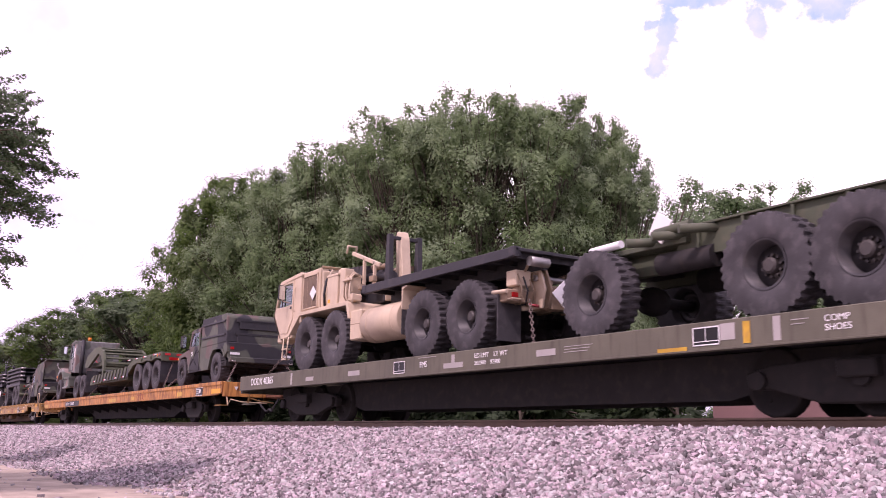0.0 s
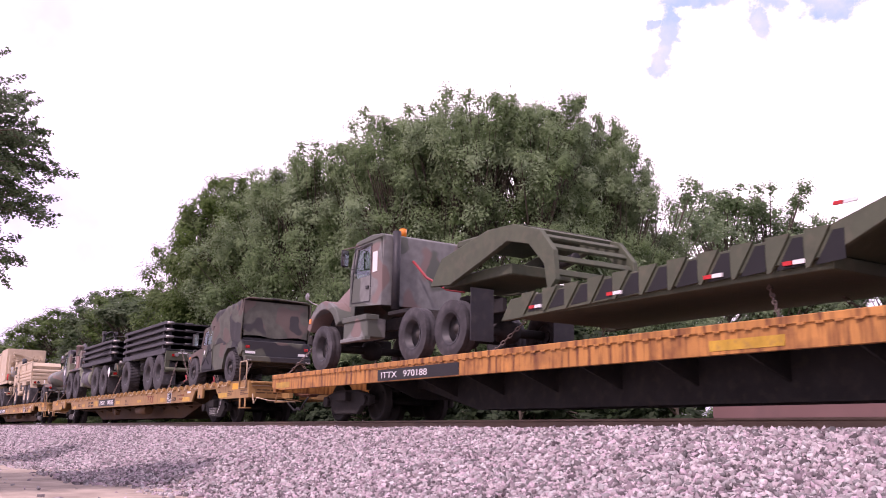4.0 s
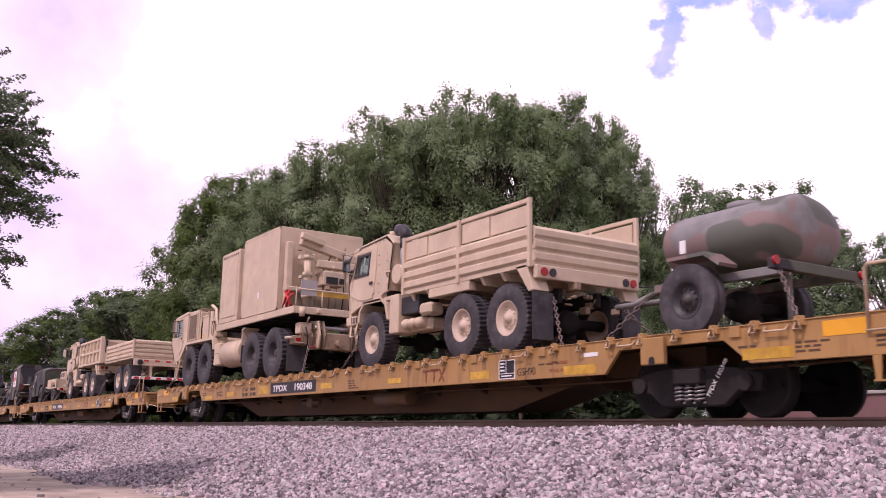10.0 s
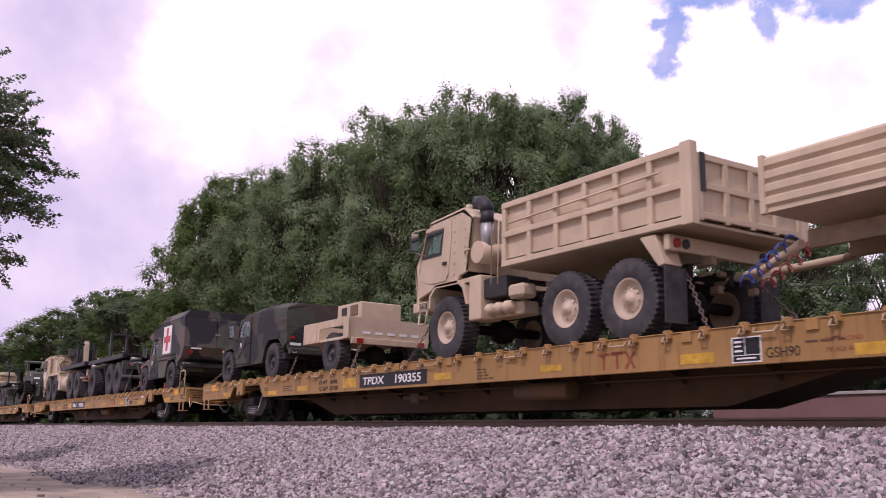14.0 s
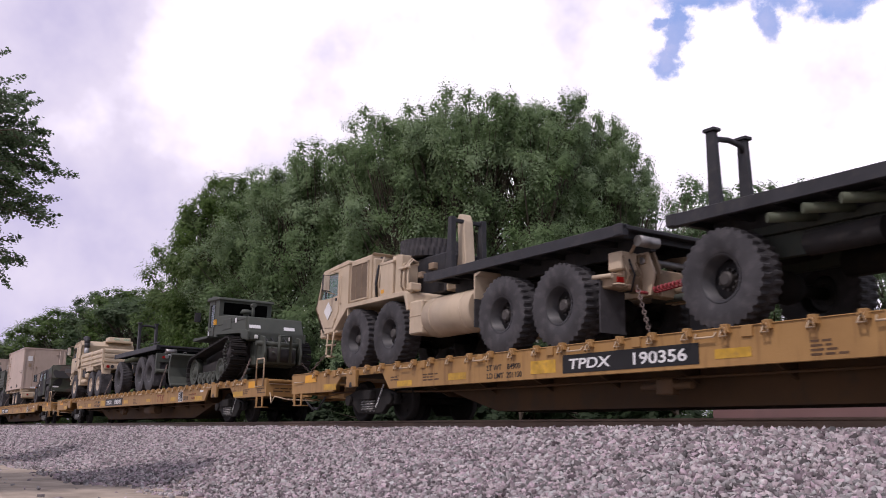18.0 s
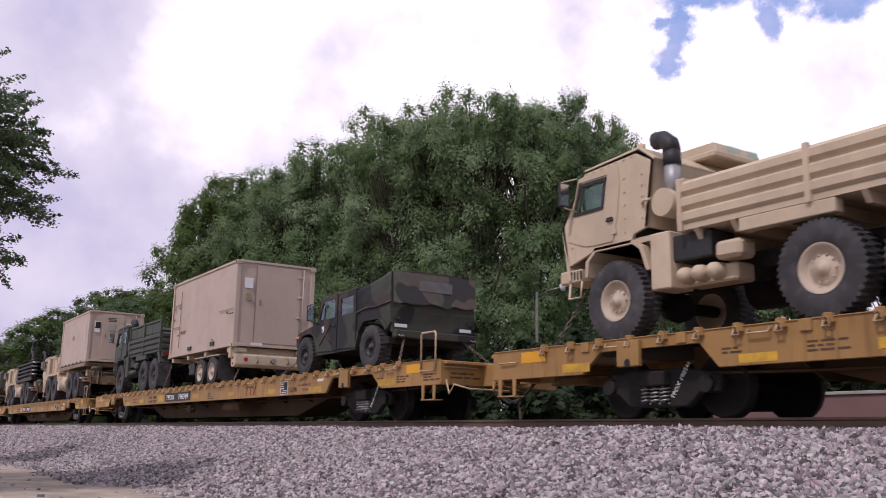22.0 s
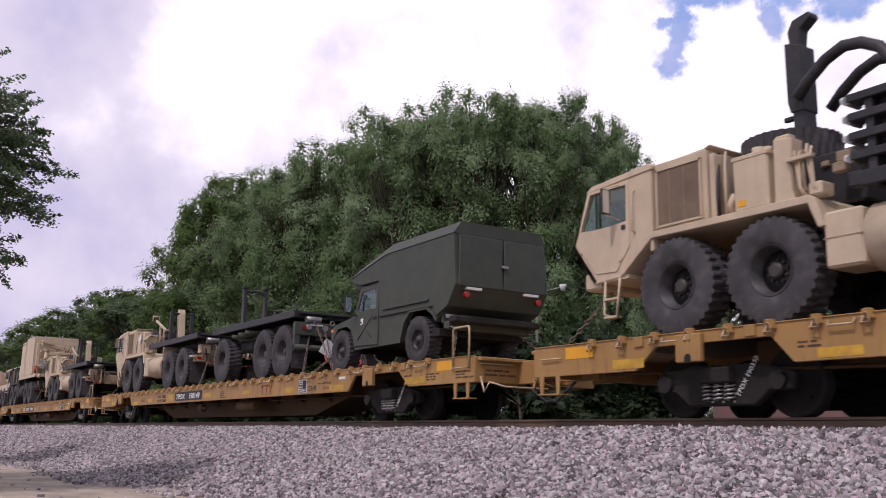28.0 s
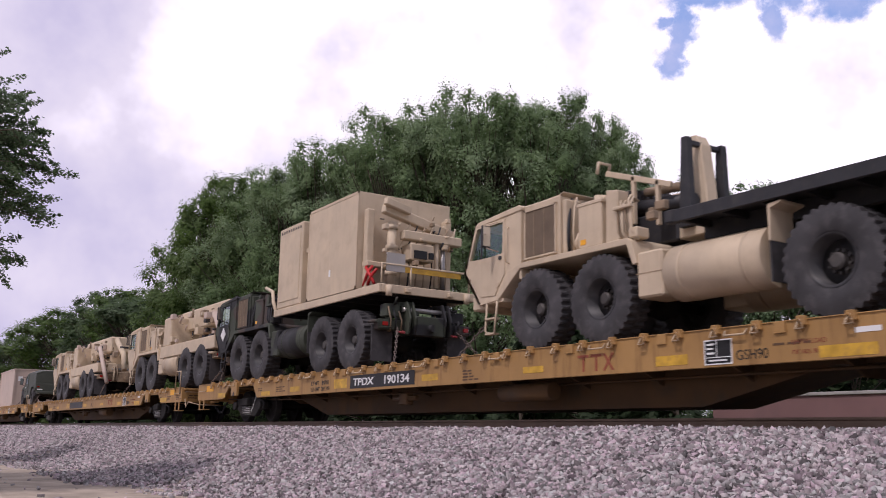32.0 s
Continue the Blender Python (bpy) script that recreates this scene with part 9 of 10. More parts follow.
def road_tractor():
    t = thing("road_tractor", "camouflaged long-nosed six-wheel road tractor", "truck")
    frame_rails(t, -0.9, 6.0, 0.82, 1.08, CHASSIS)
    axles(t, (0, 4.03, 5.37), 0.54)
    wheels(t, "road", (0, 4.03, 5.37), 1.22, RIM_BLACK)
    tyre, rm, hb, R, W = wheel_meshes("road", RIM_BLACK)
    # sloping bonnet with round shoulders
    bm = B()
    sec = []
    for x, z, w in ((-0.62, 1.62, 0.62), (-0.50, 1.80, 0.70), (0.1, 1.98, 0.78), (0.75, 2.14, 0.86), (0.95, 2.18, 0.88)):
        sec.append([bm.verts.new((x, yy * w, zz)) for yy, zz in ((-1, 1.2), (-1, z - 0.22), (-0.8, z - 0.04), (-0.4, z), (0.4, z), (0.8, z - 0.04), (1, z - 0.22), (1, 1.2))])
    for a, b in zip(sec, sec[1:]):
        for k in range(7):
            bm.faces.new((a[k], b[k], b[k + 1], a[k + 1])).smooth = True
    bm.faces.new(sec[0])
    part("bonnet", bm, CAMO_PALE, t)
    for s in (-1, 1):
        y0, y1 = sorted((s * 1.22, s * 0.72))
        outer = [(0.02 - 0.94 * math.cos(radians(a)), 0.62 + 1.0 * math.sin(radians(a))) for a in range(24, 158, 10)]
        inner = [(0.02 - 0.76 * math.cos(radians(a)), 0.62 + 0.80 * math.sin(radians(a))) for a in range(154, 20, -10)]
        fender = part("front_fender", prism(B(), outer + inner, y0, y1, bev=0.02), CAMO_PALE, t)
        part("fender_liner", prism(B(), [(0.02 - 0.755 * math.cos(radians(a)), 0.62 + 0.795 * math.sin(radians(a))) for a in range(20, 162, 10)], *sorted((s * 0.74, s * 0.70))), CHASSIS, fender)
        part("headlamp", cyl(B(), (-0.86, s * 0.95, 1.2), (-0.9, s * 0.95, 1.2), 0.09, 12), LAMP_CLEAR, t)
    part("marker_lamp", box(B(), -0.72, -0.60, -1.235, -1.2, 1.14, 1.26, 0.01), LAMP_AMBER, t)
    part("front_bumper", box(B(), -0.98, -0.78, -1.10, 1.10, 0.66, 0.90, 0.03), CHASSIS, t)
    for y in (-0.85, 0.85):
        part("tow_hook", tube(B(), [(-0.96, y, 0.98), (-1.06, y, 1.06), (-1.10, y, 0.94), (-1.05, y, 0.80), (-0.98, y, 0.78)], 0.022, 6), STEEL, t)
    stalk = part("mirror_stalk", tube(B(), [(-0.42, -1.12, 1.56), (-0.70, -1.18, 1.66), (-0.92, -1.20, 1.78)], 0.014, 5), STEEL, t)
    part("round_mirror", lathe(B(), [(0.0, -0.02), (0.08, -0.015), (0.095, 0.0), (0.08, 0.02), (0.0, 0.03)], (-0.94, -1.2, 1.84), 14), STEEL, stalk)
    # cab
    half = 1.02
    out = [(0.95, 1.40), (0.95, 2.18), (1.16, 2.76), (2.3, 2.84), (2.42, 2.2), (2.42, 1.30)]
    win = [(1.20, 2.0), (1.12, 2.14), (1.28, 2.66), (1.86, 2.68), (1.88, 2.2), (1.86, 2.0)]
    cab_sides(t, out, win, half, 0.05, CAMO_PALE)
    bm = prism(B(), [(1.10, 2.72), (1.22, 2.84), (1.9, 2.90), (2.38, 2.86), (2.40, 2.76)], -1.04, 1.04, bev=0.03)
    box(bm, 2.37, 2.43, -1.0, 1.0, 1.3, 2.8)
    part("cab_roof", bm, CAMO_PALE, t)
    lo, hi = Vector((0.95, 0, 2.18)), Vector((1.16, 0, 2.76))
    pt = lambda k, y: lo.lerp(hi, k) + Vector((0, y, 0))
    part("screen_frame", ring_panel(B(), [pt(0, -1), pt(0, 1), pt(1, 1), pt(1, -1)], [pt(0.12, -0.9), pt(0.12, 0.9), pt(0.9, 0.9), pt(0.9, -0.9)], (0.05, 0, 0)), CAMO_PALE, t)
    ws = part("windscreen", sheet(B(), [pt(0.12, -0.9), pt(0.12, 0.9), pt(0.9, 0.9), pt(0.9, -0.9)], (0.005, 0, 0)), GLASS, t)
    ws.visible_shadow = False
    dr = part("door_seam", ring_panel(B(), [(1.02, -half, 1.46), (1.92, -half, 1.42), (1.94, -half, 2.72), (1.16, -half, 2.70)], [(1.04, -half, 1.48), (1.90, -half, 1.44), (1.92, -half, 2.70), (1.18, -half, 2.68)], (0, -0.012, 0)), BLACK, t)
    part("door_handle", box(B(), 1.74, 1.84, -half - 0.03, -half, 1.72, 1.78), BLACK, dr)
    part("rear_window", box(B(), 2.0, 2.2, -half - 0.01, -half, 2.05, 2.5), LAMP_CLEAR, t)
    for y in (-0.5, 0.5):
        part("seat", box(B(), 1.6, 2.1, y - 0.25, y + 0.25, 1.4, 2.35, 0.05), BLACK, t)
    mirror(t, 1.22, -1.06, 2.45, CAMO_PALE)
    part("beacon", cyl(B(), (2.2, -0.4, 2.88), (2.2, -0.4, 3.06), 0.08, 12), LAMP_AMBER, t)
    bm = box(B(), 1.0, 2.1, -1.18, -0.7, 0.62, 1.05, 0.03)
    box(bm, 0.98, 2.14, -1.24, -1.1, 0.56, 0.64, 0.01)
    box(bm, 0.98, 2.12, -1.21, -0.9, 1.0, 1.12, 0.01)
    part("step_box", bm, CAMO_PALE, t)
    part("exhaust_pipe", cyl(B(), (2.55, -0.75, 1.2), (2.55, -0.75, 2.9), 0.09, 12), BLACK, t)
    part("air_lines", tube(B(), [(2.5, -0.3, 2.3), (2.9, -0.2, 1.9), (3.4, 0.0, 1.6), (3.9, 0.1, 1.5)], 0.03, 5), STRAP_RED, t)
    part("rear_deck", box(B(), 2.5, 3.3, -0.9, 0.9, 1.06, 1.14, 0.01), CHASSIS, t)
    bm = lathe(B(), [(0.0, -0.06), (0.46, -0.06), (0.46, 0.06), (0.0, 0.06)], seg=18)
    bmesh.ops.rotate(bm, verts=bm.verts, matrix=Matrix.Rotation(radians(90), 3, "X"), cent=(0, 0, 0))
    part("fifth_wheel", bm, CHASSIS, t, at=(4.7, 0, 1.2))
    flap(t, 6.0, 0.25, 1.2, 1.2, 0.5, BLACK)
    chains(t, ((-0.95, 0.85, -0.9),))
    return t


def low_loader():
    t = thing("low_loader", "olive low-bed trailer with three axles and a folded gooseneck", "trailer")
    wheels(t, "road", (0, 1.27, 2.47), 1.2, RIM_BLACK)
    axles(t, (0, 1.27, 2.47), 0.52)
    part("low_deck", box(B(), -7.3, -1.4, -1.15, 1.15, 0.52, 0.68, 0.01), OLIVE, t)
    for s in (-1, 1):
        y0, y1 = sorted((s * 1.22, s * 1.14))
        part("side_beam", prism(B(), [(-7.6, 0.50), (-7.35, 0.84), (-1.5, 0.98), (-0.52, 1.26), (3.08, 1.30), (3.08, 1.05), (2.4, 1.12), (1.9, 1.04), (1.2, 1.10), (0.65, 1.04), (0.0, 1.08), (-0.55, 1.02), (-1.4, 0.66), (-7.3, 0.50)], y0, y1, bev=0.008), OLIVE, t)
        for k in range(11):
            x = -7.0 + 0.53 * k
            y0, y1 = sorted((s * 1.216, s * 1.224))
            # thin black plates on the solid beam stand for shaded gaps between ribs
            part("web_recess", prism(B(), [(x + 0.12, 0.58), (x + 0.50, 0.60), (x + 0.50, 0.84 + 0.011 * k), (x + 0.36, 0.84 + 0.011 * k)], y0, y1), SIGN_BLACK, t)
            y0, y1 = sorted((s * 1.215, s * 1.25))
            part("gusset", prism(B(), [(x, 0.56), (x + 0.05, 0.56), (x + 0.34, 0.90 + 0.011 * k), (x, 0.90 + 0.011 * k)], y0, y1), OLIVE, t)
        for x in (0.62, 1.88):
            part("lashing_ring", lathe(B(), [(0.05, -0.012), (0.075, -0.012), (0.075, 0.012), (0.05, 0.012), (0.05, -0.012)], (x, s * 1.245, 1.17), 12), OLIVE, t)
    part("rear_deck", box(B(), -0.6, 3.05, -1.16, 1.16, 1.18, 1.26, 0.01), OLIVE, t)
    part("slope_plate", sheet(B(), [(-1.5, -1.14, 0.66), (-1.5, 1.14, 0.66), (-0.55, 1.14, 1.22), (-0.55, -1.14, 1.22)], (0, 0, 0.04)), OLIVE, t)
    part("tail_beam", box(B(), 3.02, 3.12, -1.2, 1.2, 0.98, 1.28, 0.012), OLIVE, t)
    bm = B()
    for k, x in enumerate((-6.8, -5.0, -3.2, -2.0, -1.3, -0.2, 0.9, 2.2)):
        box(bm, x, x + 0.12, -1.256, -1.22, 0.62 if x < -1.5 else 1.22, 0.67 if x < -1.5 else 1.26)
    part("red_strip", bm, RED, t)
    bm = B()
    for k, x in enumerate((-6.66, -4.86, -3.06, -1.86, -1.16, -0.06, 1.04, 2.34)):
        box(bm, x, x + 0.16, -1.256, -1.22, 0.62 if x < -1.5 else 1.22, 0.67 if x < -1.5 else 1.26)
    part("white_strip", bm, WHITE, t)
    for x in (2.66, 2.92):
        part("side_lamp", cyl(B(), (x, -1.22, 1.2), (x, -1.25, 1.2), 0.05, 10), LAMP_AMBER if x < 2.8 else LAMP_RED, t)
    bm = B()
    for k in range(6):
        box(bm, 3.12, 3.13, -1.1 + 0.4 * k, -0.9 + 0.4 * k, 1.18, 1.25)
    part("red_stripes", bm, RED, t)
    for y in (-0.8, 0.8):
        part("tail_lamp", box(B(), 3.12, 3.15, y - 0.15, y + 0.15, 1.02, 1.12), LAMP_RED, t)
    flap(t, 3.0, 0.25, 1.0, 1.2, 0.9, BLACK)
    # gooseneck folded over the tractor: curved ladder-like frame
    g = part("gooseneck", box(B(), -10.2, -8.0, -0.7, 0.7, 1.42, 1.62, 0.02), OLIVE, t)
    for s in (-1, 1):
        y0, y1 = sorted((s * 0.95, s * 0.84))
        part("neck_plate", prism(B(), [(-10.3, 1.45), (-9.9, 1.95), (-8.4, 2.25), (-7.6, 2.22), (-6.9, 2.0), (-6.55, 1.6), (-6.5, 1.1), (-6.7, 0.9), (-6.8, 1.4), (-7.2, 1.8), (-7.8, 1.95), (-8.6, 1.7), (-9.6, 1.4)], y0, y1, bev=0.01), OLIVE, g)
    for k in range(9):
        a = radians(100 - 13 * k)
        x, z = -7.75 + 1.22 * math.cos(a), 1.05 + 1.15 * math.sin(a)
        bar = part("rung", box(B(), -0.05, 0.05, -0.92, 0.92, -0.03, 0.03, 0.008), OLIVE, g, at=(x, 0, z))
        bar.rotation_euler = (0, radians(-(100 - 13 * k) + 90), 0)
    part("neck_top", box(B(), -9.6, -8.0, -0.8, 0.8, 2.12, 2.26, 0.03), OLIVE, g)
    part("hydraulic_ram", cyl(B(), (-9.8, 0.3, 1.5), (-7.4, 0.3, 1.75), 0.09, 10), BLACK, g)
    chains(t, ((-7.2, 0.7, -0.6), (3.0, 1.0, 0.6), (-2.6, 0.55, 0.5)))
    return t


def crawler_tractor():
    t = thing("crawler_tractor", "dark green tracked bulldozer with a front blade", "bulldozer")
    body = GREEN
    circles = [(-0.16, 0.47, 0.40), (2.20, 0.42, 0.34), (2.84, 0.86, 0.43)]

    def belt(off):
        pts = []
        for k in range(140):
            a = 2 * math.pi * k / 140
            d = (math.cos(a), math.sin(a))
            pts.append(max(((c[0] + d[0] * (c[2] + off), c[1] + d[1] * (c[2] + off)) for c in circles), key=lambda p: p[0] * d[0] + p[1] * d[1]))
        dense = []
        for p, q in zip(pts, pts[1:] + pts[:1]):
            L = math.hypot(q[0] - p[0], q[1] - p[1])
            n = max(1, int(L / 0.02))
            dense += [(p[0] + (q[0] - p[0]) * i / n, p[1] + (q[1] - p[1]) * i / n) for i in range(n)]
        return dense
    dense = belt(0.035)
    total = [0.0]
    for p, q in zip(dense, dense[1:]):
        total.append(total[-1] + math.hypot(q[0] - p[0], q[1] - p[1]))
    shoe = mesh_of("track_shoe", prism(box(B(), -0.07, 0.07, -0.23, 0.23, -0.02, 0.02, 0.005), [(-0.015, 0.02), (0.015, 0.02), (0.01, 0.055), (-0.01, 0.055)], -0.23, 0.23), BOGIE)
    n = int(total[-1] / 0.155)
    for s in (-1, 1):
        side = part("track_frame", prism(B(), [(-0.2, 0.35), (2.2, 0.3), (2.4, 0.6), (1.8, 0.74), (0.3, 0.66)], *sorted((s * 1.0, s * 0.84))), CHASSIS, t)
        for k in range(n):
            L = total[-1] * k / n
            i = min(range(len(total)), key=lambda j: abs(total[j] - L))
            p, q = dense[i - 1], dense[(i + 1) % len(dense)]
            ob = part("track_shoe", shoe, None, side, at=(dense[i][0], s * 1.02, dense[i][1]))
            ob.rotation_euler = (0, -math.atan2(q[1] - p[1], q[0] - p[0]) + math.pi, 0)
        for (x, z, r), nm in zip(circles, ("idler_wheel", "road_wheel", "drive_wheel")):
            bm = lathe(B(), [(r, -0.10), (r, 0.10), (r - 0.06, 0.10), (r - 0.08, 0.04), (r * 0.35, 0.05), (r * 0.3, 0.09), (0.0, 0.09)], seg=24)
            lathe(bm, [(r, -0.10), (r - 0.06, -0.10), (r - 0.08, -0.04), (r * 0.35, -0.05), (r * 0.3, -0.09), (0.0, -0.09)], seg=24)
            for k in range(12):
                a = 2 * math.pi * k / 12
                c = Vector((math.cos(a) * r * 0.62, 0, math.sin(a) * r * 0.62))
                cyl(bm, c + Vector((0, -0.075, 0)), c + Vector((0, 0.075, 0)), r * 0.09, 8)
            wheel = part(nm, bm, body if nm != "drive_wheel" else CHASSIS, side, at=(x, s * 1.05, z))
            if nm == "drive_wheel":
                for k in range(20):
                    a = 2 * math.pi * k / 20
                    p, q = [Vector((math.cos(a) * r * f, s * y, math.sin(a) * r * f)) for f, y in ((0.70, 0.07), (0.94, 0.112))]
                    cyl(bm := B(), p, q, 0.020, 5)
                    part("rib", bm, body, wheel)
        for x in (0.42, 0.80, 1.24, 1.62):
            part("roller", lathe(B(), [(0.0, -0.15), (0.05, -0.15), (0.07, -0.12), (0.13, -0.11), (0.15, -0.13), (0.18, -0.13), (0.18, 0.13), (0.15, 0.13), (0.13, 0.11), (0.0, 0.11)], (x, s * 1.02, 0.24), 20, False), body, side)
        part("skid_plate", prism(B(), [(2.40, 0.12), (3.0, 0.30), (3.3, 0.55), (3.1, 0.56), (2.5, 0.4)], *sorted((s * 0.80, s * 0.66))), CHASSIS, side)
        part("fender", prism(B(), [(-0.24, 1.42), (1.1, 1.44), (1.15, 1.50), (-0.22, 1.52)], *sorted((s * 1.22, s * 0.6)), bev=0.008), body, t)
    # hull coloured chassis black, standing for the shaded gap above the tracks
    part("hull", prism(B(), [(-0.3, 0.7), (3.1, 0.6), (3.1, 1.45), (-0.2, 1.45)], -0.72, 0.72, bev=0.03), CHASSIS, t)
    hood = part("bonnet", prism(B(), [(0.92, 1.62), (0.92, 2.17), (2.2, 2.06), (3.36, 1.90), (3.40, 1.50)], -0.88, 0.88, bev=0.025), body, t)
    part("access_panel", box(B(), 1.5, 2.2, -0.895, -0.86, 1.66, 1.98, 0.012), body, hood)
    part("panel_seam", box(B(), 1.0, 3.3, -0.89, -0.86, 1.84, 1.855), CHASSIS, hood)
    for s in (-1, 1):
        part("side_skirt", prism(B(), [(0.86, 1.58), (0.86, 1.66), (3.38, 1.54), (3.64, 1.46), (3.62, 1.22), (3.16, 1.28), (3.02, 1.46)], *sorted((s * 0.90, s * 0.84)), bev=0.006), body, t)
    part("rear_guard", prism(B(), [(3.36, 1.2), (3.36, 1.92), (3.42, 1.90), (3.60, 1.46), (3.60, 1.22)], -0.84, 0.84, bev=0.02), body, t)
    part("rear_louvre_panel", box(B(), 3.40, 3.52, -0.55, 0.55, 1.30, 1.60, 0.02), CHASSIS, t)
    for y in (-0.66, 0.40):
        part("white_label", sheet(B(), [(3.522, y - 0.17, 1.66), (3.522, y + 0.17, 1.66), (3.562, y + 0.17, 1.565), (3.562, y - 0.17, 1.565)], (0.006, 0, 0.003)), WHITE, t)
        part("marker_lamp", box(B(), 3.58, 3.66, y - 0.03, y + 0.07, 1.26, 1.37, 0.01), LAMP_CLEAR, t)
    for x, y in ((1.4, -0.8), (2.5, -0.8), (3.2, -0.8), (3.3, -0.3), (3.3, 0.3), (3.3, 0.75), (2.9, -0.84)):
        part("lifting_lug", box(B(), x - 0.04, x + 0.04, y - 0.03, y + 0.03, 1.85, 2.19 - 0.09 * x, 0.01), body, t)
    part("small_label", box(B(), 2.52, 2.64, -0.892, -0.86, 1.80, 1.94), WHITE, t)
    out = [(0.02, 1.5), (0.06, 2.74), (0.55, 2.76), (1.0, 2.68), (0.98, 2.1), (0.95, 1.5)]
    win = [(0.16, 1.86), (0.17, 2.55), (0.35, 2.58), (0.56, 2.56), (0.56, 2.0), (0.54, 1.86)]
    cab_sides(t, out, win, 0.86, 0.05, body)
    part("door_seam", box(B(), 0.60, 0.615, -0.875, -0.86, 1.55, 2.7), CHASSIS, t)
    part("door_handle", tube(B(), [(0.16, -0.90, 1.74), (0.30, -0.93, 1.72), (0.44, -0.90, 1.76)], 0.012, 5), STEEL, t)
    part("small_label", box(B(), 0.10, 0.18, -0.875, -0.86, 1.58, 1.74), WHITE, t)
    bm = prism(B(), [(-0.06, 2.70), (-0.02, 2.80), (0.55, 2.82), (1.06, 2.74), (1.08, 2.66)], -0.92, 0.92, bev=0.02)
    ring_panel(bm, [(0.98, -0.84, 2.0), (0.98, 0.84, 2.0), (1.0, 0.84, 2.70), (1.0, -0.84, 2.70)], [(0.98, -0.72, 2.22), (0.98, 0.72, 2.22), (1.0, 0.72, 2.60), (1.0, -0.72, 2.60)], (-0.05, 0, 0))
    ring_panel(bm, [(0.03, -0.84, 1.5), (0.03, 0.84, 1.5), (0.05, 0.84, 2.72), (0.05, -0.84, 2.72)], [(0.03, -0.72, 1.9), (0.03, 0.72, 1.9), (0.05, 0.72, 2.60), (0.05, -0.72, 2.60)], (0.05, 0, 0))
    part("cab_roof", bm, body, t)
    part("rear_window", sheet(B(), [(0.96, -0.72, 2.22), (0.96, 0.72, 2.22), (0.98, 0.72, 2.60), (0.98, -0.72, 2.60)], (0.004, 0, 0)), CAB_DARK_GLASS, t)
    part("seat", box(B(), 0.5, 0.95, -0.3, 0.3, 1.5, 2.3, 0.05), BLACK, t)
    part("mirror", box(B(), -0.20, -0.15, -1.25, -1.05, 2.05, 2.35, 0.01), BLACK, t)
    sign = part("yellow_sign", box(B(), 0.64, 0.84, -0.90, -0.86, 1.90, 2.06), YELLOW_NEW, t, "yellow notice with dark lines")
    part("notice_bar", box(B(), 0.66, 0.82, -0.905, -0.90, 2.01, 2.03), SIGN_BLACK, sign)
    part("notice_bar", box(B(), 0.66, 0.82, -0.905, -0.90, 1.95, 1.965), SIGN_BLACK, sign)
    bm = cyl(B(), (2.1, -0.4, 2.0), (2.1, -0.4, 2.20), 0.09, 14)
    cyl(bm, (2.1, -0.4, 2.16), (2.1, -0.4, 2.27), 0.19, 16, 0.13)
    part("pre_cleaner", bm, body, t)
    part("exhaust_pipe", tube(B(), [(2.4, -0.3, 2.0), (2.4, -0.3, 2.32)], 0.05, 8), body, t)
    part("exhaust_outlet", cyl(B(), (2.30, -0.3, 2.38), (2.52, -0.3, 2.38), 0.065, 10), body, t)
    bm = box(B(), 3.1, 3.5, -0.6, 0.6, 0.5, 1.2, 0.04)
    box(bm, 3.5, 3.95, -0.5, 0.5, 0.55, 1.05, 0.05)
    clutter(bm, random.Random(6), 3.5, 4.0, -0.5, 0.6, 0.55, 1.1, 14, 0.12)
    part("rear_winch", bm, body, t)
    for y in (-0.52, 0.58):
        part("winch_plate", prism(B(), [(3.48, 0.55), (4.02, 0.55), (4.10, 0.85), (3.98, 1.30), (3.72, 1.36), (3.48, 1.10)], y - 0.03, y + 0.03, bev=0.01), body, t)
    part("winch_shaft", cyl(B(), (3.86, -0.72, 1.12), (3.86, 0.66, 1.12), 0.075, 12), body, t)
    for k in range(5):
        part("hydraulic_hose", tube(B(), [(3.40, -0.55 + 0.2 * k, 1.22), (3.58, -0.58 + 0.2 * k, 1.34 + 0.03 * (k % 2)), (3.74, -0.52 + 0.2 * k, 1.18), (3.78, -0.5 + 0.2 * k, 0.95)], 0.02, 5), BLACK, t)
    part("winch_drum", cyl(B(), (3.85, -0.4, 0.8), (3.85, 0.4, 0.8), 0.22, 18), CHASSIS, t)
    part("fairlead", tube(B(), [(4.05, -0.1, 0.6), (4.08, -0.1, 1.35), (4.08, 0.25, 1.35), (4.05, 0.25, 0.6)], 0.05, 7), body, t)
    # blade
    prof = [(-1.55, 0.06), (-1.78, 0.10), (-1.98, 0.35), (-2.02, 0.7), (-1.92, 1.02), (-1.74, 1.16), (-1.70, 1.10), (-1.84, 0.95), (-1.92, 0.7), (-1.88, 0.4), (-1.72, 0.18), (-1.55, 0.12)]
    part("blade", prism(B(), prof, -1.42, 1.42, bev=0.006), body, t, "curved dozer blade")
    for y in (-0.8, 0.8):
        part("push_arm", tube(B(), [(-1.8, y, 0.5), (-0.6, y, 0.62), (0.4, y * 0.95, 0.6)], 0.09, 8), body, t)
        part("blade_ram", tube(B(), [(-1.7, y * 0.6, 0.9), (-0.2, y * 0.6, 1.25)], 0.05, 8), STEEL, t)
    chains(t, ((3.6, 0.7, 0.6),))
    return t


# ---- build ----
build_ground()
build_ballast()
build_track()
SKY = build_sky()
build_trees()
build_beyond()
build_train()


# ---- the loads, car by car; x is the place of each front axle at the start ----
def on_deck(ob, x, z=DECK_Z):
    return ride(ob, x, z)


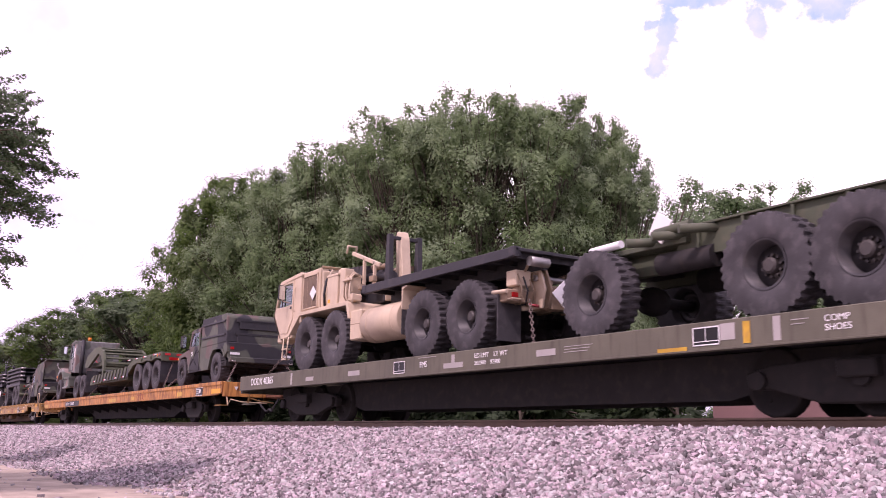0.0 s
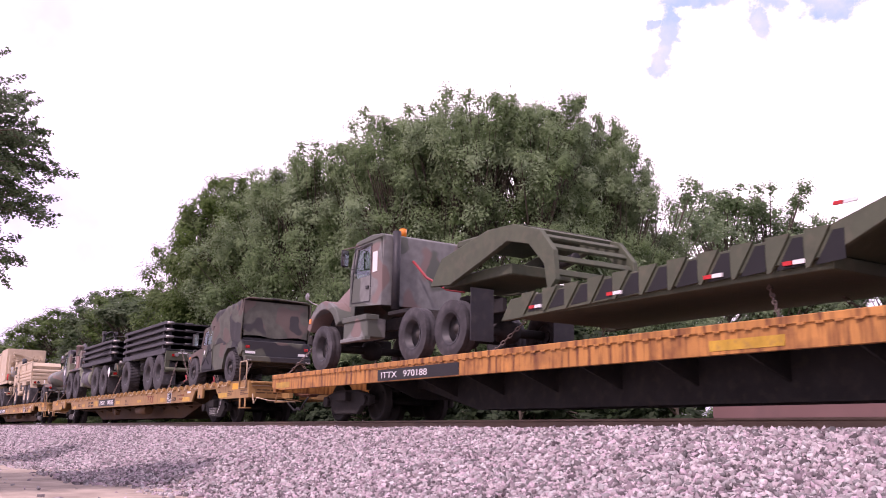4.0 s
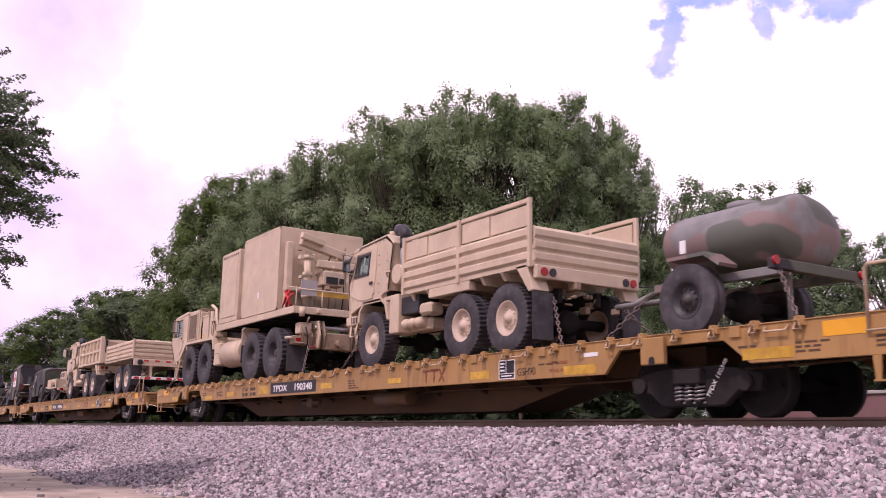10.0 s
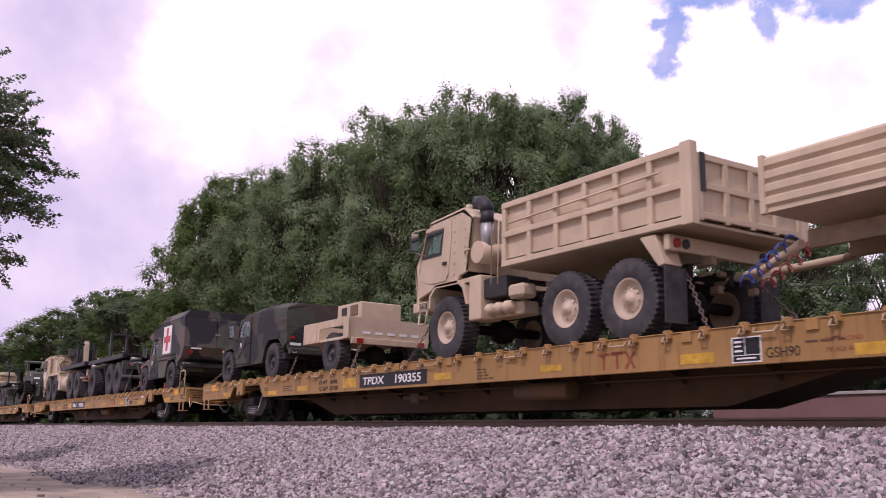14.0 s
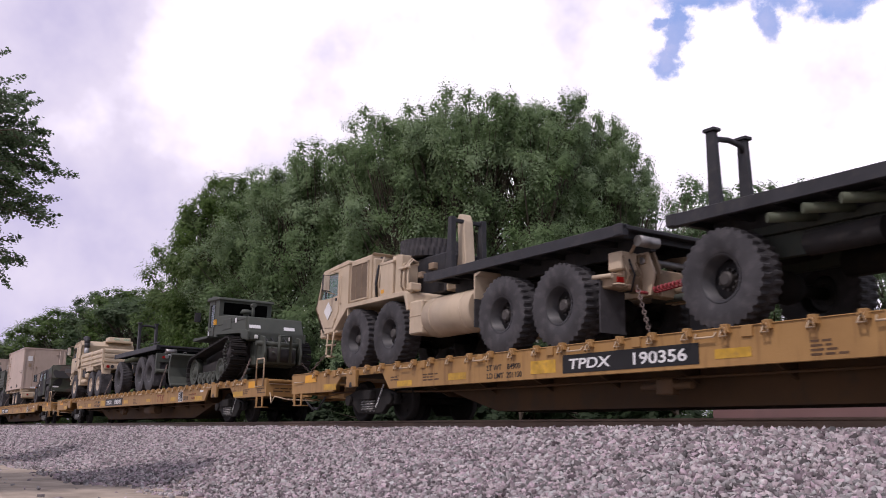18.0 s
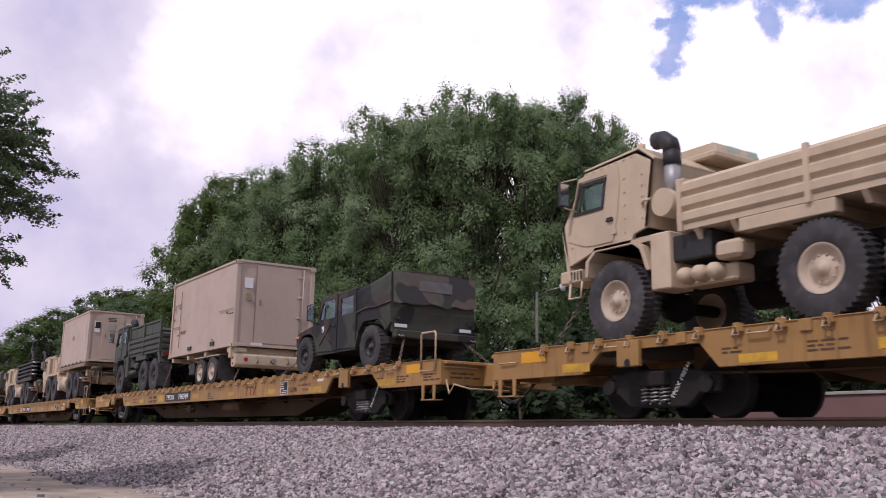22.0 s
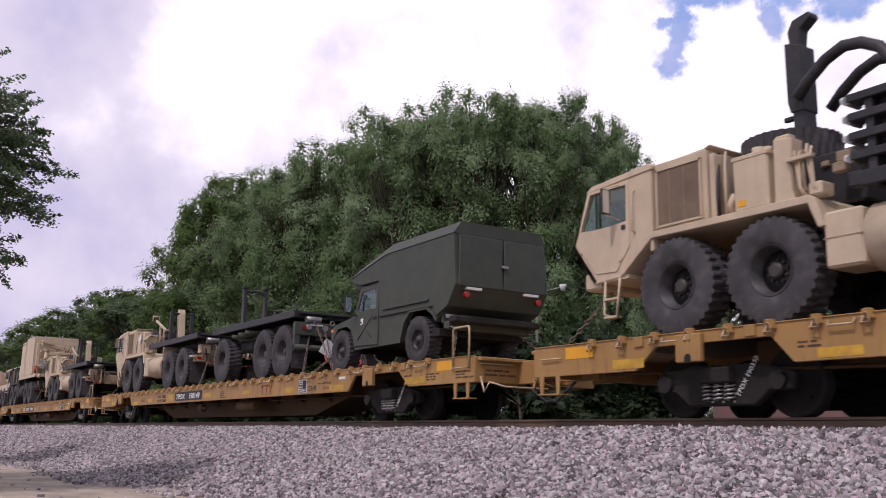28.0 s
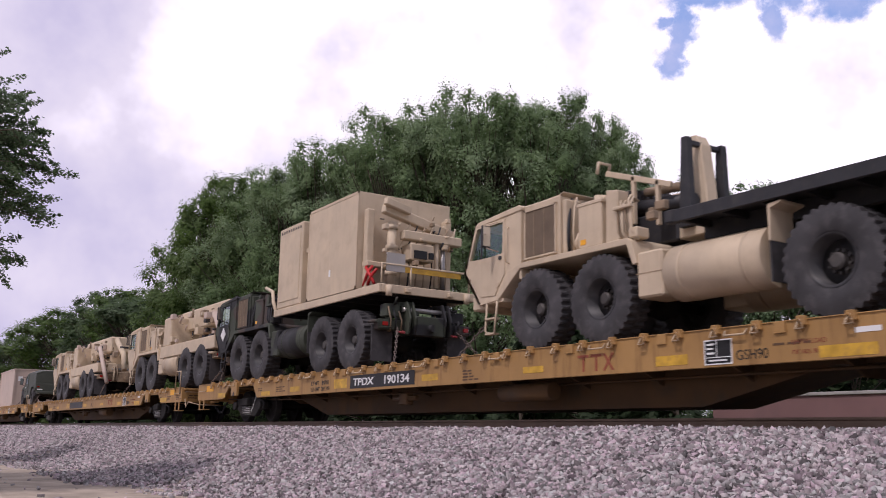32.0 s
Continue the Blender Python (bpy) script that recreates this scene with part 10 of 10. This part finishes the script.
def coiled_hose(t):
    """Red air line from the truck's tail to the trailer behind it."""
    pts = []
    for k in range(120):
        f = k / 119
        a = f * 2 * math.pi * 17
        pts.append((8.20 + 1.25 * f, -0.56 + 0.045 * math.cos(a), 0.78 + 0.10 * f + 0.045 * math.sin(a)))
    part("coiled_air_hose", tube(B(), pts, 0.016, 5), STRAP_RED, t, "red coiled air hose")


def build_loads():
    rack_truck = heavy_with("tan eight-wheeled load-handling truck with an empty black rack", "rack", spare=2.24)
    on_deck(rack_truck, -20.16, 2.20)
    on_deck(rack_trailer("olive three-axle trailer with a bare steel bed", OLIVE, load="bare"), -10.08, 2.20)
    on_deck(light_truck("camouflaged light truck with a square rear shelter", CAMO, "shelter"), -30.11, 2.16)
    low = low_loader()
    on_deck(low, -35.14, 2.16)
    on_deck(road_tractor(), -49.68, 2.16)

    on_deck(light_truck("camouflaged light truck under a baggy canvas cover", CAMO, "tarp", CAMO_CLOTH), -59.33)
    on_deck(rack_trailer("olive three-axle trailer loaded with bridge sections", OLIVE, load="bridge"), -67.13)
    on_deck(bridge_stack(None, -0.55, 5.06, 1.435, 2.38, 4, False), -67.13)
    tr = heavy_with("camouflaged eight-wheeled truck loaded with bridge sections", "bridge", CAMO_GREY, SHADE_CAMO, RIM_BLACK, True, False)
    for y in (-0.30, 0.22):
        part("lifting_post", prism(B(), [(2.14, 1.5), (2.44, 1.5), (2.36, 3.02), (2.16, 3.06)], y - 0.05, y + 0.05, bev=0.012), BLACK, tr)
        part("post_head", prism(B(), [(2.10, 3.04), (2.38, 3.00), (2.40, 3.08), (2.30, 3.22), (2.18, 3.22)], y - 0.08, y + 0.08, bev=0.012), BLACK, tr)
    part("post_tie", tube(B(), [(2.3, -0.28, 2.96), (2.42, -0.2, 3.12), (2.5, -0.04, 3.18), (2.42, 0.12, 3.12), (2.3, 0.2, 2.96)], 0.04, 7), BLACK, tr)
    placard(tr, 7.85, -1.23, 0.98, 0.42)
    coiled_hose(tr)
    part("tow_frame", tube(B(), [(8.1, -0.35, 0.92), (8.5, -0.3, 0.86), (8.9, -0.1, 0.74), (9.6, 0, 0.70)], 0.04, 7), STEEL, tr)
    for x, y, dx in ((8.05, -0.6, 0.42), (8.08, -0.45, 0.36), (8.7, -0.5, 0.2), (8.8, -0.35, 0.5), (9.1, -0.4, 0.35)):
        chain(tr, (x, y, 0.85 if x < 8.5 else 0.55), (x + dx, y - 0.1, 0.02))
    part("chain_binder", tube(B(), [(8.28, -0.62, 0.42), (8.36, -0.66, 0.26), (8.44, -0.62, 0.20)], 0.03, 6), STRAP_RED, tr, "red chain binder")
    part("rusty_link", box(B(), 8.72, 9.1, -0.5, -0.3, 0.42, 0.5, 0.02), RUST, tr)
    on_deck(tr, -77.66)
    on_deck(bridge_stack(None, 2.62, 8.08, 1.595, 2.32, 3), -77.66)

    on_deck(water_trailer(), -85.51)
    on_deck(cargo_truck("tan six-wheeled cargo truck with raised side racks", TAN, "bed", RIM_TAN, True, True), -94.0)
    sh = heavy_with("tan eight-wheeled truck with tall equipment shelter and crane", "shelter")
    on_deck(sh, -106.1)

    on_deck(cargo_trailer(), -115.10)
    on_deck(cargo_truck("tan six-wheeled dump truck with ribbed tipper body", TAN, "dump", RIM_TAN), -124.24)
    on_deck(small_trailer(), -129.30)
    on_deck(light_truck("dark camouflaged light truck with a full canvas top", SHADE_CAMO, "soft", SHADE_CAMO), -136.0)

    amb = light_truck("camouflaged field ambulance with a red cross panel", CAMO, "ambulance")
    red_cross(amb)
    on_deck(amb, -144.85)
    trailer = rack_trailer("dark green three-axle trailer with an empty black rack", GREEN)
    on_deck(trailer, -152.70)
    b = heavy_with("tan eight-wheeled rack truck carrying a flat-lying spare wheel", "rack")
    placard(b, -1.32, -1.22, 1.40, 0.42)
    coiled_hose(b)
    on_deck(b, -162.66)

    on_deck(crawler_tractor(), -173.45)
    on_deck(copy_thing(trailer, Matrix()), -182.84)
    ct = cargo_truck("tan six-wheeled cargo truck with ribbed drop sides", TAN, "bed", RIM_TAN)
    part("gunner_hatch", prism(box(B(), 0.1, 1.0, -0.1, 1.1, 2.72, 2.82, 0.02), [(0.15, 2.82), (0.95, 2.82), (0.9, 2.98), (0.2, 2.98)], 0.0, 1.0, bev=0.02), TAN, ct)
    for y in (0.2, 0.65):
        part("hatch_window", box(B(), 0.97, 0.985, y, y + 0.28, 2.84, 2.95, 0.01), GLASS, ct)
    on_deck(ct, -191.13)

    on_deck(light_truck("dark camouflaged four-door light truck with a canvas back", SHADE_CAMO, "long", SHADE_CAMO), -202.02)
    on_deck(container_trailer(), -209.58)
    box_a = shipping_container("tan equipment container on a chassis trailer", H=2.53)
    bm = B()
    for z in (1.0, 1.75):
        box(bm, 0.15, 0.95, -1.235, -1.22, z, z + 0.02)
    box(bm, 0.15, 0.17, -1.235, -1.22, 0.3, 2.2)
    box(bm, 0.95, 0.97, -1.235, -1.22, 0.3, 2.2)
    for x in (1.9, 4.05):
        part("fork_pocket", box(B(), x, x + 0.34, -1.225, -1.18, 0.16, 0.27), SIGN_BLACK, box_a)
    part("side_hatch_seams", bm, TAN_DARK, box_a)
    part("side_seam", box(B(), 4.7, 5.95, -1.228, -1.215, 1.12, 1.135), TAN_DARK, box_a)
    part("grab_handle", tube(B(), [(5.72, -1.22, 0.98), (5.72, -1.27, 0.97), (5.92, -1.27, 0.97), (5.92, -1.22, 0.98)], 0.014, 6), BLACK, box_a)
    part("step_bracket", box(B(), 0.97, 1.55, -1.245, -1.215, 0.80, 0.84, 0.004), TAN_DARK, box_a)
    part("inspection_plate", box(B(), 6.06, 6.085, -0.92, -0.76, 1.36, 1.56, 0.006), TAN_DARK, box_a)
    part("door_seam", box(B(), 6.058, 6.066, -0.635, -0.62, 0.14, 2.40), TAN_DARK, box_a)
    part("identity_plate", box(B(), 6.06, 6.075, -0.70, -0.35, 0.07, 0.15), WHITE, box_a)
    for k, (x, z) in enumerate(((0.3, 1.6), (0.8, 1.6), (0.3, 1.25), (0.8, 0.7), (4.2, 0.3), (5.4, 1.0))):
        part("latch", box(B(), x, x + 0.09, -1.25, -1.22, z, z + 0.06, 0.004), TAN_DARK, box_a)
    on_deck(box_a, -212.65, DECK_Z + 1.02)
    on_deck(cargo_truck("dark green six-wheeled cargo truck with raised side racks", GREEN, "bed", RIM_BLACK, False, True), -219.24)

    on_deck(heavy_with("tan eight-wheeled truck carrying a shipping container", "container", spare=False), -234.14)
    box_b = shipping_container("tan ribless shipping container with stencilled door end", H=2.36, doors="narrow")
    for k in range(14):
        part("stencil_bar", box(B(), 5.32, 5.36, -1.226, -1.2, 0.72 + 0.095 * k, 0.775 + 0.095 * k), WHITE, box_b)
        part("stencil_bar", box(B(), 6.06, 6.068, 0.93, 0.97, 0.72 + 0.095 * k, 0.775 + 0.095 * k), WHITE, box_b)
    for k in range(3):
        part("stencil_bar", box(B(), 6.06, 6.068, 0.40, 0.74, 1.62 + 0.10 * k, 1.66 + 0.10 * k), WHITE, box_b)
        part("stencil_bar", box(B(), 6.06, 6.068, -0.40, -0.02, 1.90 + 0.07 * k, 1.93 + 0.07 * k), SIGN_BLACK, box_b)
    part("paper_notice", box(B(), 6.06, 6.068, -0.98, -0.74, 1.36, 1.56), WHITE, box_b)
    for x in (0.5, 1.35, 2.2, 3.05, 3.9, 4.75):
        part("fork_pocket", box(B(), x, x + 0.30, -1.225, -1.18, 0.02, 0.10), SIGN_BLACK, box_b)
    part("data_plate", box(B(), 6.06, 6.075, -0.95, -0.72, 1.55, 1.85), SIGN_BLACK, box_b)
    part("data_plate", box(B(), 6.06, 6.075, -0.38, -0.05, 1.45, 1.80), CONCRETE, box_b)
    part("data_plate", box(B(), 6.06, 6.075, 0.52, 0.75, 1.0, 1.3), SIGN_BLACK, box_b)
    part("side_label", box(B(), 2.6, 2.85, -1.226, -1.2, 1.25, 1.42), CONCRETE, box_b)
    on_deck(box_b, -234.14 + 2.55, DECK_Z + 1.68)
    tr = heavy_with("tan eight-wheeled truck loaded with bridge sections", "bridge", spare=2.44)
    lifting_frame(tr, 1.42, 1.52)
    on_deck(tr, -247.74)
    on_deck(bridge_stack(None, 2.66, 8.15, 1.595, 2.5, 4), -247.74)

    on_deck(light_truck("plain dark green field ambulance", GREEN, "ambulance"), -257.86)
    tl = copy_thing(trailer, Matrix())
    part("placard", prism(B(), [(-0.62, 0.62), (-0.30, 0.46), (-0.12, 0.80), (-0.44, 0.96)], 5.30, 5.325, "x", bev=0.004), WHITE, tl, "white hanging placard board")
    on_deck(tl, -265.26)
    b = copy_thing(rack_truck, Matrix())
    placard(b, 1.45, -1.2, 2.0, 0.34)
    coiled_hose(b)
    on_deck(b, -275.85)

    on_deck(copy_thing(rack_truck, Matrix()), -291.28)
    on_deck(heavy_with("dark camouflaged truck with tan equipment shelter and crane", "shelter", SHADE_CAMO, SHADE_CAMO, spare=False), -304.5)

    wr = heavy_with("tan eight-wheeled recovery truck with a crane", "wrecker")
    on_deck(wr, -314.6)
    on_deck(copy_thing(wr, Matrix()), -329.5)
    on_deck(light_truck("dark green light truck with a full canvas top", GREEN, "soft", GREEN), -341.5)
    placard(rack_truck, 0.30, -1.20, 1.86, 0.34)
    part("placard", prism(B(), [(-0.52, 0.95), (-0.26, 0.72), (0.0, 0.95), (-0.26, 1.18)], 8.36, 8.372, "x"), WHITE, rack_truck, "white diamond placard")
    on_deck(shipping_container("tan shipping container resting on the flat car", H=2.4), -350.5, DECK_Z)


build_loads()


# ---- what moves ----
def motions():
    """The train rolls by; its wheels turn; the clouds drift slowly."""
    for ob, x, y, z in MOVERS:
        walk(ob, [(t, pose(x + d, y, z)) for t, d in enumerate(TRAVEL)])
    ts = [k / 15 for k in range(481)]
    roll = np.interp(ts, range(33), TRAVEL) / 0.46
    turns = [Matrix.Rotation(float(a), 4, "Y") for a in roll]
    for ob, at in SPINNERS:
        place = Matrix.Translation(at)
        walk(ob, [(t, place @ m) for t, m in zip(ts, turns)])
    sky, base = SKY
    walk(sky, [(t, Matrix.Translation((0.84 * d, 0.54 * d, 0)) @ base) for t, d in ((0.0, 0.0), (8.0, 8.0), (16.0, 15.0), (24.0, 21.0), (32.0, 25.0))])


motions()
